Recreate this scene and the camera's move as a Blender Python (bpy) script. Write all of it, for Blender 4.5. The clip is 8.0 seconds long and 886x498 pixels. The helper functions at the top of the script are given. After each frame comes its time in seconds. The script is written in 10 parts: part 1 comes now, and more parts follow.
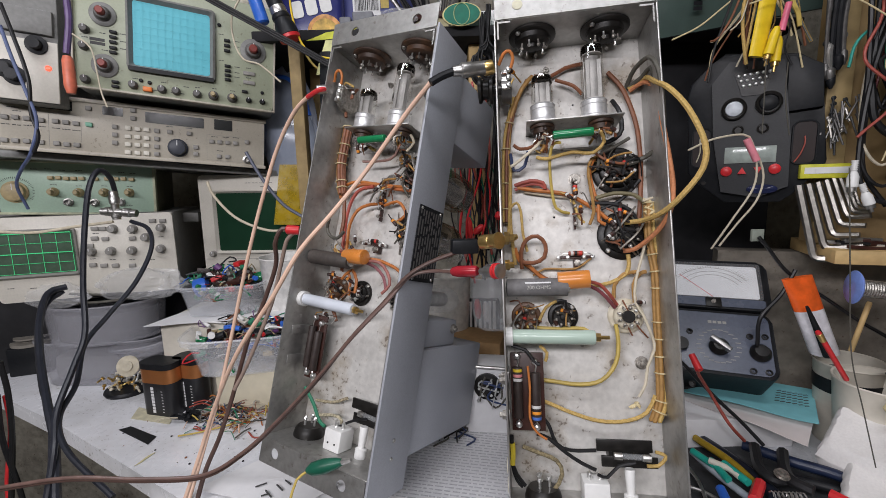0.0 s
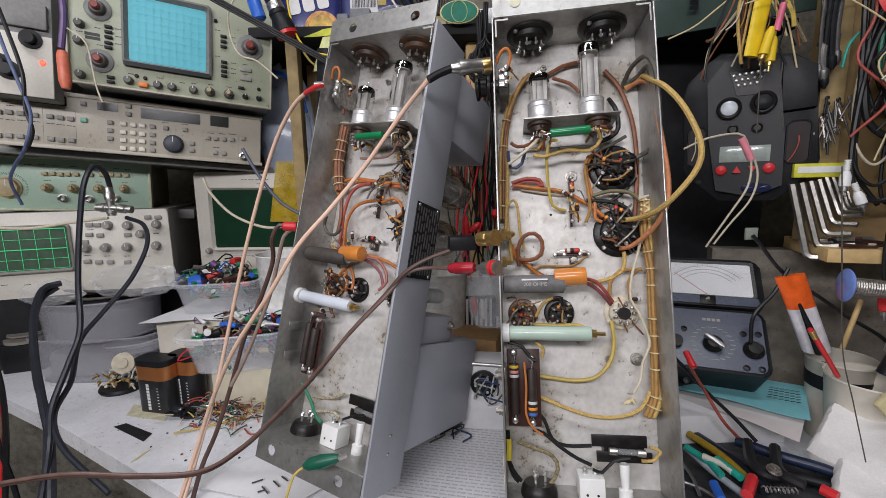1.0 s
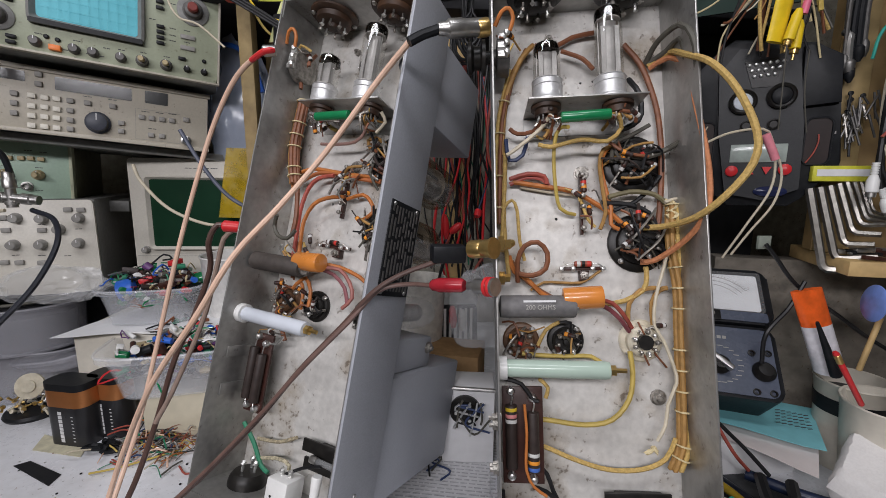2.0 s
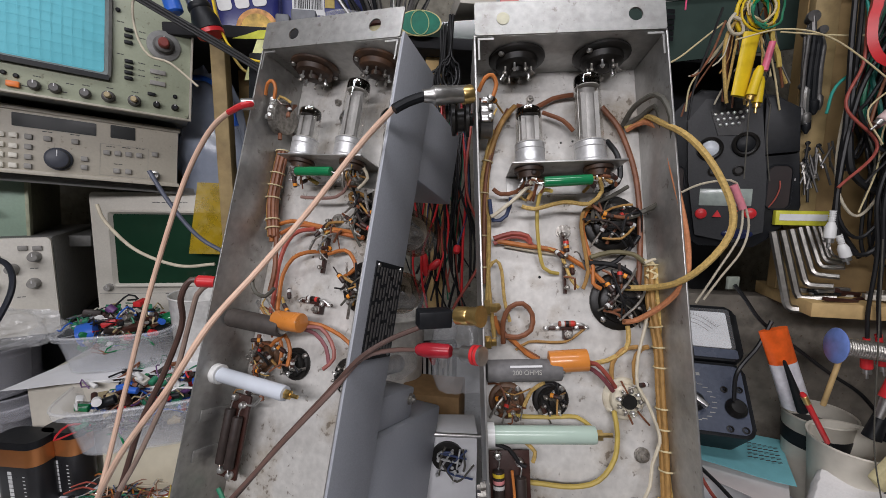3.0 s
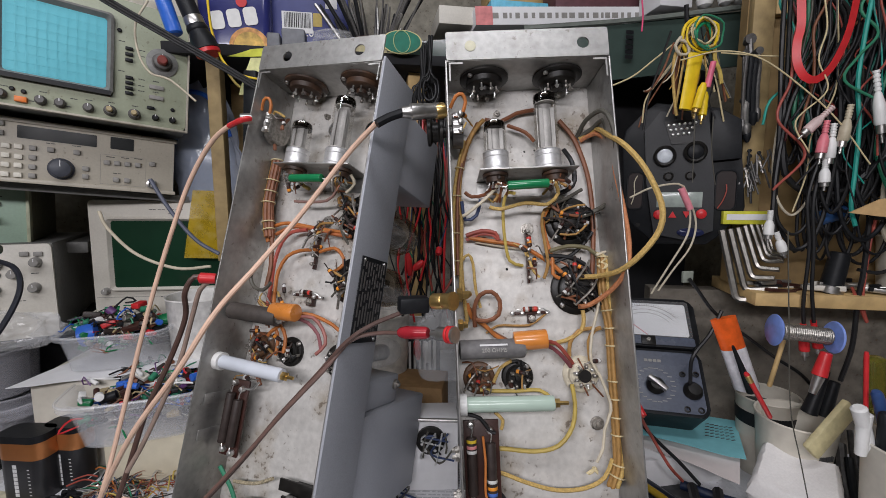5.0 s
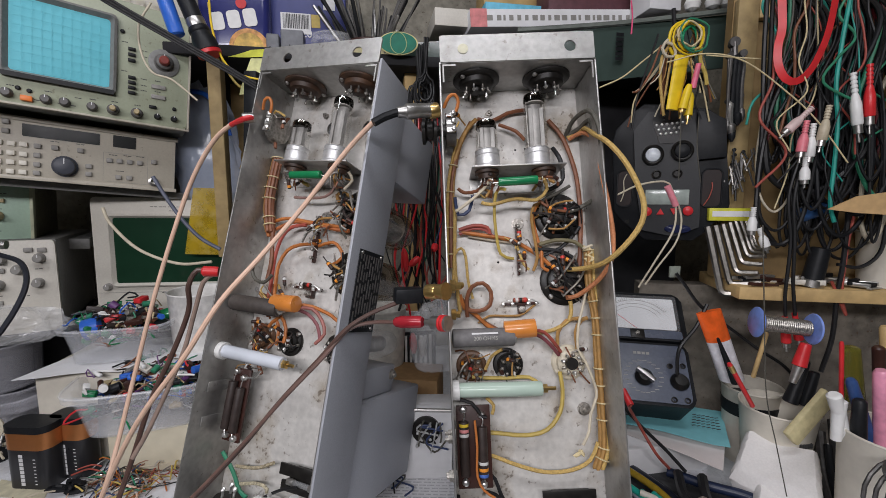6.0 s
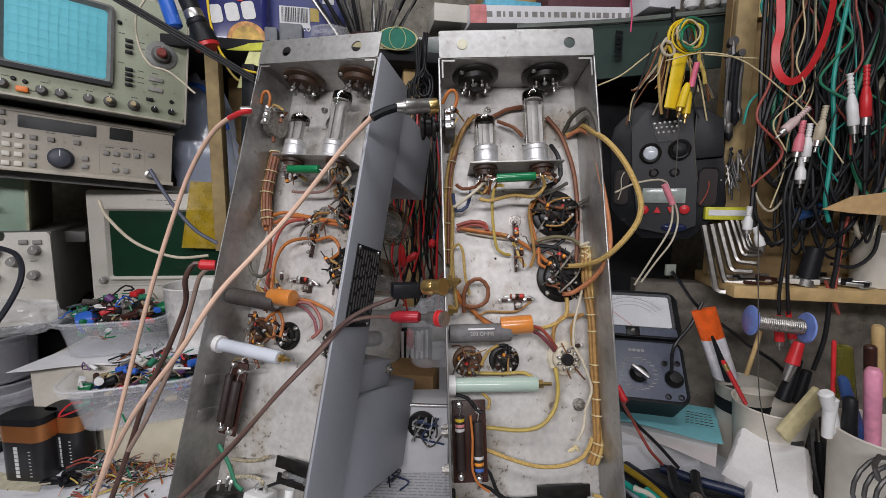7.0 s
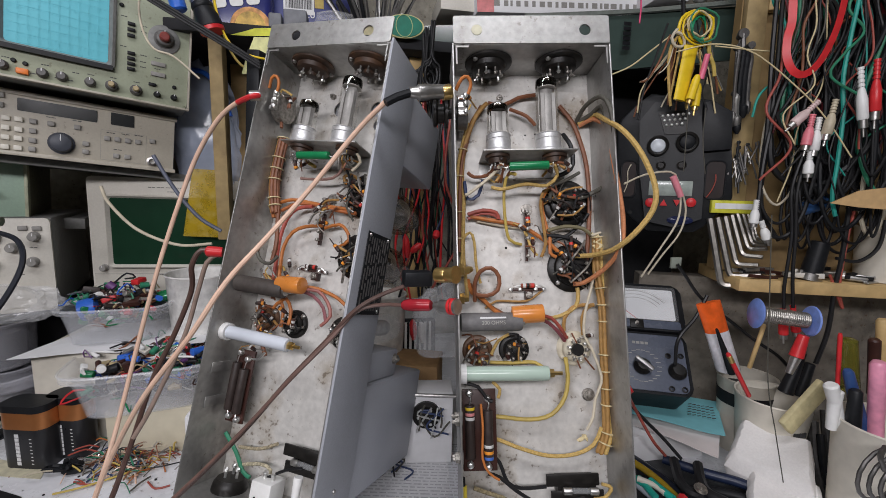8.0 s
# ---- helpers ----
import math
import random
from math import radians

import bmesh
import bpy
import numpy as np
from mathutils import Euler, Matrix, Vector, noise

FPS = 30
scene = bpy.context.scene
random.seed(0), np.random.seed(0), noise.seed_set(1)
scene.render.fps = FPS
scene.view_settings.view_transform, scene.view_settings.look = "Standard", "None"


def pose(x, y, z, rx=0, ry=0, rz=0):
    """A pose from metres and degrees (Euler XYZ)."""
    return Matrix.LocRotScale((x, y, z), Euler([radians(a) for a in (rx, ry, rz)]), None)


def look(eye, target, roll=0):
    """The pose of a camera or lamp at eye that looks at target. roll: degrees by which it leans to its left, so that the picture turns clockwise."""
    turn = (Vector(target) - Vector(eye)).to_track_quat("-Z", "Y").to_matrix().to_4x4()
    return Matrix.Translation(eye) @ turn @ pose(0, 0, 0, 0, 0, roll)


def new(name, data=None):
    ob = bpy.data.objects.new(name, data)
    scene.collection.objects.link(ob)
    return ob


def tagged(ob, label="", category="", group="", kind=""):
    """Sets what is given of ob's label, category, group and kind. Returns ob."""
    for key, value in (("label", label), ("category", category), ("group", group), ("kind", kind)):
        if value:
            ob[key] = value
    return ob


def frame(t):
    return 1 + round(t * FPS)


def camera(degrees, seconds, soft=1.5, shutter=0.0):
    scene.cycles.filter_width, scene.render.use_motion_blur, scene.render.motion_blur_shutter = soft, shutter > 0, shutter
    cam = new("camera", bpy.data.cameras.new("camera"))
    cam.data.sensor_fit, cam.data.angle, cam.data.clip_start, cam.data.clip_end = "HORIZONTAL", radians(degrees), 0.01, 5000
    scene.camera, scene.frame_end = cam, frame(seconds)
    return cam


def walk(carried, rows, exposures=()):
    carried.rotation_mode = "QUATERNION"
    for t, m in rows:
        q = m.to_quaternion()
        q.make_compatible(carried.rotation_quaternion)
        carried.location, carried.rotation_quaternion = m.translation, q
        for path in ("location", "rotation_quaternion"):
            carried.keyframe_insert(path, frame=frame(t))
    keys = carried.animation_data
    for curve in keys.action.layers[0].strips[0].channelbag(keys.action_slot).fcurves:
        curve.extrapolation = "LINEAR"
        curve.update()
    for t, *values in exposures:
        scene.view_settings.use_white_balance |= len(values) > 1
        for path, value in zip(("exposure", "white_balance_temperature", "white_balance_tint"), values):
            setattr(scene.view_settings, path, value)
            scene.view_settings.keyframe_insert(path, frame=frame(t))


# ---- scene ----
cam = camera(92.73, 8.0, soft=0.65)
PATH = [
    (0, (0.0000, 0.0000, 0.3600), (-0.0000, 1.9765, 0.0540), -1.50),
    (0.5, (-0.0006, -0.0016, 0.3590), (0.0001, 1.9749, 0.0531), -1.38),
    (1, (-0.0013, -0.0018, 0.3587), (0.0175, 1.9734, 0.0450), -1.23),
    (1.2, (-0.0016, -0.0012, 0.3578), (0.0342, 1.9731, 0.0401), -1.04),
    (2.3, (-0.0124, 0.1079, 0.3571), (0.1876, 2.0694, 0.0215), 0.47),
    (2.5, (-0.0151, 0.1097, 0.3626), (0.2095, 2.0704, 0.0384), 0.47),
    (3, (-0.0159, 0.0936, 0.3951), (0.2639, 2.0542, 0.1163), 0.39),
    (3.5, (-0.0121, 0.0721, 0.4009), (0.3028, 2.0316, 0.1537), 0.10),
    (4, (-0.0100, 0.0697, 0.3940), (0.3199, 2.0282, 0.1584), -0.01),
    (4.5, (-0.0139, 0.0596, 0.3924), (0.3179, 2.0174, 0.1540), -0.03),
    (6, (-0.0138, 0.0261, 0.3872), (0.3340, 1.9808, 0.1453), -0.01),
    (6.5, (-0.0131, 0.0285, 0.3874), (0.3405, 1.9818, 0.1427), 0.18),
    (7, (-0.0144, 0.0250, 0.3863), (0.3467, 1.9753, 0.1293), 0.59),
    (7.5, (-0.0258, 0.0302, 0.3811), (0.3456, 1.9765, 0.1094), 1.06),
    (8, (-0.0278, 0.0297, 0.3802), (0.3514, 1.9728, 0.0968), 1.27),
]
walk(cam, [(t, look(eye, target, roll)) for t, eye, target, roll in PATH], exposures=((0.0, 0.0), (1.2, 0.0), (2.4, -0.15), (8.0, -0.12)))

# ---- light ----
world = bpy.data.worlds.new("room_air")
scene.world = world
world.use_nodes = True
world.node_tree.nodes["Background"].inputs[0].default_value = (0.75, 0.8, 0.9, 1)
world.node_tree.nodes["Background"].inputs[1].default_value = 0.003


def area(name, m, sx, sy, watts, col):
    d = bpy.data.lights.new(name, "AREA")
    d.shape, d.size, d.size_y, d.energy, d.color = "RECTANGLE", sx, sy, watts, col
    ob = new(name, d)
    ob.matrix_world = m
    return ob


area("ceiling_tube_light", look((-0.18, -0.05, 1.38), (-0.08, 0.35, 0)), 1.2, 0.16, 7.8, (0.97, 0.97, 1.03))
# Added frontal fill that brightens the chassis; no desk lamp is known.
area("front_fill_light", look((-0.46, -0.6, 0.8), (-0.28, 0.5, 0.0)), 1.2, 0.12, 13.6, (1.0, 0.97, 1.02))


# ---- mesh helpers ----
def part(name, bm, material, parent=None, label="", smooth=True):
    """One mesh object from a bmesh, under a thing or a part."""
    me = bpy.data.meshes.new(name)
    bmesh.ops.recalc_face_normals(bm, faces=bm.faces)
    bm.to_mesh(me)
    bm.free()
    for k in material if isinstance(material, (list, tuple)) else [material]:
        me.materials.append(k)
    if smooth:
        me.shade_smooth()
        me.set_sharp_from_angle(angle=radians(38))
    ob = new(name, me)
    if parent is not None:
        ob.parent = parent
    if label:
        tagged(ob, label)
    return ob


def thing(name, label, category, m=None, group="", kind=""):
    ob = new(name)
    ob.empty_display_size = 0.02
    if m is not None:
        ob.matrix_basis = m
    return tagged(ob, label, category, group, kind)


def solo(name, bm, material, label, category, m=None, group="", kind="", smooth=True):
    ob = part(name, bm, material, None, "", smooth)
    if m is not None:
        ob.matrix_basis = m
    return tagged(ob, label, category, group, kind)


def at(x, y, z, yaw=0, lean=0, roll=0):
    return pose(x, y, z, 0, 0, yaw) @ pose(0, 0, 0, -lean) @ pose(0, 0, 0, 0, roll)


def B():
    return bmesh.new()


def box(bm, a, b, bev=0.0, mi=0, m=None, seg=2):
    vs = [bm.verts.new((x, y, z)) for x in (a[0], b[0]) for y in (a[1], b[1]) for z in (a[2], b[2])]
    fs = [bm.faces.new([vs[i] for i in q]) for q in ((0, 1, 3, 2), (4, 6, 7, 5), (0, 4, 5, 1), (2, 3, 7, 6), (0, 2, 6, 4), (1, 5, 7, 3))]
    for f in fs:
        f.material_index = mi
    geom = vs
    if bev:
        r = bmesh.ops.bevel(bm, geom=list({e for v in vs for e in v.link_edges}), offset=bev, segments=seg, affect="EDGES", profile=0.5)
        geom = list({v for f in r["faces"] for v in f.verts} | {v for v in vs if v.is_valid})
        for f in r["faces"]:
            f.material_index = mi
    if m is not None:
        bmesh.ops.transform(bm, matrix=m, verts=geom)
    return bm


def basis(d):
    d = Vector(d).normalized()
    u = d.orthogonal().normalized()
    return d, u, d.cross(u)


def lathe(bm, p, d, prof, seg=20, mi=0):
    """Rings (radius, height along d) round the axis from p; closed at both ends."""
    d, u, w = basis(d)
    p = Vector(p)
    rings = []
    for r, h in prof:
        if r < 1e-6:
            rings.append([bm.verts.new(p + d * h)])
        else:
            rings.append([bm.verts.new(p + d * h + (u * math.cos(a) + w * math.sin(a)) * r) for a in (2 * math.pi * k / seg for k in range(seg))])
    for A, C in zip(rings, rings[1:]):
        for k in range(seg):
            q = [A[k % len(A)], A[(k + 1) % len(A)], C[(k + 1) % len(C)], C[k % len(C)]]
            q = list(dict.fromkeys(q))
            if len(q) > 2:
                bm.faces.new(q).material_index = mi
    for ring in (rings[0], rings[-1]):
        if len(ring) > 2:
            bm.faces.new(ring).material_index = mi
    return bm


def rod(bm, a, b, r, r2=None, seg=14, mi=0):
    a, b = Vector(a), Vector(b)
    n = (b - a).length
    return lathe(bm, a, b - a, [(r, 0), (r if r2 is None else r2, n)], seg, mi)


def spline(pts, step=0.006):
    P = [Vector(p) for p in pts]
    P = [P[0] * 2 - P[1]] + P + [P[-1] * 2 - P[-2]]
    out = []
    for i in range(1, len(P) - 2):
        n = max(2, min(14, int((P[i + 1] - P[i]).length / step)))
        for k in range(n):
            t = k / n
            a, b, c, d = P[i - 1:i + 3]
            out.append(0.5 * ((2 * b) + (c - a) * t + (2 * a - 5 * b + 4 * c - d) * t * t + (3 * b - a - 3 * c + d) * t ** 3))
    return out + [P[-2]]


def tube(bm, pts, r, seg=7, mi=0, smooth=True, r2=None):
    C = spline(pts) if smooth else [Vector(p) for p in pts]
    d, u, w = basis(C[1] - C[0])
    rings = []
    for i, c in enumerate(C):
        t = (C[min(i + 1, len(C) - 1)] - C[max(i - 1, 0)]).normalized()
        u = (u - t * u.dot(t))
        u = u.normalized() if u.length > 1e-6 else t.orthogonal().normalized()
        w = t.cross(u)
        rr = r if r2 is None else r + (r2 - r) * i / (len(C) - 1)
        rings.append([bm.verts.new(c + (u * math.cos(a) + w * math.sin(a)) * rr) for a in (2 * math.pi * k / seg for k in range(seg))])
    for A, Q in zip(rings, rings[1:]):
        for k in range(seg):
            bm.faces.new((A[k], A[(k + 1) % seg], Q[(k + 1) % seg], Q[k])).material_index = mi
    for ring in (rings[0], rings[-1]):
        bm.faces.new(ring).material_index = mi
    return bm


def sheet(bm, outer, holes, y, th, mi=0):
    """A plate in the xz plane at depth y, with round holes (x, z, r)."""
    es = []
    loops = [[(x, z) for x, z in outer]] + [[(x + r * math.cos(a), z + r * math.sin(a)) for a in (2 * math.pi * k / 24 for k in range(24))] for x, z, r in holes]
    for lp in loops:
        vs = [bm.verts.new((x, y, z)) for x, z in lp]
        es += [bm.edges.new((vs[k], vs[(k + 1) % len(vs)])) for k in range(len(vs))]
    fs = [f for f in bmesh.ops.triangle_fill(bm, edges=es, use_beauty=True)["geom"] if isinstance(f, bmesh.types.BMFace)]
    r = bmesh.ops.extrude_face_region(bm, geom=fs)
    bmesh.ops.translate(bm, vec=(0, th, 0), verts=[v for v in r["geom"] if isinstance(v, bmesh.types.BMVert)])
    for f in bm.faces:
        f.material_index = max(f.material_index, mi)
    return bm


def prism(bm, poly, y0, y1, mi=0, bev=0.0):
    """An outline (x, z) drawn out from depth y0 to y1."""
    a = [bm.verts.new((x, y0, z)) for x, z in poly]
    b = [bm.verts.new((x, y1, z)) for x, z in poly]
    n = len(poly)
    fs = [bm.faces.new(a), bm.faces.new(b[::-1])] + [bm.faces.new((a[k], b[k], b[(k + 1) % n], a[(k + 1) % n])) for k in range(n)]
    for f in fs:
        f.material_index = mi
    if bev:
        r = bmesh.ops.bevel(bm, geom=list(fs[0].edges), offset=bev, segments=2, affect="EDGES", profile=0.5)
        for f in r["faces"]:
            f.material_index = mi
    return bm


def rounded(x0, z0, x1, z1, r, n=5):
    out = []
    for cx, cz, a0 in ((x1 - r, z1 - r, 0), (x0 + r, z1 - r, 90), (x0 + r, z0 + r, 180), (x1 - r, z0 + r, 270)):
        out += [(cx + r * math.cos(radians(a0 + 90 * k / n)), cz + r * math.sin(radians(a0 + 90 * k / n))) for k in range(n + 1)]
    return out


def words(text, size, m, material, parent, name="lettering", depth=0.0002, align="CENTER"):
    """Raised letters in Blender's own font, turned into a mesh."""
    cu = bpy.data.curves.new(name, "FONT")
    cu.body, cu.size, cu.extrude, cu.align_x, cu.align_y = text, size, depth, align, "CENTER"
    tmp = bpy.data.objects.new(name, cu)
    scene.collection.objects.link(tmp)
    me = bpy.data.meshes.new_from_object(tmp.evaluated_get(bpy.context.evaluated_depsgraph_get()))
    bpy.data.objects.remove(tmp)
    me.materials.clear()
    me.materials.append(material)
    ob = new(name, me)
    ob.matrix_basis = m
    if parent is not None:
        ob.parent = parent
    return ob


# ---- materials ----
def mat(name, col, rough=0.5, metal=0.0, var=0.18, scale=90.0, bump=0.15, stain=None, stain_amt=0.5, stain_scale=14.0, spec=0.5, trans=0.0, alpha=1.0, coat=0.0, island=0.0, emit=None, ior=1.45, specks=0.0):
    ma = bpy.data.materials.new(name)
    ma.use_nodes = True
    nt = ma.node_tree
    N, Lk = nt.nodes, nt.links
    bs = N["Principled BSDF"]
    tc = N.new("ShaderNodeTexCoord")
    fine = N.new("ShaderNodeTexNoise")
    fine.inputs["Scale"].default_value, fine.inputs["Detail"].default_value = scale, 6
    broad = N.new("ShaderNodeTexNoise")
    broad.inputs["Scale"].default_value, broad.inputs["Detail"].default_value, broad.inputs["Roughness"].default_value = stain_scale, 8, 0.65
    for n in (fine, broad):
        Lk.new(tc.outputs["Object"], n.inputs["Vector"])
    r1 = N.new("ShaderNodeMapRange")
    r1.inputs[1].default_value, r1.inputs[2].default_value = 0.3, 0.7
    r1.inputs[3].default_value, r1.inputs[4].default_value = 1 - var, 1 + var
    Lk.new(fine.outputs["Fac"], r1.inputs[0])
    mul = N.new("ShaderNodeVectorMath")
    mul.operation = "SCALE"
    mul.inputs[0].default_value = col
    Lk.new(r1.outputs[0], mul.inputs["Scale"])
    out = mul.outputs[0]
    ramp = N.new("ShaderNodeMapRange")
    ramp.inputs[1].default_value, ramp.inputs[2].default_value = 0.5, 0.72
    ramp.inputs[3].default_value, ramp.inputs[4].default_value = 0, stain_amt if stain else var * 0.6
    Lk.new(broad.outputs["Fac"], ramp.inputs[0])
    mix = N.new("ShaderNodeMix")
    mix.data_type = "RGBA"
    Lk.new(ramp.outputs[0], mix.inputs[0])
    Lk.new(out, mix.inputs[6])
    mix.inputs[7].default_value = (*(stain or [c * 0.6 for c in col]), 1)
    out = mix.outputs[2]
    if specks:
        sn = N.new("ShaderNodeTexNoise")
        sn.inputs["Scale"].default_value, sn.inputs["Detail"].default_value, sn.inputs["Roughness"].default_value = 170, 3, 0.6
        Lk.new(tc.outputs["Object"], sn.inputs["Vector"])
        both = N.new("ShaderNodeMath")
        both.operation = "MULTIPLY_ADD"
        Lk.new(broad.outputs["Fac"], both.inputs[0])
        both.inputs[1].default_value = 0.45
        Lk.new(sn.outputs["Fac"], both.inputs[2])
        sm = N.new("ShaderNodeMapRange")
        sm.inputs[1].default_value, sm.inputs[2].default_value, sm.inputs[4].default_value = 0.86, 0.95, specks
        Lk.new(both.outputs[0], sm.inputs[0])
        dirt = N.new("ShaderNodeMix")
        dirt.data_type = "RGBA"
        Lk.new(sm.outputs[0], dirt.inputs[0])
        Lk.new(out, dirt.inputs[6])
        dirt.inputs[7].default_value = (0.09, 0.06, 0.035, 1)
        out = dirt.outputs[2]
    if island:
        g = N.new("ShaderNodeNewGeometry")
        hs = N.new("ShaderNodeHueSaturation")
        mr = N.new("ShaderNodeMapRange")
        mr.inputs[3].default_value, mr.inputs[4].default_value = 1 - island, 1 + island
        Lk.new(g.outputs["Random Per Island"], mr.inputs[0])
        Lk.new(mr.outputs[0], hs.inputs["Value"])
        Lk.new(out, hs.inputs["Color"])
        out = hs.outputs[0]
    Lk.new(out, bs.inputs["Base Color"])
    r2 = N.new("ShaderNodeMapRange")
    r2.inputs[3].default_value, r2.inputs[4].default_value = max(0.02, rough - 0.12), min(1, rough + 0.12)
    Lk.new(broad.outputs["Fac"], r2.inputs[0])
    Lk.new(r2.outputs[0], bs.inputs["Roughness"])
    bs.inputs["Metallic"].default_value = metal
    bs.inputs["Specular IOR Level"].default_value = spec
    bs.inputs["Transmission Weight"].default_value = trans
    bs.inputs["Alpha"].default_value = alpha
    bs.inputs["Coat Weight"].default_value = coat
    bs.inputs["IOR"].default_value = ior
    if emit:
        bs.inputs["Emission Color"].default_value = (*emit[:3], 1)
        bs.inputs["Emission Strength"].default_value = emit[3]
    if bump:
        bp = N.new("ShaderNodeBump")
        bp.inputs["Strength"].default_value, bp.inputs["Distance"].default_value = bump, 0.0008
        Lk.new(fine.outputs["Fac"], bp.inputs["Height"])
        Lk.new(bp.outputs[0], bs.inputs["Normal"])
    return ma


M_ALU = mat("bare_aluminium", (0.42, 0.415, 0.4), 0.4, 0.75, 0.12, 160, 0.15, (0.16, 0.14, 0.115), 0.55, 22, specks=0.45)
M_ALUIN = mat("dull_plated_chassis", (0.58, 0.565, 0.535), 0.47, 0.18, 0.12, 140, 0.12, (0.27, 0.205, 0.125), 0.75, 21, specks=0.65)
M_LUG = mat("tarnished_tin", (0.34, 0.32, 0.29), 0.4, 0.8, 0.4, 300, 0.6)
M_GREYP = mat("grey_hammer_paint", (0.36, 0.375, 0.41), 0.42, 0.0, 0.07, 700, 0.2, (0.27, 0.28, 0.3), 0.3, 12)
M_STEEL = mat("nickel_steel", (0.5, 0.49, 0.47), 0.36, 0.95, 0.12, 200, 0.1)
M_SOLDER = mat("solder_tin", (0.72, 0.72, 0.7), 0.3, 0.85, 0.2, 300, 0.5)
M_BRASS = mat("brass", (0.75, 0.52, 0.2), 0.3, 0.95, 0.12, 200, 0.1)
M_BLACK = mat("black_bakelite", (0.012, 0.011, 0.01), 0.38, 0.0, 0.3, 120, 0.15, (0.035, 0.03, 0.026), 0.4, 30, spec=0.35)
M_BLACKP = mat("black_plastic", (0.011, 0.012, 0.014), 0.45, 0.0, 0.2, 200, 0.2, (0.03, 0.03, 0.03), 0.35, 20, spec=0.3)
M_BROWN = mat("brown_phenolic", (0.05, 0.019, 0.014), 0.42, 0.0, 0.25, 130, 0.2, (0.03, 0.015, 0.01), 0.5, 30)
M_RUSTY = mat("rusty_brown_bakelite", (0.045, 0.025, 0.016), 0.5, 0.0, 0.3, 120, 0.25, (0.13, 0.06, 0.025), 0.7, 40)
M_WAFER = mat("brown_wafer", (0.12, 0.06, 0.03), 0.45, 0.0, 0.25, 130, 0.2)
M_CERAM = mat("cream_ceramic", (0.62, 0.57, 0.45), 0.35, 0.0, 0.12, 120, 0.1, (0.35, 0.27, 0.15), 0.5, 40)
M_WHITE = mat("white_nylon", (0.78, 0.78, 0.76), 0.35, 0.0, 0.05, 120, 0.05)
M_ROD_G = mat("green_grey_glaze", (0.42, 0.53, 0.45), 0.2, 0.0, 0.05, 60, 0.05, (0.3, 0.36, 0.28), 0.35, 30)
M_ROD_W = mat("pale_blue_white_glaze", (0.62, 0.66, 0.72), 0.2, 0.0, 0.05, 60, 0.05)
M_GRES = mat("grey_cement_resistor", (0.15, 0.145, 0.145), 0.65, 0.0, 0.2, 200, 0.3, (0.22, 0.21, 0.2), 0.4, 30)
M_BRES = mat("soot_brown_resistor", (0.06, 0.05, 0.044), 0.55, 0.0, 0.2, 200, 0.25, (0.11, 0.1, 0.09), 0.4, 40)
M_DRES = mat("dark_brown_resistor", (0.034, 0.024, 0.021), 0.5, 0.0, 0.25, 200, 0.2)
M_ORANGE = mat("orange_film_capacitor", (0.64, 0.23, 0.045), 0.28, 0.0, 0.08, 80, 0.05, coat=0.4)
M_GREEN = mat("green_capacitor", (0.012, 0.19, 0.07), 0.22, 0.0, 0.12, 80, 0.05, coat=0.5)
M_YELLOW = mat("yellow_wire", (0.5, 0.37, 0.09), 0.5, 0.0, 0.12, 120, 0.1)
M_OCHRE = mat("aged_ochre_wire", (0.36, 0.2, 0.06), 0.6, 0.0, 0.25, 200, 0.3, (0.25, 0.13, 0.04), 0.5, 50)
M_CLOTH = mat("cloth_covered_yellow_wire", (0.5, 0.34, 0.11), 0.75, 0.0, 0.25, 500, 0.5, (0.4, 0.25, 0.09), 0.4, 40)
M_BRWIRE = mat("brown_wire", (0.2, 0.075, 0.035), 0.5, 0.0, 0.25, 150, 0.2)
M_ORWIRE = mat("orange_wire", (0.45, 0.15, 0.035), 0.5, 0.0, 0.18, 150, 0.15)
M_RDWIRE = mat("dull_red_wire", (0.34, 0.07, 0.05), 0.5, 0.0, 0.2, 150, 0.15)
M_GYWIRE = mat("grey_green_wire", (0.085, 0.08, 0.065), 0.55, 0.0, 0.2, 150, 0.2)
M_BKWIRE = mat("black_wire", (0.013, 0.013, 0.014), 0.42, 0.0, 0.2, 150, 0.1, spec=0.4)
M_WHWIRE = mat("off_white_wire", (0.56, 0.5, 0.38), 0.55, 0.0, 0.15, 150, 0.15)
M_GNWIRE = mat("green_wire", (0.03, 0.2, 0.11), 0.45, 0.0, 0.15, 150, 0.1)
M_BLWIRE = mat("blue_wire", (0.035, 0.055, 0.13), 0.45, 0.0, 0.15, 150, 0.1)
M_LACE = mat("waxed_lacing_cord", (0.62, 0.52, 0.3), 0.7, 0.0, 0.15, 300, 0.3)
M_PEACH = mat("peach_coax_jacket", (0.76, 0.52, 0.39), 0.42, 0.0, 0.08, 120, 0.05, (0.55, 0.3, 0.2), 0.4, 30)
M_BRCOAX = mat("brown_coax_jacket", (0.095, 0.055, 0.045), 0.36, 0.0, 0.15, 120, 0.05)
M_RED = mat("red_plastic", (0.62, 0.03, 0.035), 0.35, 0.0, 0.1, 100, 0.05)
M_BLUE = mat("blue_plastic", (0.03, 0.13, 0.55), 0.35, 0.0, 0.1, 100, 0.05)
M_GLASS = mat("tube_glass", (0.75, 0.77, 0.78), 0.04, 0.0, 0.0, 10, 0.0, spec=1.0, alpha=0.14)
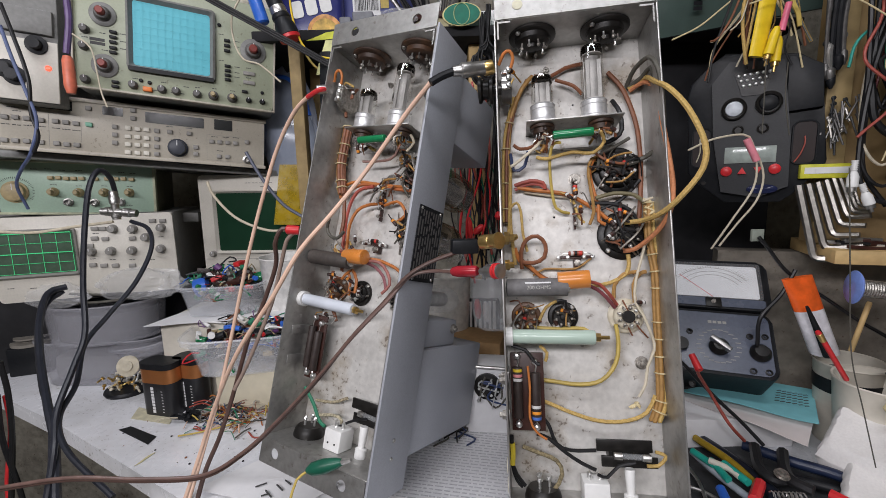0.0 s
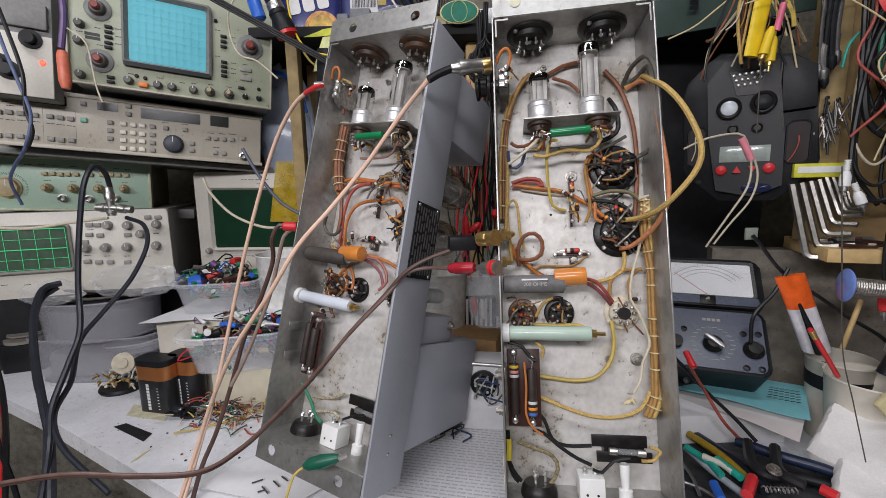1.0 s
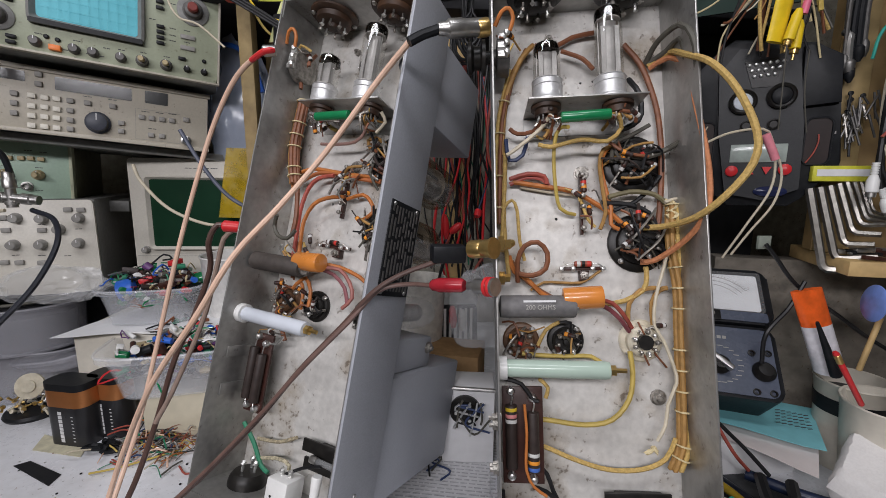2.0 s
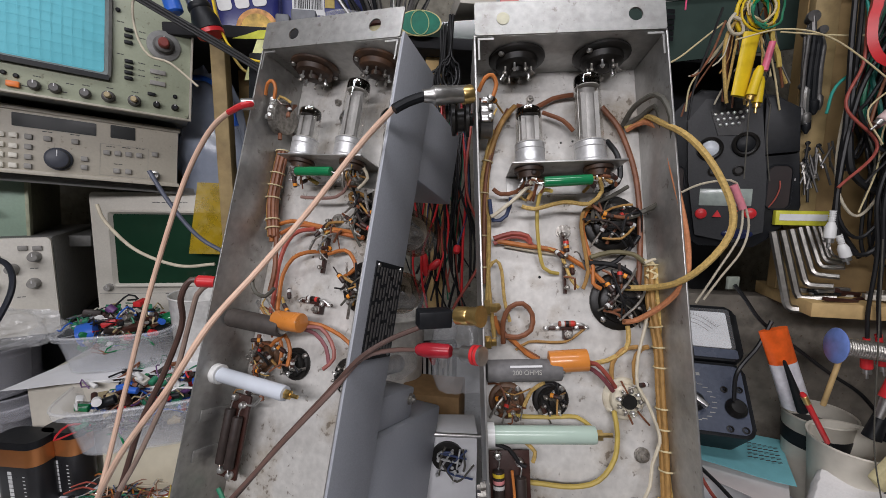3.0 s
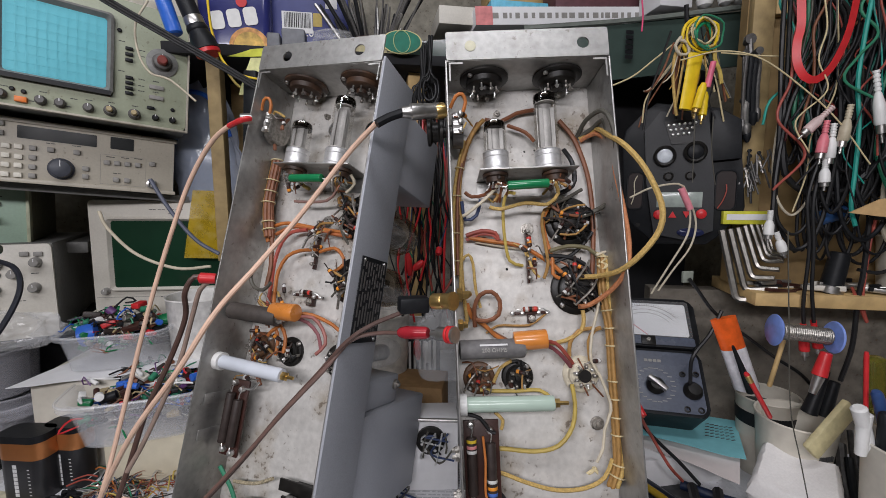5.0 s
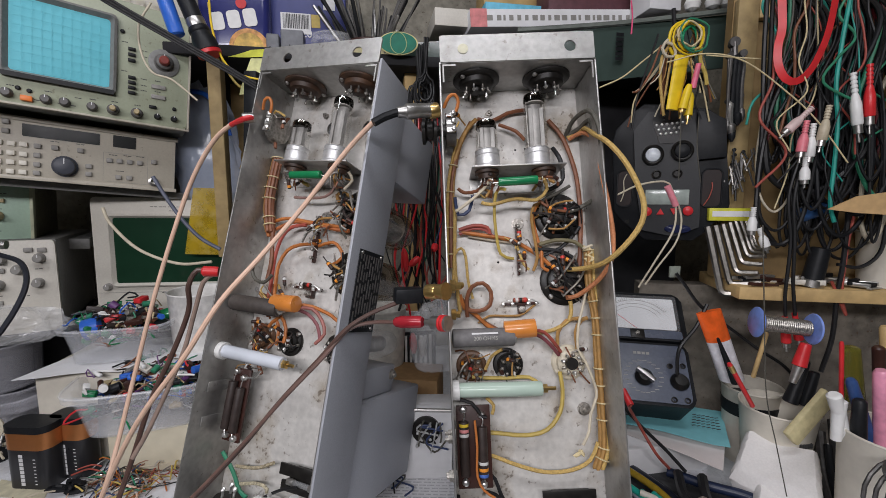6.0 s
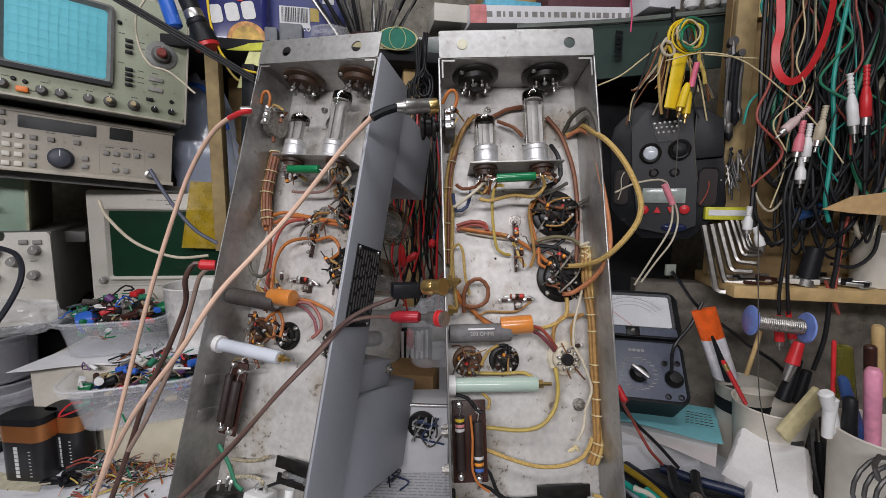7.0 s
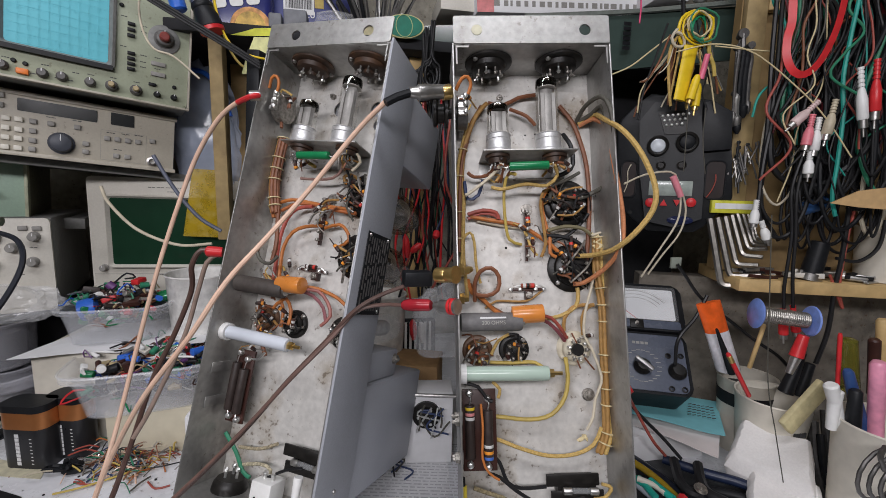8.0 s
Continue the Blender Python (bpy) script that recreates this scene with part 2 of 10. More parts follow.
def thin_glass(name, tint):
    """Thin clear glass: see-through, with a sharp gloss at its edges."""
    ma = bpy.data.materials.new(name)
    ma.use_nodes = True
    N, Lk = ma.node_tree.nodes, ma.node_tree.links
    N.remove(N["Principled BSDF"])
    tr, gl, fr, mx, mp = N.new("ShaderNodeBsdfTransparent"), N.new("ShaderNodeBsdfGlossy"), N.new("ShaderNodeLayerWeight"), N.new("ShaderNodeMixShader"), N.new("ShaderNodeMapRange")
    tr.inputs["Color"].default_value = (*tint, 1)
    gl.inputs["Roughness"].default_value = 0.04
    fr.inputs["Blend"].default_value = 0.2
    mp.inputs[3].default_value, mp.inputs[4].default_value = 0.07, 0.4
    Lk.new(fr.outputs["Facing"], mp.inputs[0])
    Lk.new(mp.outputs[0], mx.inputs[0])
    Lk.new(tr.outputs[0], mx.inputs[1])
    Lk.new(gl.outputs[0], mx.inputs[2])
    Lk.new(mx.outputs[0], N["Material Output"].inputs["Surface"])
    return ma


M_BULB = thin_glass("clear_valve_glass", (0.97, 0.965, 0.95))
M_CAN = mat("spun_aluminium_can", (0.7, 0.7, 0.7), 0.42, 0.7, 0.12, 300, 0.15)
M_MICA = mat("mica_disc", (0.5, 0.48, 0.45), 0.25, 0.0, 0.1, 100, 0.0)
M_SMOKE = mat("dark_getter_film", (0.03, 0.025, 0.02), 0.12, 0.9, 0.2, 60, 0.0)
M_PLATE = mat("grey_tube_plate", (0.48, 0.47, 0.46), 0.35, 0.4, 0.2, 100, 0.1)
M_BENCH = mat("white_bench_laminate", (0.8, 0.81, 0.84), 0.28, 0.0, 0.04, 90, 0.06, (0.45, 0.43, 0.4), 0.4, 9, specks=0.5)
M_WALL = mat("dingy_plaster_wall", (0.3, 0.28, 0.23), 0.85, 0.0, 0.22, 70, 0.6, (0.09, 0.08, 0.065), 0.85, 9, specks=0.8)
# Near-black for dark boards and specks; also painted as shade in recesses.
M_DARK = mat("near_black_and_shade", (0.016, 0.016, 0.018), 0.8, 0.0, 0.3, 40, 0.2)
M_WOOD = mat("pale_softwood", (0.55, 0.38, 0.17), 0.55, 0.0, 0.18, 55, 0.25, (0.36, 0.22, 0.09), 0.5, 12)
M_MINT = mat("mint_instrument_paint", (0.365, 0.395, 0.29), 0.4, 0.0, 0.05, 300, 0.08, (0.38, 0.4, 0.28), 0.4, 14, specks=0.4)
M_MINT2 = mat("pale_green_panel_paint", (0.39, 0.53, 0.42), 0.4, 0.0, 0.05, 300, 0.08, (0.4, 0.5, 0.4), 0.4, 14)
M_BEIGE = mat("beige_instrument_paint", (0.465, 0.43, 0.355), 0.42, 0.0, 0.05, 300, 0.08, (0.45, 0.4, 0.32), 0.35, 14, specks=0.4)
M_OFFW = mat("off_white_instrument_plastic", (0.64, 0.61, 0.54), 0.42, 0.0, 0.05, 300, 0.08, (0.5, 0.47, 0.4), 0.35, 14)
M_BEZEL = mat("grey_bezel", (0.2, 0.2, 0.19), 0.45, 0.0, 0.12, 200, 0.1)
# A little emission is added so the teal face reads brighter.
M_TEAL = mat("teal_crt_face_glow", (0.1, 0.4, 0.48), 0.55, 0.0, 0.03, 40, 0.0, (0.07, 0.32, 0.42), 0.4, 8, emit=(0.1, 0.45, 0.52, 0.22))
M_DKGREEN = mat("dark_green_crt_face", (0.012, 0.04, 0.022), 0.12, 0.0, 0.08, 40, 0.0)
M_DISP = mat("dark_display_window", (0.02, 0.022, 0.022), 0.15, 0.0, 0.1, 40, 0.0)
M_GKNOB = mat("grey_knob", (0.11, 0.105, 0.1), 0.45, 0.0, 0.15, 200, 0.1)
M_BTN = mat("grey_button", (0.28, 0.27, 0.25), 0.5, 0.0, 0.1, 200, 0.1)
M_BTNW = mat("cream_button", (0.72, 0.69, 0.6), 0.45, 0.0, 0.08, 200, 0.1)
M_TAN = mat("tan_knob", (0.45, 0.36, 0.2), 0.45, 0.0, 0.12, 200, 0.1)
M_MARK = mat("dark_panel_print", (0.06, 0.06, 0.06), 0.6, 0.0, 0.1, 100, 0.0)
M_PAPER = mat("white_paper", (0.79, 0.79, 0.8), 0.8, 0.0, 0.04, 80, 0.1, (0.6, 0.59, 0.56), 0.3, 10)
M_INK = mat("grey_newsprint_ink", (0.5, 0.5, 0.52), 0.8, 0.0, 0.2, 300, 0.0)
M_CLEAR = mat("clear_box_plastic", (0.86, 0.88, 0.92), 0.22, 0.0, 0.02, 30, 0.0, alpha=0.2, spec=0.8)
M_CARD = mat("brown_cardboard", (0.36, 0.22, 0.1), 0.8, 0.0, 0.12, 120, 0.2, (0.26, 0.15, 0.07), 0.4, 12)
M_FAINT = mat("worn_grey_print", (0.4, 0.39, 0.36), 0.6, 0.0, 0.15, 100, 0.0)
M_DKSTEEL = mat("oiled_dark_steel", (0.13, 0.125, 0.12), 0.42, 0.6, 0.2, 200, 0.15)
M_PRINT = mat("white_print", (0.75, 0.75, 0.75), 0.5, 0.0, 0.05, 100, 0.0)
M_CREAM = mat("cream_plastic_cup", (0.68, 0.64, 0.55), 0.4, 0.0, 0.05, 100, 0.05)
# ---- setting ----
def slab(name, a, b, material, label, category="wall", m=None, bev=0.0):
    bm = B()
    box(bm, a, b, bev)
    return solo(name, bm, material, label, category, m, "", "structure")


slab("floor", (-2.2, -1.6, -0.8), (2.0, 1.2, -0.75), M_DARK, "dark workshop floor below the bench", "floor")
slab("ceiling", (-2.2, -1.6, 1.55), (2.0, 1.2, 1.6), M_WALL, "dingy plaster ceiling over the bench", "ceiling")
slab("wall_north", (-2.2, 1.12, -0.75), (2.0, 1.2, 1.55), M_WALL, "stained plaster wall behind the shelves")
slab("wall_south", (-2.2, -1.6, -0.75), (2.0, -1.55, 1.55), M_WALL, "plain plaster wall")
slab("wall_west", (-2.2, -1.55, -0.75), (-2.15, 1.12, 1.55), M_WALL, "plain plaster wall")
slab("wall_east", (1.5, -1.55, -0.75), (1.55, 1.12, 1.55), M_WALL, "plain plaster wall")
# the board wall that stands across the corner, where tools hang
M_BOARD = mat("stained_plywood_board", (0.3, 0.2, 0.085), 0.65, 0.0, 0.15, 45, 0.3, (0.14, 0.09, 0.05), 0.6, 9)
M_BATTEN = mat("dusty_batten_wood", (0.33, 0.24, 0.11), 0.65, 0.0, 0.2, 55, 0.25, (0.16, 0.1, 0.05), 0.6, 14)
slab("wall_board", (-0.005, 0.0, 0.268), (0.75, 0.02, 1.0), M_BOARD, "stained plywood tool board across the corner", "wall", at(0.505, 0.575, 0, -20.00, 0.00, 0.00))
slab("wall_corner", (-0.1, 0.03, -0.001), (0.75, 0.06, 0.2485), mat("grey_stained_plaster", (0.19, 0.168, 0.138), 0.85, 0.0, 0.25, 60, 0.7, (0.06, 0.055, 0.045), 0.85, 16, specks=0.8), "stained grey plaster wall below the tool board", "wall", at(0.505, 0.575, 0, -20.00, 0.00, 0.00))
slab("ledge", (0.0, -0.07, 0.2495), (0.6, 0.06, 0.2665), M_WOOD, "pale wooden ledge below the tool board", "shelf", at(0.505, 0.575, 0, -20.00, 0.00, 0.00), 0.001)
slab("batten", (-0.004, -0.014, 0.268), (0.022, -0.0005, 0.66), M_BATTEN, "pale wooden batten at the edge of the tool board", "trim", at(0.505, 0.575, 0, -20.00, 0.00, 0.00), 0.001)
slab("rail", (0.0225, -0.014, 0.632), (0.6, -0.0005, 0.66), M_WOOD, "pale wooden rail along the top of the tool board", "trim", at(0.505, 0.575, 0, -20.00, 0.00, 0.00), 0.001)
# Panel is near-black to hold the shade of the recess behind the console.
slab("recess_shade_panel", (0.17, 0.80, -0.001), (0.62, 0.82, 0.604), M_DARK, "near-black panel put in for the shade at the back of the recess", "wall", at(0.02, 0.03, 0))
slab("shelf_strut", (-0.256, 0.765, 0.29), (-0.236, 0.79, 0.6045), M_BATTEN, "pale softwood strut hanging from the shelf", "post", None, 0.002)
# bench
bm = B()
edge = [(-1.1, 1.1), (-1.1, 0.86), (-0.84, 0.735), (-0.63, 0.628), (-0.445, 0.522), (-0.32, 0.45), (-0.1, 0.32), (0.0, 0.12), (1.2, 0.1), (1.2, 1.1)]
lo = [bm.verts.new((x, y, -0.026)) for x, y in edge]
hi = [bm.verts.new((x, y, 0)) for x, y in edge]
bm.faces.new(lo[::-1])
roof = bm.faces.new(hi)
for k in range(len(edge)):
    q = (k + 1) % len(edge)
    bm.faces.new((lo[k], lo[q], hi[q], hi[k]))
bmesh.ops.bevel(bm, geom=list(roof.edges), offset=0.017, segments=6, affect="EDGES", profile=0.5)
tagged(part("bench_top", bm, M_BENCH), "white laminate bench top with a rounded front edge", "workbench", "", "structure")
# shelf behind
bm = B()
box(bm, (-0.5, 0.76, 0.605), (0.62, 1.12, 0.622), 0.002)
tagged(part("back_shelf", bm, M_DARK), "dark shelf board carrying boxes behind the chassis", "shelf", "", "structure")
for x, y, w in ((-0.27, 0.93, 0.045), (0.055, 0.80, 0.03)):
    bm = B()
    box(bm, (x, y, -0.01), (x + w, y + 0.04, 0.605), 0.002)
    tagged(part("shelf_post", bm, M_WOOD), "pale softwood post holding up the shelf", "post", "shelf posts", "structure")
# ---- the two radio chassis, standing on end with the open underside forward ----
CW, CH, CD, CT = 0.142, 0.438, 0.058, 0.0014


def socket_octal(parent, p, r=0.022, d=(0, -1, 0), base=M_BLACK, pins=8):
    """A round tube socket with its ring of solder lugs; p on the panel."""
    d, u, w = basis(d)
    p = Vector(p)
    bm = B()
    lathe(bm, p, d, [(r, 0), (r, 0.002), (r * 0.93, 0.0032), (r * 0.75, 0.0036), (r * 0.72, 0.008), (r * 0.62, 0.0095), (r * 0.25, 0.0095), (r * 0.22, 0.013), (0, 0.0135)], 26)
    so = part("tube_socket", bm, base, parent)
    for k in range(pins):
        a = 2 * math.pi * (k + 0.4) / pins
        o = p + (u * math.cos(a) + w * math.sin(a)) * r * 0.5
        bm = B()
        tube(bm, [o + d * 0.008, o + d * 0.0125, o + d * 0.0155 + (u * math.cos(a) + w * math.sin(a)) * 0.0025], 0.0009, 5)
        lathe(bm, o + d * 0.0135, d, [(0, 0), (0.0015 + 0.0006 * (k % 2), 0.0008), (0.0013, 0.0024), (0, 0.0034)], 7)
        part("lug", bm, M_SOLDER if k % 3 == 1 else M_LUG, so)
    if base is M_CERAM:
        bm = B()
        lathe(bm, p, d, [(r * 0.34, 0.0096), (r * 0.34, 0.0142), (0, 0.0142)], 20)
        part("centre_hole", bm, M_BLACK, so)
    for s in (-1, 1):
        bm = B()
        lathe(bm, p + u * s * r * 0.86, d, [(0.0022, 0.002), (0.0024, 0.0045), (0.0012, 0.0055), (0, 0.0055)], 8)
        part("screw", bm, M_STEEL, so)
    return so


def nut(parent, p, d=(0, -1, 0), r=0.0045):
    bm = B()
    lathe(bm, p, d, [(r * 1.25, 0), (r * 1.25, 0.0008), (r, 0.0009), (r, 0.0035), (r * 0.5, 0.0036), (r * 0.48, 0.006), (0, 0.0062)], 6 if r < 0.004 else 12)
    return part("screw", bm, M_LUG, parent)


def valve(parent, p, h, r, top=True):
    """A small glass valve in its metal base, standing on p."""
    z = Vector(p)
    bm = B()
    lathe(bm, z, (0, 0, 1), [(r * 1.26, 0), (r * 1.26, 0.0015), (r * 1.14, 0.003), (r * 1.12, 0.012), (r * 1.16, 0.0125), (r * 1.12, 0.013), (r * 1.12, 0.0165), (r * 1.16, 0.017), (r * 1.1, 0.0178), (r * 1.0, 0.0178)], 28)
    va = part("valve", bm, M_CAN, parent, "small glass valve in an aluminium base")
    bm = B()
    g = h - 0.014
    lathe(bm, z + Vector((0, 0, 0.0145)), (0, 0, 1), [(r * 1.0, 0), (r * 1.02, 0.002), (r * 1.0, g - 0.0075), (r * 0.93, g - 0.0042), (r * 0.6, g - 0.002), (r * 0.22, g - 0.001), (r * 0.13, g + 0.001), (0.0004, g + 0.005)], 28)
    part("glass_bulb", bm, M_BULB, va)
    t = h - 0.0225
    bm = B()
    lathe(bm, z + Vector((0, 0, 0.0185)), (0, 0, 1), [(0, 0), (r * 0.42, 0.0002), (r * 0.42, t * 0.82), (0, t * 0.82 + 0.0002)], 14)
    bmesh.ops.transform(bm, matrix=Matrix.Translation(z) @ Matrix.Diagonal((1.45, 0.9, 1, 1)) @ Matrix.Translation(-z), verts=bm.verts)
    for s in (-1, 1):
        box(bm, (z.x + s * r * 0.5 - r * 0.16, z.y - r * 0.5, z.z + 0.02), (z.x + s * r * 0.5 + r * 0.16, z.y - r * 0.44, z.z + 0.02 + t * 0.7))
    part("anode", bm, M_PLATE, va)
    bm = B()
    for s in (-1, 1):
        rod(bm, z + Vector((s * r * 0.76, -r * 0.1, 0.017)), z + Vector((s * r * 0.76, -r * 0.1, 0.02 + t * 0.86)), 0.0005, None, 6)
    part("support_rods", bm, M_STEEL, va)
    for q in (0.0185, 0.0185 + t * 0.83):
        bm = B()
        lathe(bm, z + Vector((0, 0, q)), (0, 0, 1), [(0, 0), (r * 0.9, 0), (r * 0.9, 0.0006), (0, 0.0006)], 20)
        part("mica_disc", bm, M_MICA, va)
    bm = B()
    lathe(bm, z + Vector((0, 0, 0.0145)), (0, 0, 1), [(r * 0.95, g - 0.0105), (r * 0.955, g - 0.0075), (r * 0.88, g - 0.0046), (r * 0.55, g - 0.0026)], 24)
    part("getter_film", bm, M_SMOKE, va)
    return va


def wire(parent, pts, r, material, name="wire"):
    bm = B()
    tube(bm, pts, r if r < 0.0014 else 0.0014 + (r - 0.0014) * 0.7)
    return part(name, bm, material, parent)


def resistor(parent, a, b, r, body, bands=(), name="resistor"):
    a, b = Vector(a), Vector(b)
    n, d = (b - a).length, (b - a).normalized()
    bm = B()
    lathe(bm, a, d, [(r * 0.5, 0), (r * 0.95, 0.0006), (r, 0.0015), (r, n - 0.0015), (r * 0.95, n - 0.0006), (r * 0.5, n)], 16)
    rs = part(name, bm, body, parent)
    for t, m in bands:
        bm = B()
        lathe(bm, a + d * n * t, d, [(r * 1.0, 0), (r * 1.02, 0.0002), (r * 1.02, 0.0024), (r * 1.0, 0.0026)], 16)
        part("colour_band", bm, m, rs)
    return rs


M_BANDS = [mat("band_" + n, c, 0.45, 0.0, 0.08, 90, 0.0) for n, c in (("yellow", (0.7, 0.5, 0.04)), ("pink", (0.65, 0.25, 0.25)), ("orange", (0.75, 0.28, 0.03)), ("blue", (0.06, 0.14, 0.45)), ("silver", (0.6, 0.6, 0.58)), ("red", (0.55, 0.04, 0.03)))]


def chassis(m, label, other):
    """other: the one with the grey painted side; it has white glazed parts where the first has green-grey ones."""
    c = thing("radio_chassis", label, "radio chassis", m, "radio chassis on the bench")
    bm = B()
    sheet(bm, [(0, 0), (CW, 0), (CW, CH), (0, CH)], [(0.052, 0.261, 0.0012), (0.075, 0.375, 0.001), (0.085, 0.376, 0.001)] + ([(0.107, 0.4, 0.0085), (0.112, 0.382, 0.007), (0.062, 0.4, 0.009)] if other else []), CD - CT, CT)
    part("back_panel", bm, M_ALUIN, c)
    bm = B()
    box(bm, (0, 0, 0.0003), (CT, CD - CT - 0.0003, CH - 0.0003), 0.0003)
    part("side_wall", bm, M_ALU, c)
    bm = B()
    box(bm, (CW - CT, 0, 0.0003), (CW, CD - CT - 0.0003, CH - 0.0003), 0.0003)
    part("side_wall", bm, M_ALU, c)
    for z0, z1 in ((CH, CH + CT), (-CT, 0)):
        bm = B()
        box(bm, (0, 0.0004, z0), (CW, CD, z1), 0.0003)
        part("end_wall", bm, M_ALU, c)
    holes = [(0.034, CH + 0.0125, 0.0052), (0.116, CH + 0.0125, 0.0055)] if other else [(0.119, CH + 0.0125, 0.0052)]
    bm = B()
    sheet(bm, rounded(0.001, CH + 0.0002, CW - 0.001, CH + 0.026, 0.002, 3), holes, -0.0012, CT)
    part("flange", bm, M_ALU, c)
    if not other:
        bm = B()
        lathe(bm, (0.022, -0.0012, CH + 0.0125), (0, -1, 0), [(0.0048, 0), (0.0048, 0.0005), (0.004, 0.0007)], 20)
        part("plug_button", bm, mat("cream_paint_dot", (0.62, 0.6, 0.45), 0.6), c, "cream plug button in the flange")
    bm = B()
    sheet(bm, rounded(0.001, -0.026, CW - 0.001, -0.0002, 0.002, 3), [(0.022, -0.013, 0.0055), (0.114, -0.013, 0.0055)], -0.0012, CT)
    part("flange", bm, M_ALU, c)
    for s in (0, 1):  # folded corner tabs
        bm = B()
        x = 0.003 if s == 0 else CW - 0.003
        e = 1 if s == 0 else -1
        box(bm, (min(x, x + e * 0.012), 0.0, CH - 0.0028), (max(x, x + e * 0.012), 0.001, CH - 0.0012))
        box(bm, (min(x, x + e * 0.0014), 0.0, CH - 0.018), (max(x, x + e * 0.0014), 0.001, CH - 0.003))
        part("corner_tab", bm, M_ALU, c)
    # sockets in the top end
    for x in (0.036, 0.104):
        socket_octal(c, (x, 0.031, CH - 0.0002), 0.0225, (0, 0, -1), M_RUSTY if other else M_BLACK)
    # shelf with two valves
    bm = B()
    box(bm, (0.027, 0.014, 0.3455), (0.1135, CD - CT, 0.3468), 0.0003)
    box(bm, (0.0272, CD - CT - 0.0015, 0.33), (0.1133, CD - CT - 0.0002, 0.3453))
    sh = part("valve_shelf", bm, M_ALU, c)
    for x in (0.042, 0.096):
        bm = B()
        lathe(bm, (x, 0.03, 0.3453), (0, 0, -1), [(0.0115, 0), (0.0115, 0.003), (0.009, 0.0036), (0.0085, 0.008), (0.003, 0.0082), (0.003, 0.011)], 22)
        so = part("valve_socket", bm, M_RUSTY, c)
        for k in range(9):
            a = 2 * math.pi * k / 9
            bm = B()
            tube(bm, [(x + 0.006 * math.cos(a), 0.03 + 0.006 * math.sin(a), 0.338), (x + 0.0065 * math.cos(a), 0.03 + 0.0065 * math.sin(a), 0.334), (x + 0.009 * math.cos(a), 0.03 + 0.009 * math.sin(a), 0.3315)], 0.0007, 5)
            part("lug", bm, M_SOLDER, so)
    valve(c, (0.043, 0.028, 0.3468), 0.050, 0.0102)
    valve(c, (0.090, 0.028, 0.3468), 0.075, 0.0104)
    resistor(c, (0.050, 0.016, 0.331), (0.0865, 0.016, 0.332), 0.0041, M_GREEN, (), "green_capacitor")
    wire(c, [(0.043, 0.02, 0.333), (0.046, 0.016, 0.330), (0.051, 0.016, 0.331)], 0.0006, M_SOLDER)
    wire(c, [(0.086, 0.016, 0.332), (0.09, 0.017, 0.331), (0.093, 0.022, 0.334)], 0.0006, M_SOLDER)
    # sockets on the back panel
    yb = CD - CT
    for x, z in ((0.113, 0.304), (0.115, 0.240)):
        socket_octal(c, (x, yb, z), 0.0235)
    socket_octal(c, (0.114, yb, 0.163), 0.0165, (0, -1, 0), M_CERAM if not other else M_BLACK, 9)
    socket_octal(c, (0.056, yb, 0.163), 0.0145, (0, -1, 0), M_BLACK, 7)
    socket_octal(c, (0.021, yb, 0.163), 0.0145, (0, -1, 0), M_WAFER, 7)
    nut(c, (0.073, yb, 0.298), r=0.005)
    nut(c, (0.126, yb, 0.119), r=0.005)
    nut(c, (0.050, yb, 0.414), r=0.003)
    # tag strip down the middle
    bm = B()
    box(bm, (0.0695, yb - 0.009, 0.247), (0.0715, yb - 0.004, 0.297), 0.0003)
    st = part("tag_strip", bm, M_BROWN, c)
    for k in range(6):
        bm = B()
        z = 0.252 + k * 0.0085
        tube(bm, [(0.0705, yb - 0.004, z), (0.0705, yb - 0.0115, z), (0.0715, yb - 0.0135, z + 0.001)], 0.0011, 5)
        lathe(bm, (0.071, yb - 0.012, z), (0, -1, 0), [(0, 0), (0.0022, 0.001), (0.0015, 0.003), (0, 0.0036)], 7)
        part("lug", bm, M_LUG, st)
    resistor(c, (0.072, yb - 0.013, 0.28), (0.0715, yb - 0.013, 0.291), 0.0022, M_BROWN, ((0.3, M_BANDS[2]), (0.6, M_BANDS[5])))
    # small tag strip with a resistor
    bm = B()
    box(bm, (0.052, yb - 0.008, 0.2185), (0.087, yb - 0.0062, 0.2215), 0.0003)
    box(bm, (0.068, yb - 0.0075, 0.2105), (0.075, yb - 0.0005, 0.2183), 0.0003)
    st = part("tag_strip", bm, M_BROWN, c)
    nut(st, (0.0715, yb - 0.0076, 0.2145), r=0.0028)
    for x in (0.0535, 0.0625, 0.0775, 0.0855):
        bm = B()
        lathe(bm, (x, yb - 0.008, 0.22), (0, -1, 0), [(0.0016, 0), (0.0022, 0.0012), (0.0016, 0.003), (0, 0.0036)], 7)
        part("lug", bm, M_SOLDER, st)
    resistor(c, (0.0625, yb - 0.012, 0.2235), (0.0765, yb - 0.012, 0.2235), 0.0023, M_BROWN if other else mat("red_brown_resistor", (0.3, 0.07, 0.04), 0.4), ((0.15, M_BANDS[4]), (0.4, M_BLACK), (0.7, M_BANDS[5])))
    wire(c, [(0.0535, yb - 0.011, 0.2205), (0.058, yb - 0.012, 0.2235), (0.063, yb - 0.012, 0.2235)], 0.0005, M_SOLDER)
    wire(c, [(0.076, yb - 0.012, 0.2235), (0.081, yb - 0.012, 0.2235), (0.0855, yb - 0.011, 0.2205)], 0.0005, M_SOLDER)
    # orange capacitor, grey power resistor, glazed rod
    dz = 0.002 if other else -0.0028
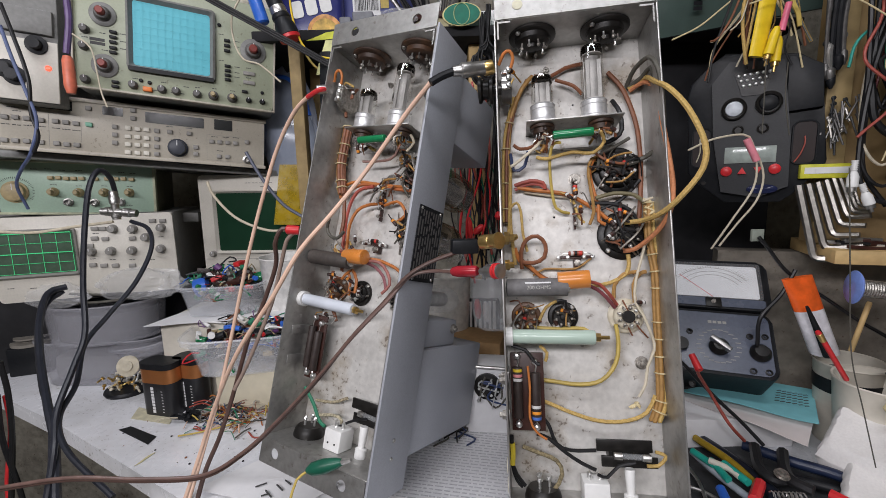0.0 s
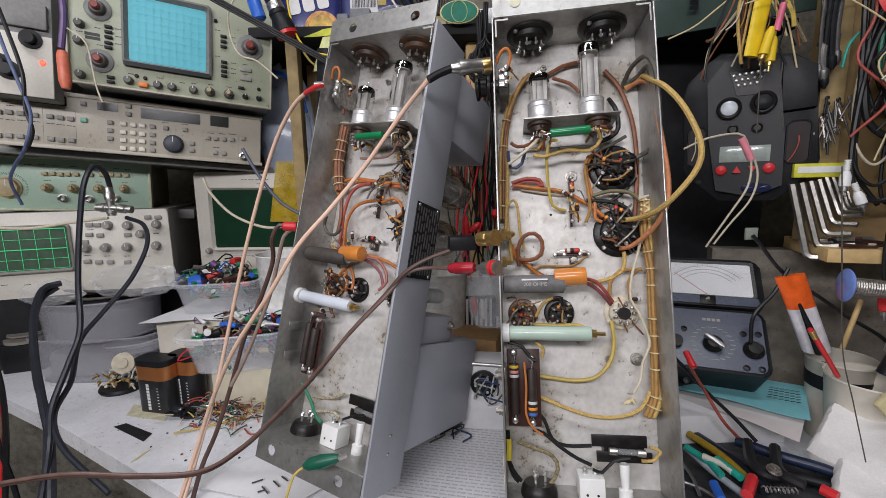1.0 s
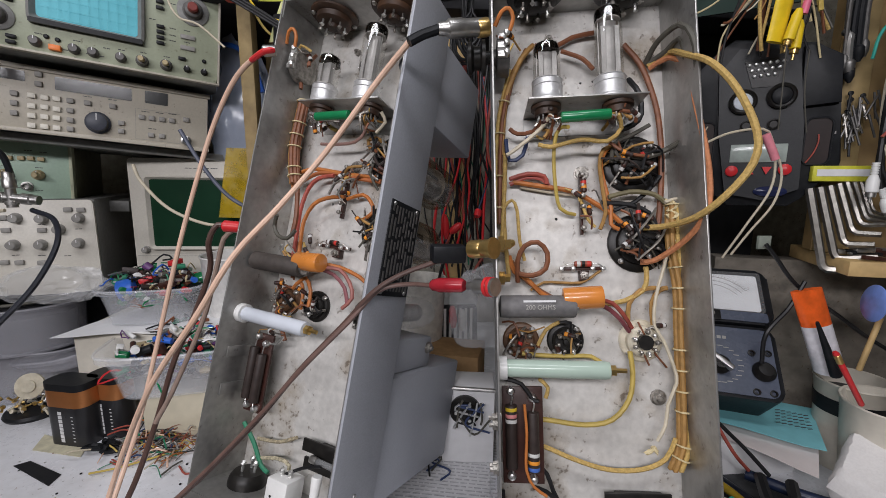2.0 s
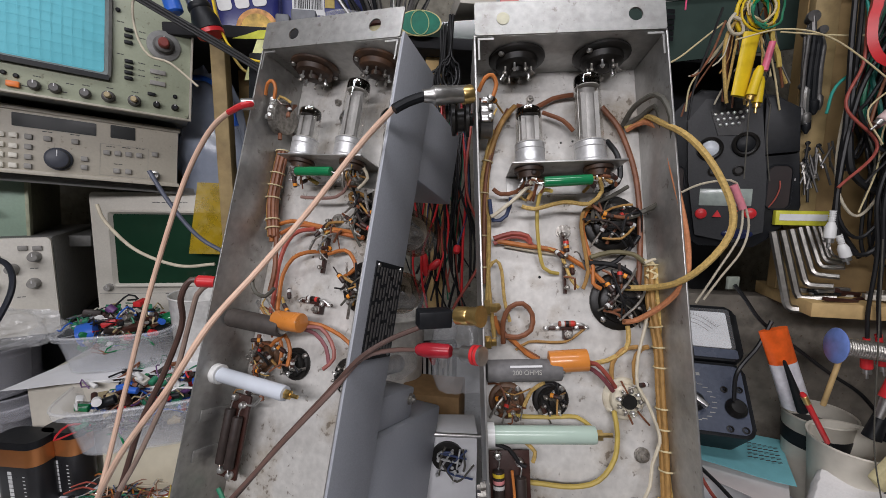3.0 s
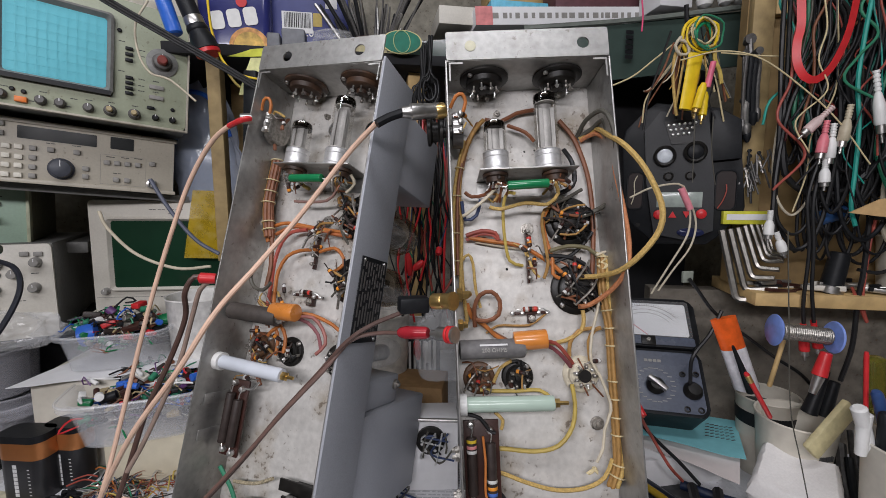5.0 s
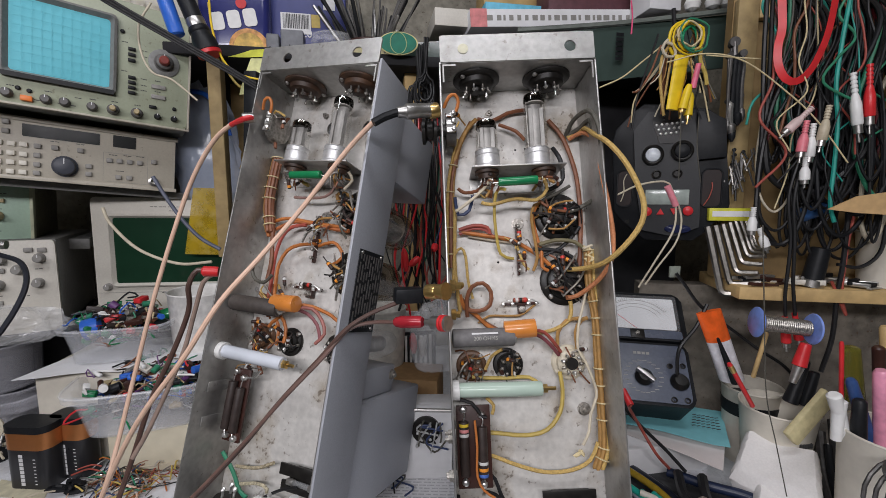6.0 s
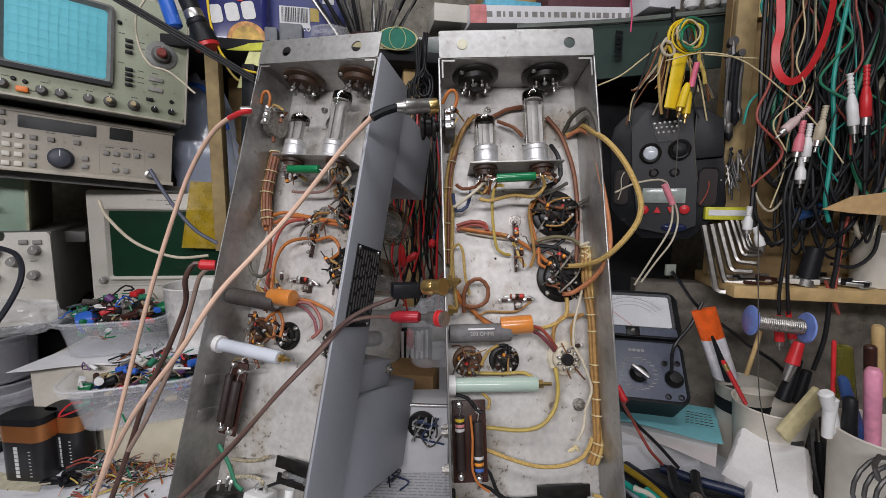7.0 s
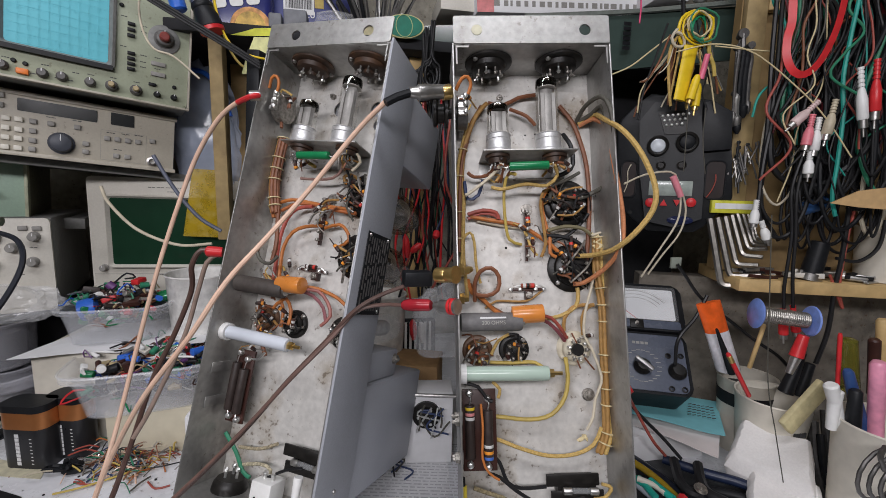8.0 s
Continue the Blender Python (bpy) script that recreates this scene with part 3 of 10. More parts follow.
    resistor(c, (0.0495, 0.026, 0.2 + dz), (0.0785, 0.024, 0.2015 + dz), 0.0083, M_ORANGE, (), "orange_capacitor")
    resistor(c, (0.003, 0.022, 0.195 + dz), (0.0585, 0.025, 0.1945 + dz), 0.0082, M_BRES if other else M_GRES, (), "power_resistor")
    bm = B()
    lathe(bm, (0.057, 0.025, 0.1945 + dz), (1, 0, 0), [(0.0055, 0), (0.0055, 0.003), (0.003, 0.0032), (0.003, 0.008), (0, 0.0082)], 10)
    part("bolt", bm, M_STEEL, c)
    if not other:
        words("200 OHMS", 0.0046, pose(0.032, 0.0148, 0.1917, 90, 0, 0), M_FAINT, c)
        pr = B()
        box(pr, (0.02, 0.0152, 0.1954), (0.043, 0.0162, 0.1968))
        part("printed_line", pr, M_PRINT, c)
    bm = B()
    lathe(bm, (CT, 0.02, 0.148), (1, 0, 0), [(0.0085, 0), (0.0085, 0.006), (0.006, 0.0062), (0.006, 0.0075)], 20)
    part("rod_collar", bm, M_WHITE, c)
    bm = B()
    lathe(bm, (0.0075, 0.02, 0.148), (1, -0.02, -0.012), [(0.0062, 0), (0.0064, 0.002), (0.0064, 0.069), (0.006, 0.0715), (0.003, 0.072)], 20)
    part("glazed_rod", bm, M_ROD_W if other else M_ROD_G, c)
    bm = B()
    lathe(bm, (0.079, 0.0186, 0.1471), (1, -0.02, -0.012), [(0.004, 0), (0.004, 0.0045), (0.0018, 0.005), (0.0018, 0.012), (0, 0.0125)], 6)
    part("rod_stud", bm, M_BRASS, c)
    # resistor board on the side wall
    bm = B()
    box(bm, (0.0085 if other else 0.0042, 0.036, 0.06), (0.0295 if other else 0.0345, 0.0385, 0.131), 0.0004)
    bd = part("resistor_board", bm, M_BROWN, c)
    for x, z0, z1, bands in ((0.0105, 0.072, 0.119, ((0.72, M_BANDS[4]), (0.8, M_BANDS[1]), (0.9, M_BANDS[0]))), (0.0265, 0.070, 0.114, ((0.04, M_BANDS[3]), (0.15, M_BANDS[2]), (0.27, M_BANDS[4])))):
        x = 0.019 + (x - 0.0185) * 0.62 if other else x
        resistor(bd, (x, 0.0315, z0), (x, 0.0315, z1), 0.0043, M_DRES, bands[:0] if other else bands)
        for z, e in ((z0, -0.006), (z1, 0.009)):
            wire(bd, [(x, 0.0315, z), (x + 0.001, 0.031, z + e * 0.6), (x, 0.035, z + e)], 0.0006, M_SOLDER, "lead")
            bm = B()
            lathe(bm, (x, 0.036, z + e), (0, -1, 0), [(0.0032, 0), (0.0034, 0.002), (0.0024, 0.0045), (0, 0.0055)], 9)
            part("solder_post", bm, M_SOLDER, bd)
    for z in (0.113, 0.080):
        bm = B()
        box(bm, (CT + 0.0002, 0.012, z - 0.005), (0.003, 0.04, z + 0.005), 0.0004)
        br = part("bracket", bm, M_ALU, c)
        nut(br, (-0.0002, 0.018, z), (-1, 0, 0), 0.0035)
    # fuse holder and outlet by the lower end
    bm = B()
    box(bm, (0.079, 0.041, 0.0425), (0.127, 0.0435, 0.053), 0.0005)
    box(bm, (0.083, 0.041, 0.029), (0.131, 0.0435, 0.0385), 0.0005)
    box(bm, (0.09, 0.0435, 0.034), (0.125, yb, 0.048), 0.0005)
    fh = part("fuse_holder", bm, M_BLACK, c)
    bm = B()
    lathe(bm, (0.093, 0.037, 0.0405), (1, 0, -0.03), [(0.003, 0), (0.0032, 0.0005), (0.0032, 0.007), (0.0028, 0.0072)], 14)
    lathe(bm, (0.117, 0.037, 0.0397), (1, 0, -0.03), [(0.003, 0), (0.0032, 0.0005), (0.0032, 0.007), (0.0028, 0.0072)], 14)
    part("fuse_cap", bm, M_STEEL, fh)
    bm = B()
    lathe(bm, (0.1, 0.037, 0.0405), (1, 0, -0.03), [(0.0026, 0), (0.0026, 0.0175)], 14)
    part("fuse_glass", bm, M_GLASS, fh)
    bm = B()
    box(bm, (0.064, 0.022, 0.0), (0.086, 0.044, 0.022), 0.0015)
    pl = part("outlet_block", bm, M_WHITE, c, "white nylon outlet block")
    for x in (0.0705, 0.0795):
        bm = B()
        lathe(bm, (x, 0.0219, 0.008), (0, -1, 0), [(0.0011, 0), (0.0011, 0.0003)], 8)
        part("socket_hole", bm, M_BLACK, pl)
        bm = B()
        lathe(bm, (x, 0.032, 0.022), (0, 0, 1), [(0.002, 0), (0.0018, 0.004), (0.0026, 0.0045), (0, 0.0075)], 8)
        part("solder_tab", bm, M_SOLDER, pl)
    bm = B()
    lathe(bm, (0.105, 0.034, 0.0), (0, 0, 1), [(0.006, 0), (0.006, 0.009), (0.0035, 0.01), (0.0045, 0.03), (0.004, 0.031)], 14)
    part("standoff", bm, M_WHITE, c)
    bm = B()
    lathe(bm, (0.03, 0.036, 0.0), (0, 0, 1), [(0.0165, 0), (0.0165, 0.003), (0.0155, 0.0075), (0.013, 0.011), (0, 0.0115)], 24)
    bs = part("power_inlet", bm, M_BLACK, c)
    for a in range(3):
        bm = B()
        x, y = 0.03 + 0.006 * math.cos(a * 2.1), 0.036 + 0.006 * math.sin(a * 2.1)
        tube(bm, [(x, y, 0.01), (x, y, 0.018), (x + 0.002, y - 0.002, 0.021)], 0.0013, 6)
        lathe(bm, (x, y, 0.017), (0, 0, 1), [(0, 0), (0.0026, 0.001), (0.002, 0.0035), (0, 0.0045)], 8)
        part("lug", bm, M_SOLDER, bs)
    # panel of controls on the side wall: switch, connectors
    bm = B()
    lathe(bm, (CT, 0.03, 0.387), (1, 0, 0), [(0.006, 0), (0.006, 0.003), (0.0155, 0.0035), (0.0155, 0.012), (0.0145, 0.0128), (0.004, 0.013)], 26)
    sw = part("rotary_control", bm, M_DKSTEEL if not other else M_LUG, c)
    for k in range(3):
        bm = B()
        box(bm, (0.005, 0.013 + 0.001 * k, 0.379 + k * 0.0075), (0.0125, 0.017, 0.3835 + k * 0.0075), 0.0006)
        lathe(bm, (0.0115, 0.013, 0.3815 + k * 0.0075), (0.3, -1, 0), [(0.001, 0), (0.0026, 0.001), (0.002, 0.003), (0, 0.004)], 8)
        part("tag", bm, M_SOLDER, sw)
    wire(c, [(0.003, 0.011, 0.401), (0.008, 0.006, 0.409), (0.0135, 0.006, 0.411), (0.0165, 0.008, 0.405), (0.014, 0.011, 0.397)], 0.0017, M_ORWIRE)
    return c


M_SMOKED = thin_glass("smoked_valve_glass", (0.66, 0.6, 0.52))


def power_valve(parent, x, z, n, r):
    """A large glass valve plugged in from behind, lying along the chassis' depth."""
    bm = B()
    lathe(bm, (x, CD + 0.0004, z), (0, 1, 0), [(0.017, 0), (0.0175, 0.003), (0.0175, 0.016), (0.016, 0.018)], 26)
    va = part("power_valve", bm, M_BLACK, parent, "large smoked glass valve in a black base")
    bm = B()
    lathe(bm, (x, CD + 0.017, z), (0, 1, 0), [(0.0155, 0), (0.019, 0.006), (r, 0.02), (r, n - 0.014), (r * 0.9, n - 0.006), (r * 0.6, n - 0.0015), (0, n)], 30)
    part("glass_bulb", bm, M_SMOKED, va)
    bm = B()
    box(bm, (x - 0.011, CD + 0.03, z - 0.008), (x + 0.011, CD + n - 0.012, z + 0.008), 0.002)
    part("anode", bm, mat("blackened_anode", (0.05, 0.045, 0.04), 0.5, 0.3), va)
    bm = B()
    lathe(bm, (x, CD + n - 0.012, z), (0, 1, 0), [(0, 0), (r * 0.8, 0), (r * 0.8, 0.0008), (0, 0.0008)], 22)
    part("mica_disc", bm, M_MICA, va)


ch_r = chassis(at(0.0499, 0.3145, 0.0817, -9.89, 13.60, -2.03), "open aluminium radio chassis standing on end, wired underside showing", False)
ch_l = chassis(at(-0.1977, 0.4178, 0.0991, -29.05, 16.39, 2.28), "open aluminium radio chassis with a grey painted side, standing on end", True)
power_valve(ch_l, 0.111, 0.304, 0.088, 0.0235)
power_valve(ch_l, 0.111, 0.240, 0.075, 0.022)
# ---- instruments ----
def cabinet(parent, w, h, dep, body, name="case", bev=0.004, y0=0.004, label=""):
    bm = B()
    box(bm, (0, y0, 0), (w, dep, h), bev)
    return part(name, bm, body, parent, label)


def face(parent, w, h, material, r=0.006, name="front_panel"):
    bm = B()
    prism(bm, rounded(0.001, 0.001, w - 0.001, h - 0.001, r), 0.0, 0.006, 0, 0.001)
    return part(name, bm, material, parent)


def knob(parent, x, z, r, h=0.012, material=M_GKNOB, cap=None, skirt=None):
    bm = B()
    lathe(bm, (x, 0, z), (0, -1, 0), [(r * 1.05, 0), (r * 1.05, h * 0.2), (r * 0.9, h * 0.3), (r * 0.84, h * 0.92), (r * 0.72, h), (0, h)], 22)
    k = part("knob", bm, material, parent)
    if skirt:
        bm = B()
        lathe(bm, (x, 0, z), (0, -1, 0), [(r * 1.6, 0), (r * 1.6, h * 0.12), (r * 1.5, h * 0.18), (r * 0.9, h * 0.2)], 28)
        part("skirt", bm, skirt, k)
    if cap:
        bm = B()
        lathe(bm, (x, -h, z), (0, -1, 0), [(r * 0.55, 0), (r * 0.5, h * 0.6), (r * 0.4, h * 0.7), (0, h * 0.7)], 16)
        part("cap", bm, cap, k)
    bm = B()
    box(bm, (x - 0.0005, -h - 0.0002, z + r * 0.2), (x + 0.0005, -h * 0.9, z + r * 0.8))
    part("pointer", bm, M_PRINT, k)
    return k


def button(parent, x, z, w, h, material=M_BTN, d=0.004, name="button"):
    bm = B()
    box(bm, (x - w / 2, -d, z - h / 2), (x + w / 2, 0.001, z + h / 2), min(w, h) * 0.15)
    return part(name, bm, material, parent)


def window(parent, x0, z0, x1, z1, material, name="display_window", d=0.0008):
    bm = B()
    prism(bm, rounded(min(x0, x1), min(z0, z1), max(x0, x1), max(z0, z1), 0.001, 2), -d, 0.001)
    return part(name, bm, material, parent)


def legend(parent, spots, w=0.009, h=0.0011, material=M_MARK):
    """Small printed words as plain bars."""
    bm = B()
    for s in spots:
        x, z = s[0], s[-1]
        n = random.choice((2, 3))
        for k in range(n):
            box(bm, (x - w / 2 + k * w / n, -0.0003, z), (x - w / 2 + (k + 0.82) * w / n, 0.0003, z + h))
    return tagged(part("legend", bm, material, parent), kind="stuff")


def bnc(parent, x, z, material=M_STEEL, r=0.0055):
    bm = B()
    lathe(bm, (x, 0, z), (0, -1, 0), [(r * 1.3, 0), (r * 1.3, 0.002), (r, 0.0025), (r, 0.011), (r * 0.75, 0.0115), (r * 0.75, 0.004), (0, 0.004)], 16)
    return part("bnc_socket", bm, material, parent)


def screen_frame(parent, x0, z0, x1, z1, rim, frame_mat, glass, name="screen"):
    bm = B()
    a = rounded(x0 - rim, z0 - rim, x1 + rim, z1 + rim, 0.006, 4)
    b = rounded(x0 - rim * 0.6, z0 - rim * 0.6, x1 + rim * 0.6, z1 + rim * 0.6, 0.005, 4)
    c = rounded(x0, z0, x1, z1, 0.004, 4)
    rows = [[bm.verts.new((x, y, z)) for x, z in q] for q, y in ((a, 0.0), (a, -0.006), (b, -0.008), (c, -0.001))]
    n = len(a)
    for p, q in zip(rows, rows[1:]):
        for k in range(n):
            bm.faces.new((p[k], p[(k + 1) % n], q[(k + 1) % n], q[k]))
    fr = part("screen_bezel", bm, frame_mat, parent)
    bm = B()
    nx, nz = 12, 10
    g = [[bm.verts.new((x0 + (x1 - x0) * i / nx, -0.001 - 0.0025 * (1 - (2 * i / nx - 1) ** 2) * (1 - (2 * j / nz - 1) ** 2), z0 + (z1 - z0) * j / nz)) for i in range(nx + 1)] for j in range(nz + 1)]
    for j in range(nz):
        for i in range(nx):
            bm.faces.new((g[j][i], g[j][i + 1], g[j + 1][i + 1], g[j + 1][i]))
    part(name, bm, glass, fr)
    return fr


def graticule(parent, x0, z0, x1, z1, nx, nz, material, w=0.0006, y=-0.0045, wide=()):
    bm = B()
    for i in range(nx + 1):
        x = x0 + (x1 - x0) * i / nx
        ww = w * (2.4 if i in wide else 1)
        box(bm, (x - ww / 2, y, z0), (x + ww / 2, y + 0.0002, z1))
    for j in range(nz + 1):
        z = z0 + (z1 - z0) * j / nz
        ww = w * (2.4 if j + 100 in wide else 1)
        box(bm, (x0, y - 0.0003, z - ww / 2), (x1, y - 0.0001, z + ww / 2))
    return part("graticule", bm, material, parent)


M_REDCAP = mat("red_brown_knob_cap", (0.25, 0.05, 0.04), 0.45)
M_ORBTN = mat("orange_button", (0.75, 0.2, 0.04), 0.4)
# mint oscilloscope
scope = thing("oscilloscope", "mint green analogue oscilloscope with a teal screen, tilted on the stack", "oscilloscope", at(-0.537, 0.6557, 0.5169, 25.00, 0.00, 5.29))
cabinet(scope, 0.272, 0.17, 0.3, M_BEZEL, "case", 0.003, 0.007)
face(scope, 0.272, 0.17, M_MINT)
rim = B()
for a, b in (((-0.002, -0.006, -0.002), (0.274, 0.004, 0.0008)), ((-0.002, -0.006, 0.0008), (0.0008, 0.004, 0.17)), ((0.2712, -0.006, 0.0008), (0.274, 0.004, 0.17))):
    box(rim, a, b, 0.0006)
part("panel_rim", rim, M_BEIGE, scope)
fr = screen_frame(scope, 0.072, 0.043, 0.175, 0.137, 0.008, M_BEZEL, M_TEAL)
# Graticule gets the same added emission as the face.
graticule(fr, 0.074, 0.045, 0.173, 0.135, 10, 8, mat("faint_graticule", (0.095, 0.385, 0.465), 0.5, emit=(0.1, 0.45, 0.52, 0.215)), 0.0004, -0.0052)
window(fr, 0.066, 0.0335, 0.181, 0.0395, M_BLACKP, "name_strip", 0.0085)
legend(scope, [(0.1, 0.0085), (0.13, 0.009)], 0.02)
for k, (x, _, z) in enumerate([(0.0357, 0, 0.1079), (0.0364, 0, 0.0347), (0.2394, 0, 0.0946)]):
    knob(scope, x, z, 0.0105 if k < 2 else 0.0125, 0.013, M_GKNOB, M_REDCAP, M_BEZEL)
for x, _, z in [(0.0137, 0, 0.0824), (0.0123, 0, 0.0583), (0.0129, 0, 0.011), (0.0709, 0, 0.0124), (0.1083, 0, 0.0117), (0.1274, 0, 0.0121), (0.1565, 0, 0.0122)]:
    knob(scope, x, z, 0.006, 0.011, M_GKNOB)
for x, _, z in [(0.18, 0, 0.0132), (0.2077, 0, 0.0137)]:
    knob(scope, x, z, 0.0072, 0.012, M_GKNOB, M_TAN)
for x, _, z in [(0.2328, 0, 0.0138), (0.2541, 0, 0.0141)]:
    knob(scope, x, z, 0.0042, 0.010, M_BLACKP)
x, _, z = (0.0897, 0, 0.0087)
button(scope, x, z, 0.012, 0.007, M_ORBTN, 0.006)
for x, _, z in [(0.048, 0, 0.0849), (0.0478, 0, 0.0776), (0.0476, 0, 0.0703), (0.0474, 0, 0.0621), (0.0472, 0, 0.0555), (0.2001, 0, 0.1039), (0.2001, 0, 0.0959), (0.2001, 0, 0.0879), (0.2009, 0, 0.0637), (0.2009, 0, 0.0565), (0.2009, 0, 0.0492), (0.2009, 0, 0.042), (0.049, 0, 0.013), (0.0488, 0, 0.0063), (0.2266, 0, 0.0268)]:
    button(scope, x, z, 0.009, 0.004, M_BLACKP, 0.005, "slide_switch")
for x, _, z in [(0.2334, 0, 0.0576), (0.2335, 0, 0.0428)]:
    button(scope, x, z, 0.018, 0.006, M_BTN, 0.003, "thumbwheel")
for x, _, z in [(0.0921, 0, 0.0193), (0.254, 0, 0.0293), (0.0811, 0, 0.0209), (0.1886, 0, 0.1263)]:
    bm = B()
    lathe(bm, (x, 0, z), (0, -1, 0), [(0.0028, 0), (0.0028, 0.002), (0.0016, 0.003), (0, 0.003)], 12)
    part("jewel", bm, M_BLACKP, scope)
plate = B()
for x, _, z in [(0.028, 0, 0.0711), (0.0285, 0, 0.0656)]:
    box(plate, (x - 0.009, -0.0004, z - 0.0022), (x + 0.009, 0.0004, z + 0.0022))
part("dark_label", plate, M_MARK, scope)
legend(scope, [(0.0349, 0, 0.0806), (0.0341, 0, 0.0497), (0.0597, 0, 0.0842), (0.0595, 0, 0.0735), (0.0592, 0, 0.0628), (0.0739, 0, 0.0222), (0.1108, 0, 0.0224), (0.1574, 0, 0.0222), (0.1817, 0, 0.0243), (0.2085, 0, 0.0249), (0.2152, 0, 0.1052), (0.2152, 0, 0.0971), (0.2153, 0, 0.0645), (0.2153, 0, 0.0554), (0.2153, 0, 0.0481), (0.1918, 0, 0.112), (0.1918, 0, 0.071), (0.2325, 0, 0.0658), (0.2326, 0, 0.0501), (0.1415, 0, 0.0205), (0.037, 0, 0.0568), (0.0134, 0, 0.0712)], 0.008)
# second instrument on top of it, only its lower buttons come into view
up = thing("upper_instrument", "cream instrument on top of the mint oscilloscope", "instrument", at(-0.537, 0.6557, 0.5169, 25.00, 0.00, 5.29) @ pose(0.0, 0.03, 0.172))
cabinet(up, 0.27, 0.06, 0.26, M_OFFW)
for x in (0.19, 0.208, 0.226, 0.244):
    button(up, x, 0.012, 0.011, 0.009, M_BTNW, -0.001)
# beige signal generator
hp = thing("signal_generator", "beige rack signal generator with keypad and big dial", "signal generator", at(-0.6631, 0.6547, 0.4304, 25.00, 0.00, 5.22))
cabinet(hp, 0.367, 0.086, 0.3, M_BEZEL, "case", 0.003, 0.007)
face(hp, 0.367, 0.086, M_BEIGE, 0.003)
rim = B()
for z0, z1 in ((-0.001, 0.0045), (0.0815, 0.0875)):
    box(rim, (-0.002, -0.003, z0), (0.369, 0.004, z1), 0.0006)
part("panel_rim", rim, M_BEIGE, hp)
for a, b in ([(0.0401, 0, 0.0802), (0.0874, 0, 0.0658)], [(0.1255, 0, 0.0791), (0.1527, 0, 0.0658)], [(0.1829, 0, 0.0781), (0.2685, 0, 0.0608)], [(0.2844, 0, 0.0794), (0.3131, 0, 0.0613)]):
    window(hp, a[0], a[2], b[0], b[2], M_DISP)
for x, _, z in [(0.1591, 0, 0.0485), (0.1588, 0, 0.0347), (0.1585, 0, 0.0218), (0.1582, 0, 0.0089), (0.1722, 0, 0.0482), (0.1719, 0, 0.0353), (0.1716, 0, 0.0223), (0.1713, 0, 0.0092), (0.1847, 0, 0.0488), (0.1845, 0, 0.0348), (0.1842, 0, 0.0227), (0.184, 0, 0.0095)]:
    button(hp, x, z, 0.0085, 0.0068, M_BTNW, 0.004, "key")
for x, _, z in [(0.199, 0, 0.0487), (0.1988, 0, 0.0355), (0.1986, 0, 0.0223), (0.1984, 0, 0.01), (0.1417, 0, 0.0482), (0.1414, 0, 0.0355), (0.141, 0, 0.0227), (0.2177, 0, 0.049), (0.2461, 0, 0.0495), (0.2561, 0, 0.0273), (0.256, 0, 0.0156), (0.2807, 0, 0.0397), (0.2931, 0, 0.0401), (0.3058, 0, 0.0405), (0.3186, 0, 0.0408), (0.3372, 0, 0.0449), (0.2921, 0, 0.0151), (0.3057, 0, 0.0154), (0.1667, 0, 0.0777), (0.1664, 0, 0.0649), (0.108, 0, 0.0731)]:
    button(hp, x, z, 0.0078, 0.0068, M_BTN, 0.004)
for x, _, z in [(0.0078, 0, 0.0466), (0.0199, 0, 0.0474), (0.0328, 0, 0.0474), (0.0492, 0, 0.047), (0.0667, 0, 0.0475), (0.0791, 0, 0.0474), (0.0916, 0, 0.0472), (0.0062, 0, 0.0124), (0.0184, 0, 0.0129), (0.0314, 0, 0.0134), (0.0479, 0, 0.0135), (0.0669, 0, 0.0138), (0.0793, 0, 0.0134), (0.0919, 0, 0.0139)]:
    button(hp, x, z, 0.0085, 0.0068, M_BTN, 0.004)
x, _, z = (0.108, 0, 0.0475)
button(hp, x, z, 0.0085, 0.0068, mat("green_button", (0.18, 0.42, 0.3), 0.45), 0.004)
x, _, z = (0.229, 0, 0.0235)
knob(hp, x, z, 0.0145, 0.014, mat("dark_blue_grey_dial", (0.055, 0.06, 0.075), 0.45), None, None)
x, _, z = (0.3373, 0, 0.0132)
bnc(hp, x, z)
frame_line = B()
for a, b in ([(0.0577, 0, 0.0592), (0.0974, 0, 0.0065)], [(0.2728, 0, 0.0516), (0.3289, 0, 0.0073)]):
    x0, x1, z0, z1 = min(a[0], b[0]), max(a[0], b[0]), min(a[2], b[2]), max(a[2], b[2])
    for p, q in (((x0, z0), (x1, z0 + 0.0004)), ((x0, z1), (x1, z1 + 0.0004)), ((x0, z0), (x0 + 0.0004, z1)), ((x1, z0), (x1 + 0.0004, z1))):
        box(frame_line, (p[0], -0.0003, p[1]), (q[0], 0.0003, q[1]))
tagged(part("outline", frame_line, M_BTN, hp), kind="stuff")
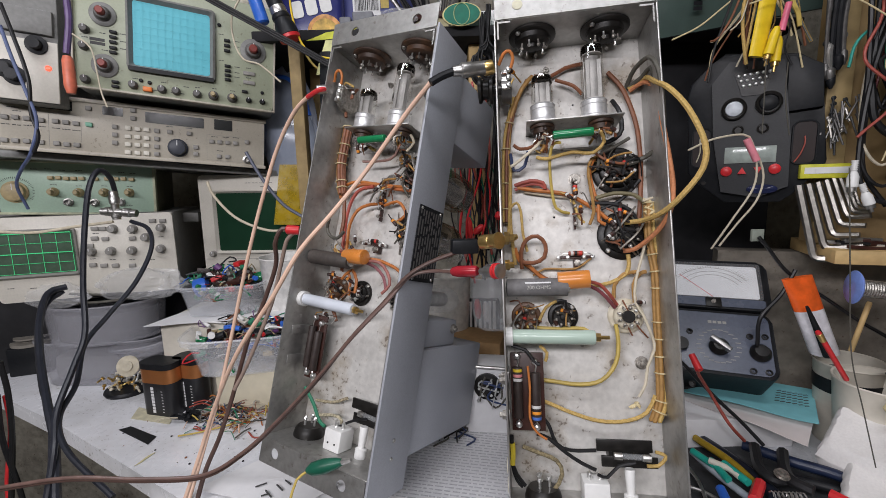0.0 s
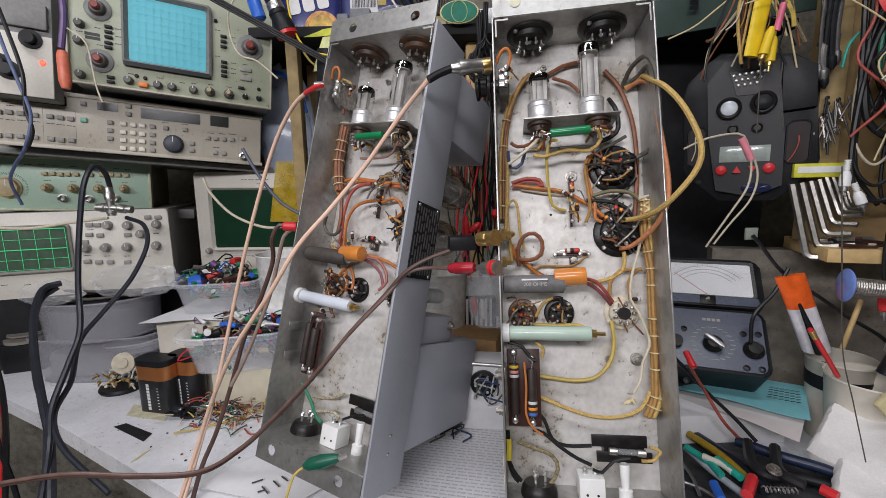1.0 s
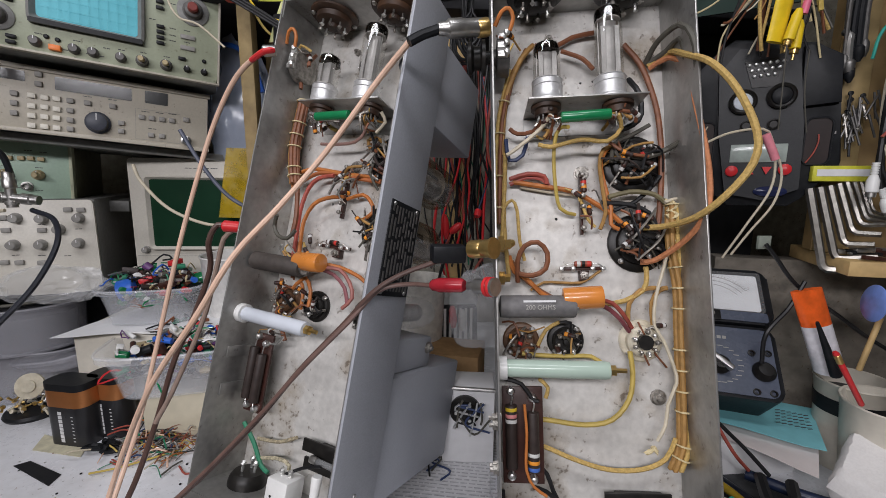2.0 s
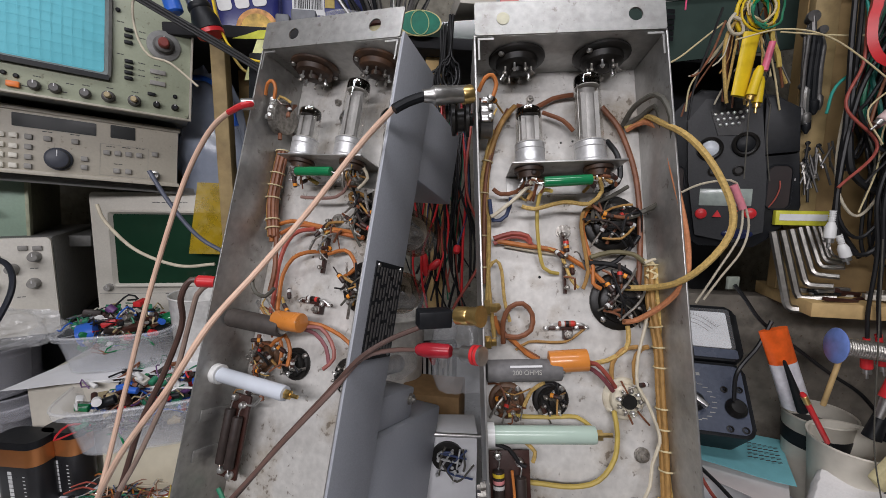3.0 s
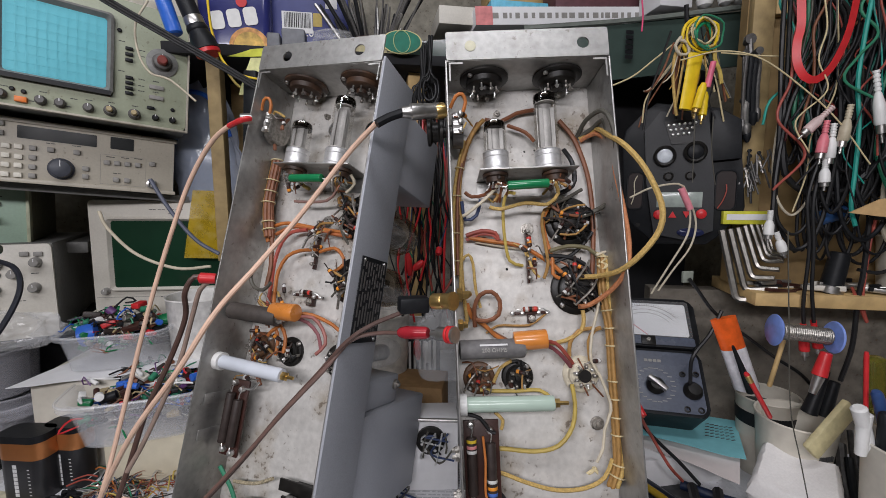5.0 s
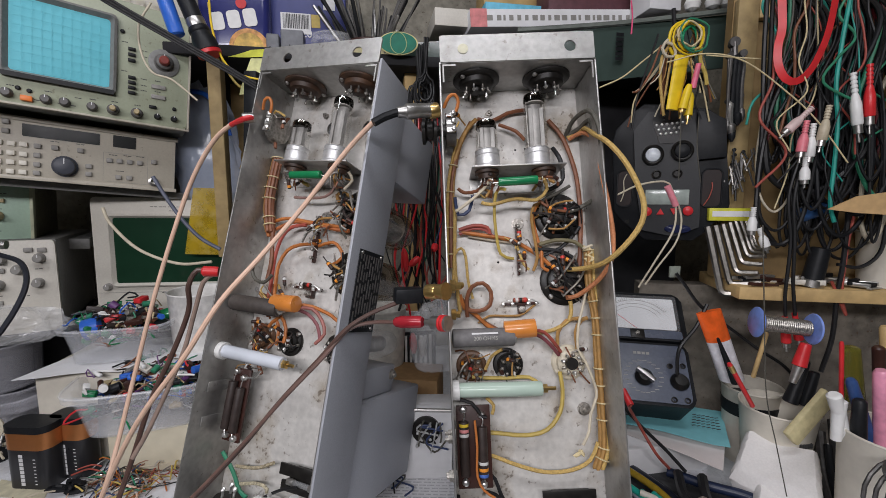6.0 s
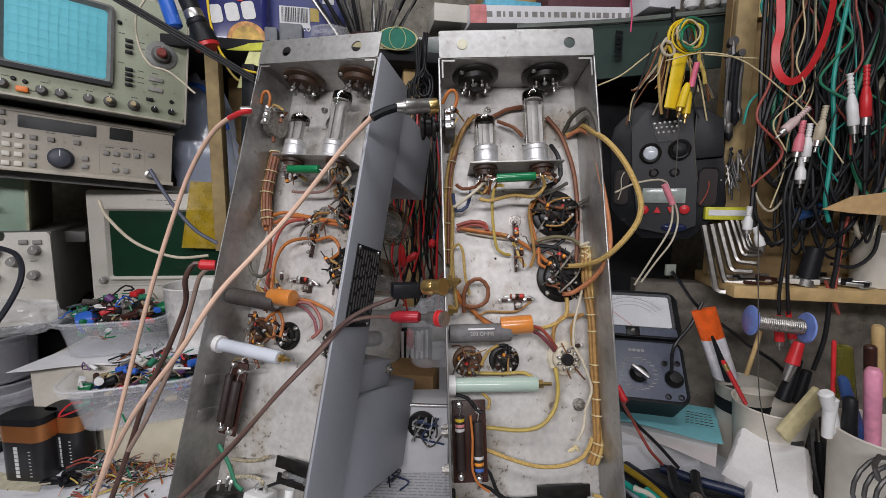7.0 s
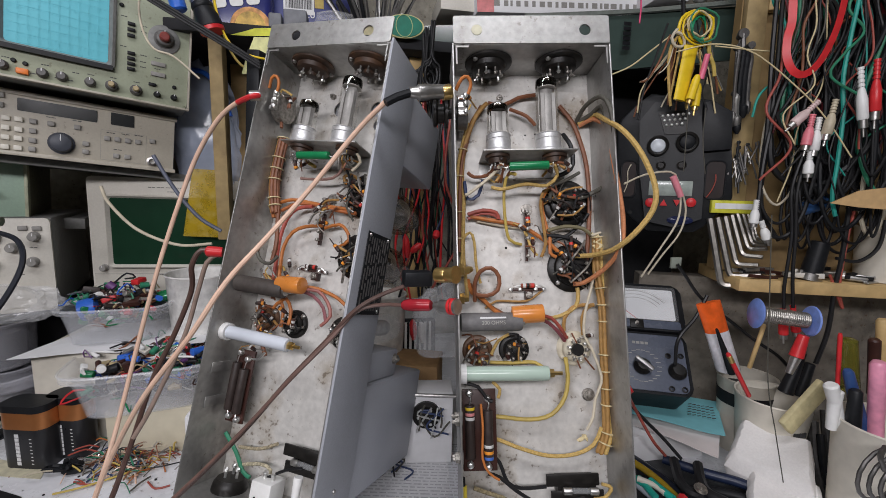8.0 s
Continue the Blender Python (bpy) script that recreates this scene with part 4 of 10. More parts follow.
legend(hp, [(0.1375, 0, 0.0014), (0.1526, 0, 0.001), (0.168, 0, 0.0005), (0.1838, 0, 0.0001), (0.1998, 0, -0.0003), (0.2162, 0, -0.0007), (0.2328, 0, -0.0012), (0.2498, 0, -0.0007), (0.2894, 0, 0.0018), (0.303, 0, 0.002), (0.3168, 0, 0.0022), (0.2851, 0, 0.0481), (0.3031, 0, 0.0491), (0.3195, 0, 0.05), (0.2178, 0, 0.0575), (0.2462, 0, 0.0581), (0.294, 0, 0.0242), (0.008, 0, 0.0359), (0.0207, 0, 0.0358), (0.0337, 0, 0.0366), (0.0502, 0, 0.0369), (0.067, 0, 0.0364), (0.0794, 0, 0.0361), (0.092, 0, 0.0359), (0.0064, 0, 0.0023), (0.0192, 0, 0.0028), (0.0323, 0, 0.0033), (0.0155, 0, 0.0617), (0.0216, 0, 0.0567), (0.0287, 0, 0.0719)], 0.011)
# pale green function generator
gen = thing("function_generator", "pale green function generator with a round tan dial", "function generator", at(-0.7542, 0.7247, 0.3293, 25.00, 0.00, 3.04))
cabinet(gen, 0.224, 0.09, 0.24, mat("olive_grey_case", (0.2, 0.2, 0.14), 0.45), "case", 0.003, 0.007)
face(gen, 0.224, 0.09, M_MINT2, 0.004)
rim = B()
for a, b in (((-0.002, -0.006, -0.002), (0.226, 0.012, 0.002)), ((-0.002, -0.006, 0.088), (0.226, 0.012, 0.0915)), ((0.2215, -0.006, 0.002), (0.226, 0.012, 0.088))):
    box(rim, a, b, 0.001)
part("panel_rim", rim, mat("olive_cream_rim", (0.45, 0.47, 0.33), 0.45), gen)
x, _, z = (0.0225, 0, 0.0368)
bm = B()
for k in range(40):
    a = radians(-30 + 240 * k / 39)
    q = 0.023 if k % 5 else 0.0215
    tube(bm, [(x + q * math.cos(a), -0.0002, z + q * math.sin(a)), (x + 0.026 * math.cos(a), -0.0002, z + 0.026 * math.sin(a))], 0.00035, 4, 0, False)
part("dial_scale", bm, M_MARK, gen)
knob(gen, x, z, 0.0175, 0.012, M_TAN)
for x, _, z in [(0.0716, 0, 0.0625), (0.0824, 0, 0.0629), (0.0932, 0, 0.0623), (0.1035, 0, 0.0626), (0.1147, 0, 0.063), (0.135, 0, 0.0627), (0.1517, 0, 0.0633), (0.1652, 0, 0.0637), (0.1763, 0, 0.0641), (0.1884, 0, 0.0635)]:
    button(gen, x, z, 0.008, 0.0062, M_TAN, 0.006)
for x, _, z in [(0.0735, 0, 0.0379), (0.1089, 0, 0.0376), (0.1458, 0, 0.0384), (0.1834, 0, 0.0392)]:
    knob(gen, x, z, 0.0075, 0.013, M_TAN, M_TAN)
for x, _, z in [(0.0933, 0, 0.0202), (0.1305, 0, 0.0196), (0.1693, 0, 0.0211)]:
    bnc(gen, x, z)
legend(gen, [(0.05, 0, 0.0762), (0.0689, 0, 0.0771), (0.088, 0, 0.0759), (0.1116, 0, 0.0759), (0.1736, 0, 0.0754), (0.1908, 0, 0.074), (0.0744, 0, 0.0498), (0.1097, 0, 0.0488), (0.1466, 0, 0.0498), (0.1849, 0, 0.0497), (0.1571, 0, 0.0178), (0.1828, 0, 0.0149)], 0.01)
# off-white scope with the lit graticule
tek = thing("storage_scope", "off-white oscilloscope with a lit green graticule", "oscilloscope", at(-0.7672, 0.709, 0.1728, 20.00, 0.00, 0.33))
cabinet(tek, 0.272, 0.15, 0.26, M_BEZEL, "case", 0.004, 0.008)
face(tek, 0.272, 0.15, M_OFFW)
M_GLOW = mat("lit_green_trace", (0.02, 0.3, 0.1), 0.4, emit=(0.12, 1.0, 0.4, 0.4))
a, b = [(0.0065, 0, 0.0473), (0.1163, 0, 0.1229)]
fr = screen_frame(tek, a[0] - 0.02, a[2] + 0.002, b[0], b[2], 0.005, M_BTN, mat("lit_green_crt", (0.06, 0.075, 0.06), 0.25, emit=(0.02, 0.06, 0.03, 0.4)))
graticule(fr, a[0] - 0.02, a[2] + 0.004, b[0] - 0.002, b[2] - 0.002, 6, 4, M_GLOW, 0.0006, -0.0048, (102, 104))
for x, _, z in [(0.1494, 0, 0.1241), (0.1611, 0, 0.1234), (0.1474, 0, 0.1067), (0.1632, 0, 0.1047), (0.2046, 0, 0.1031), (0.2392, 0, 0.134), (0.2554, 0, 0.1332), (0.1391, 0, 0.0586), (0.1558, 0, 0.0561), (0.1729, 0, 0.0547), (0.199, 0, 0.0524), (0.1391, 0, 0.0939)]:
    button(tek, x, z, 0.011, 0.007, M_BTN, 0.004)
for x, _, z in [(0.1396, 0, 0.0835), (0.1691, 0, 0.0824), (0.2013, 0, 0.0811), (0.1763, 0, 0.1226), (0.2066, 0, 0.1209), (0.2514, 0, 0.1206), (0.2473, 0, 0.081), (0.2252, 0, 0.104)]:
    knob(tek, x, z, 0.0075, 0.013, M_BTN)
legend(tek, [(0.1403, 0, 0.069), (0.1698, 0, 0.0655), (0.2001, 0, 0.0631), (0.2314, 0, 0.0605), (0.15, 0, 0.1148), (0.2055, 0, 0.1115), (0.2495, 0, 0.1025), (0.0187, 0, 0.0261), (0.0494, 0, 0.0238)], 0.01)
# cream monitor with the dark screen
crt = thing("crt_monitor", "cream instrument with a dark green screen behind the parts boxes", "monitor", at(-0.4848, 0.8472, 0.182, 0.00, 0.00, 0.76))
cabinet(crt, 0.262, 0.207, 0.23, M_OFFW, "case", 0.004, 0.007)
face(crt, 0.262, 0.207, M_OFFW)
screen_frame(crt, 0.034, 0.056, 0.235, 0.171, 0.006, M_OFFW, M_DKGREEN)
line = B()
box(line, (0.004, -0.0003, 0.0385), (0.258, 0.0003, 0.0392))
part("seam", line, M_BTN, crt)
legend(crt, [(0.1, 0.19), (0.114, 0.19), (0.128, 0.19), (0.142, 0.19), (0.13, 0.183), (0.11, 0.037)], 0.012)
knob(crt, 0.02, 0.05, 0.006, 0.01, M_BTN)
# white supply at the far end of the stack
psu = thing("power_supply", "white bench supply with black knobs and a red lamp", "power supply", at(-0.537, 0.6557, 0.5169, 25.00, 0.00, 5.29))
bm = B()
a, b = [(-0.1097, 0.01, -0.0143), (-0.0211, 0.01, 0.0003)]
box(bm, (a[0], 0.014, -0.03), (b[0], 0.22, 0.14), 0.003)
part("case", bm, M_BEZEL, psu)
bm = B()
box(bm, (a[0], 0.01, -0.028), (b[0], 0.0139, 0.058), 0.001)
part("front_panel", bm, M_OFFW, psu)
bm = B()
box(bm, (a[0], 0.006, 0.066), (b[0] - 0.004, 0.0139, 0.1), 0.002)
part("meter_window", bm, M_BEZEL, psu)
for x, _, z in [(-0.0444, 0.01, 0.0514), (-0.0781, 0.01, 0.0125), (-0.0695, 0.01, 0.0048)]:
    bm = B()
    lathe(bm, (x, 0.01, z), (0, -1, 0), [(0.013, 0), (0.013, 0.003), (0.008, 0.004), (0.0075, 0.015), (0, 0.0155)], 20)
    part("knob", bm, M_BLACKP, psu)
x, _, z = (-0.0324, 0.008, 0.021)
bm = B()
lathe(bm, (x, 0.01, z), (0, -1, 0), [(0.004, 0), (0.0035, 0.002), (0, 0.003)], 14)
part("red_lamp", bm, mat("red_pilot_lamp", (0.8, 0.1, 0.05), 0.3, emit=(1, 0.12, 0.06, 1.2)), psu)
# shelf levels that carry the stack
bm = B()
box(bm, (-0.12, 0.03, -0.012), (0.42, 0.3, -0.001), 0.001)
solo("instrument_shelf", bm, M_BEZEL, "dark steel shelf under the signal generator", "shelf", at(-0.6631, 0.6547, 0.4304, 25.00, 0.00, 5.22), "", "structure")
bm = B()
box(bm, (-0.15, 0.05, -0.02), (0.29, 0.25, -0.001), 0.001)
solo("instrument_shelf", bm, M_BEZEL, "dark steel shelf under the function generator", "shelf", at(-0.7542, 0.7247, 0.3293, 25.00, 0.00, 3.04), "", "structure")
# Invented block; its near-black colour stands for the shadow under the scope.
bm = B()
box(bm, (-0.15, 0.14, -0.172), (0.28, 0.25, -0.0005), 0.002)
solo("dark_fill_block", bm, M_DARK, "added near-black block standing for the shadow under the off-white oscilloscope", "box", at(-0.7672, 0.709, 0.1728, 20.00, 0.00, 0.33), "", "structure")
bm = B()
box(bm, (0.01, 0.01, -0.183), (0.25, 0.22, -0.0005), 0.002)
solo("dark_fill_block", bm, M_DARK, "dark box under the cream monitor", "box", at(-0.4848, 0.8472, 0.182, 0.00, 0.00, 0.76), "", "structure")
# slip of white board between the boxes
bm = B()
box(bm, (0, 0, 0), (0.055, 0.12, 0.005), 0.0005)
solo("white_board", bm, M_PAPER, "white board offcut on top of the function generator", "board", at(*(-0.5186, 0.8, 0.4079), 25, 0, 12))
# ---- wiring inside the chassis ----
YB = CD - CT
R_WIRES = [
    ([(0.0081, 0.045, 0.3125), (0.0102, 0.045, 0.3456), (0.0135, 0.043, 0.3647), (0.0248, 0.042, 0.3906), (0.0355, 0.045, 0.4036)], 0.0026, M_OCHRE),
    ([(0.0054, 0.045, 0.2563), (0.0062, 0.047, 0.2999), (0.01, 0.049, 0.3404), (0.0165, 0.049, 0.3764), (0.0306, 0.05, 0.403)], 0.0024, M_BRWIRE),
    ([(0.0119, 0.045, 0.214), (0.0086, 0.043, 0.2561), (0.01, 0.043, 0.2946), (0.0114, 0.045, 0.3256)], 0.002, M_CLOTH),
    ([(0.0373, 0.05, 0.4064), (0.0525, 0.05, 0.4038), (0.0681, 0.05, 0.4114), (0.0856, 0.05, 0.4143)], 0.0023, M_BRWIRE),
    ([(0.1088, 0.05, 0.4026), (0.1208, 0.05, 0.3862), (0.1283, 0.05, 0.3656), (0.1333, 0.05, 0.341), (0.1344, 0.05, 0.3059), (0.1318, 0.05, 0.2714), (0.1284, 0.05, 0.246)], 0.0026, M_BRWIRE),
    ([(0.126, 0.052, 0.387), (0.1293, 0.035, 0.3953), (0.1356, 0.012, 0.3945), (0.1398, 0.004, 0.3807), (0.1417, 0.004, 0.3652), (0.145, 0.012, 0.3456), (0.1522, 0.035, 0.3388)], 0.0025, M_GYWIRE),
    ([(0.1281, 0.052, 0.386), (0.1375, 0.04, 0.3899), (0.1409, 0.025, 0.391), (0.1424, 0.02, 0.3737), (0.1454, 0.025, 0.3474), (0.1477, 0.035, 0.3222), (0.1421, 0.05, 0.31)], 0.0025, M_GYWIRE),
    ([(0.128, 0.052, 0.3842), (0.1395, 0.04, 0.3889), (0.1399, 0.012, 0.3715), (0.1429, -0.012, 0.3529), (0.1529, -0.02, 0.3309), (0.1617, -0.022, 0.3026), (0.1598, -0.02, 0.2831), (0.1472, -0.012, 0.2647), (0.1363, 0.005, 0.2533), (0.1271, 0.03, 0.2504), (0.1142, 0.045, 0.2509)], 0.0027, M_CLOTH),
    ([(0.1288, 0.052, 0.3823), (0.1392, 0.04, 0.3845), (0.1438, 0.02, 0.3655), (0.1423, 0.01, 0.3371), (0.1429, 0.002, 0.3038), (0.1448, 0.002, 0.2781), (0.1429, 0.004, 0.2567), (0.1365, 0.02, 0.2397), (0.1227, 0.04, 0.2258), (0.1129, 0.045, 0.2243)], 0.0025, mat("salmon_cloth_wire", (0.5, 0.2, 0.09), 0.7, 0, 0.2, 400, 0.4, (0.28, 0.1, 0.04), 0.5, 40)),
    ([(0.0565, 0.02, 0.325), (0.0519, 0.03, 0.3278), (0.0485, 0.035, 0.317), (0.0488, 0.04, 0.2929), (0.0532, 0.045, 0.2682), (0.066, 0.05, 0.2634)], 0.0016, M_YELLOW),
    ([(0.014, 0.045, 0.2927), (0.0289, 0.045, 0.2967), (0.0415, 0.045, 0.2942), (0.0434, 0.045, 0.2877)], 0.0021, M_RDWIRE),
    ([(0.0142, 0.048, 0.289), (0.0272, 0.048, 0.2944), (0.0399, 0.048, 0.2927), (0.0461, 0.048, 0.286)], 0.0019, mat("pink_red_wire", (0.45, 0.12, 0.1), 0.5)),
    ([(0.0164, 0.048, 0.2911), (0.0376, 0.048, 0.2871), (0.0628, 0.048, 0.2822), (0.0792, 0.048, 0.2732), (0.0953, 0.048, 0.2613), (0.1032, 0.048, 0.2526)], 0.0023, M_ORWIRE),
    ([(0.0232, 0.052, 0.2874), (0.0467, 0.052, 0.2824), (0.068, 0.052, 0.2793)], 0.0013, M_WHWIRE),
    ([(0.0967, 0.045, 0.3164), (0.0883, 0.045, 0.3145), (0.0849, 0.045, 0.3016), (0.0869, 0.045, 0.2802), (0.0882, 0.045, 0.2632), (0.0835, 0.045, 0.2506)], 0.0017, M_OCHRE),
    ([(0.0955, 0.047, 0.3192), (0.0866, 0.047, 0.3064), (0.089, 0.047, 0.2848), (0.0932, 0.047, 0.2676), (0.0926, 0.047, 0.2548), (0.0986, 0.047, 0.2505)], 0.0018, M_ORWIRE),
    ([(0.0058, 0.04, 0.2349), (0.0075, 0.04, 0.2558), (0.0087, 0.04, 0.2684), (0.0151, 0.04, 0.2746), (0.019, 0.04, 0.2661), (0.0204, 0.04, 0.243), (0.0241, 0.04, 0.2263)], 0.0014, M_CLOTH),
    ([(0.0183, 0.04, 0.2099), (0.0181, 0.035, 0.2264), (0.0237, 0.035, 0.2377), (0.0339, 0.035, 0.2404), (0.0408, 0.035, 0.2321), (0.0392, 0.035, 0.22), (0.0291, 0.035, 0.2149), (0.019, 0.035, 0.2162)], 0.0023, M_BRWIRE),
    ([(0.0124, 0.045, 0.2308), (0.0162, 0.045, 0.2181), (0.0264, 0.045, 0.2117), (0.0365, 0.045, 0.2012), (0.0506, 0.045, 0.1929)], 0.0022, M_ORWIRE),
    ([(0.0145, 0.046, 0.2265), (0.0225, 0.046, 0.2138), (0.0326, 0.046, 0.2054), (0.0468, 0.046, 0.1969)], 0.0018, M_BRWIRE),
    ([(0.029, 0.05, 0.2031), (0.0397, 0.05, 0.2093), (0.0523, 0.05, 0.2091), (0.0689, 0.05, 0.2089), (0.0795, 0.05, 0.2151), (0.0851, 0.05, 0.2193)], 0.0011, M_OCHRE),
    ([(0.0775, 0.03, 0.196), (0.0877, 0.035, 0.1935), (0.0951, 0.035, 0.1856), (0.1044, 0.045, 0.1742)], 0.0018, M_RDWIRE),
    ([(0.0762, 0.03, 0.1933), (0.0862, 0.037, 0.1886), (0.0937, 0.037, 0.1814), (0.1023, 0.045, 0.1714)], 0.0019, mat("maroon_wire", (0.2, 0.05, 0.06), 0.5)),
    ([(0.0831, 0.045, 0.1918), (0.0993, 0.045, 0.1945), (0.1138, 0.045, 0.2025), (0.1171, 0.045, 0.2127), (0.1167, 0.045, 0.2209)], 0.0021, M_CLOTH),
    ([(0.1019, 0.045, 0.1803), (0.1033, 0.045, 0.1924), (0.1118, 0.045, 0.2025), (0.1239, 0.045, 0.2045)], 0.002, M_OCHRE),
    ([(0.1204, 0.045, 0.1761), (0.1201, 0.045, 0.1923), (0.1258, 0.045, 0.2024), (0.1319, 0.045, 0.2044)], 0.0022, M_OCHRE),
    ([(0.131, 0.04, 0.2329), (0.1284, 0.04, 0.2208), (0.1212, 0.04, 0.1968), (0.1194, 0.04, 0.1769), (0.1254, 0.04, 0.165), (0.1321, 0.04, 0.1454), (0.1333, 0.04, 0.1338), (0.1267, 0.04, 0.1184), (0.124, 0.04, 0.103), (0.1176, 0.04, 0.0916)], 0.0013, M_WHWIRE),
    ([(0.1023, 0.045, 0.1561), (0.1039, 0.045, 0.1402), (0.1006, 0.045, 0.1204), (0.0873, 0.045, 0.1047), (0.0673, 0.045, 0.1006), (0.0414, 0.045, 0.1035), (0.0274, 0.045, 0.105)], 0.0021, M_YELLOW),
    ([(0.0207, 0.045, 0.1542), (0.0329, 0.045, 0.153), (0.0532, 0.045, 0.1522), (0.0734, 0.045, 0.1521), (0.0842, 0.045, 0.1441)], 0.0018, M_YELLOW),
    ([(0.0331, 0.045, 0.1603), (0.0397, 0.045, 0.1725), (0.0501, 0.045, 0.1785)], 0.0016, M_CLOTH),
    ([(0.0277, 0.045, 0.0866), (0.0405, 0.045, 0.0822), (0.0582, 0.045, 0.075), (0.083, 0.045, 0.0681), (0.1077, 0.045, 0.0689), (0.1251, 0.045, 0.0769), (0.1332, 0.045, 0.0921)], 0.002, M_CLOTH),
    ([(0.0295, 0.04, 0.073), (0.0369, 0.04, 0.0656), (0.0438, 0.04, 0.0482), (0.0561, 0.04, 0.0427), (0.0784, 0.04, 0.0436)], 0.0018, M_BKWIRE),
    ([(0.0262, 0.038, 0.0568), (0.0362, 0.038, 0.0536), (0.0508, 0.038, 0.0417), (0.0653, 0.038, 0.0325), (0.0773, 0.038, 0.0272)], 0.0018, M_BKWIRE),
    ([(0.0772, 0.03, 0.0267), (0.0852, 0.03, 0.0247), (0.0951, 0.03, 0.0347), (0.1093, 0.03, 0.0378)], 0.0015, M_BKWIRE),
    ([(0.1288, 0.04, 0.0443), (0.1357, 0.04, 0.0422), (0.1369, 0.04, 0.0389), (0.1305, 0.04, 0.0324), (0.1211, 0.04, 0.0319)], 0.0016, M_CLOTH),
    ([(0.0129, 0.035, 0.0462), (0.0255, 0.035, 0.0417), (0.0428, 0.035, 0.035), (0.0472, 0.035, 0.023), (0.0392, 0.035, 0.0088), (0.0291, 0.035, 0.0063)], 0.0021, mat("mottled_cloth_wire", (0.22, 0.18, 0.1), 0.8, 0, 0.5, 500, 0.4)),
    ([(0.003, 0.03, 0.0576), (0.0023, 0.03, 0.0376), (0.0069, 0.03, 0.023), (0.0141, 0.03, 0.0136)], 0.002, M_BKWIRE),
    ([(0.02, 0.026, 0.1205), (0.0212, 0.026, 0.0994), (0.0203, 0.026, 0.0744), (0.0258, 0.026, 0.0623), (0.0345, 0.026, 0.0562)], 0.0011, M_ORWIRE),
    ([(0.0058, 0.032, 0.1379), (0.0186, 0.032, 0.1338), (0.0259, 0.032, 0.1236), (0.031, 0.032, 0.1211)], 0.0017, M_BKWIRE),
    ([(0.0316, 0.032, 0.138), (0.038, 0.032, 0.1314), (0.0361, 0.032, 0.1237)], 0.0016, M_CLOTH),
    ([(0.0282, 0.035, 0.324), (0.0244, 0.04, 0.3106), (0.0138, 0.04, 0.3067), (0.0113, 0.04, 0.324)], 0.0018, M_BLWIRE),
    ([(0.0392, 0.03, 0.3346), (0.0333, 0.04, 0.3298), (0.0207, 0.04, 0.3281), (0.0145, 0.04, 0.3326)], 0.0019, M_BRWIRE),
    ([(0.0932, 0.022, 0.3338), (0.0978, 0.03, 0.3263), (0.0874, 0.03, 0.3163), (0.0676, 0.03, 0.3182), (0.0453, 0.03, 0.3134), (0.0353, 0.03, 0.3158)], 0.0018, M_CLOTH),
    ([(0.044, 0.02, 0.3348), (0.0377, 0.03, 0.3283), (0.0273, 0.03, 0.3194), (0.0149, 0.03, 0.3102), (0.0108, 0.03, 0.3082)], 0.0016, M_WHWIRE),
    ([(0.1117, 0.05, 0.373), (0.1153, 0.04, 0.3572), (0.1165, 0.04, 0.3399), (0.11, 0.04, 0.3316), (0.0995, 0.04, 0.3276)], 0.0026, M_BKWIRE),
    ([(0.0577, 0.045, 0.3976), (0.0746, 0.045, 0.3901), (0.0827, 0.045, 0.3807)], 0.002, M_BRWIRE),
    ([(0.0901, 0.043, 0.2755), (0.1066, 0.043, 0.2793), (0.1248, 0.043, 0.2768), (0.1344, 0.043, 0.2682)], 0.0022, mat("olive_wire", (0.15, 0.13, 0.07), 0.6)),
    ([(0.0851, 0.047, 0.272), (0.1077, 0.047, 0.2694), (0.1217, 0.047, 0.2627), (0.1272, 0.047, 0.25)], 0.0026, M_BKWIRE),
    ([(0.0952, 0.047, 0.2654), (0.112, 0.047, 0.2723), (0.1249, 0.047, 0.2839), (0.1315, 0.047, 0.2923)], 0.0018, M_BKWIRE),
    ([(0.0937, 0.044, 0.3033), (0.0965, 0.044, 0.3183), (0.1091, 0.044, 0.3244), (0.124, 0.044, 0.3325)], 0.0018, M_GYWIRE),
    ([(0.1007, 0.04, 0.3084), (0.1197, 0.042, 0.3063), (0.1363, 0.042, 0.3122), (0.1444, 0.03, 0.3166)], 0.0026, M_GYWIRE),
    ([(0.131, 0.04, 0.2699), (0.1442, 0.042, 0.2732), (0.1496, 0.042, 0.2636), (0.151, 0.042, 0.2532), (0.1384, 0.042, 0.2411), (0.1318, 0.042, 0.2289)], 0.0013, M_WHWIRE),
]
for pts, r, m in R_WIRES:
    wire(ch_r, pts, r, m)
wire(ch_r, [(0.0035, 0.03, 0.0576), (0.0038, 0.03, 0.0502), (0.003, 0.03, 0.0312), (0.0067, 0.03, 0.0181), (0.0116, 0.03, 0.0125)], 0.0015, M_BKWIRE)
wire(ch_r, [(0.0037, 0.03, 0.0505), (0.0039, 0.03, 0.042), (0.0031, 0.03, 0.0315)], 0.0032, mat("yellow_sleeve", (0.7, 0.55, 0.05), 0.45), "sleeve")


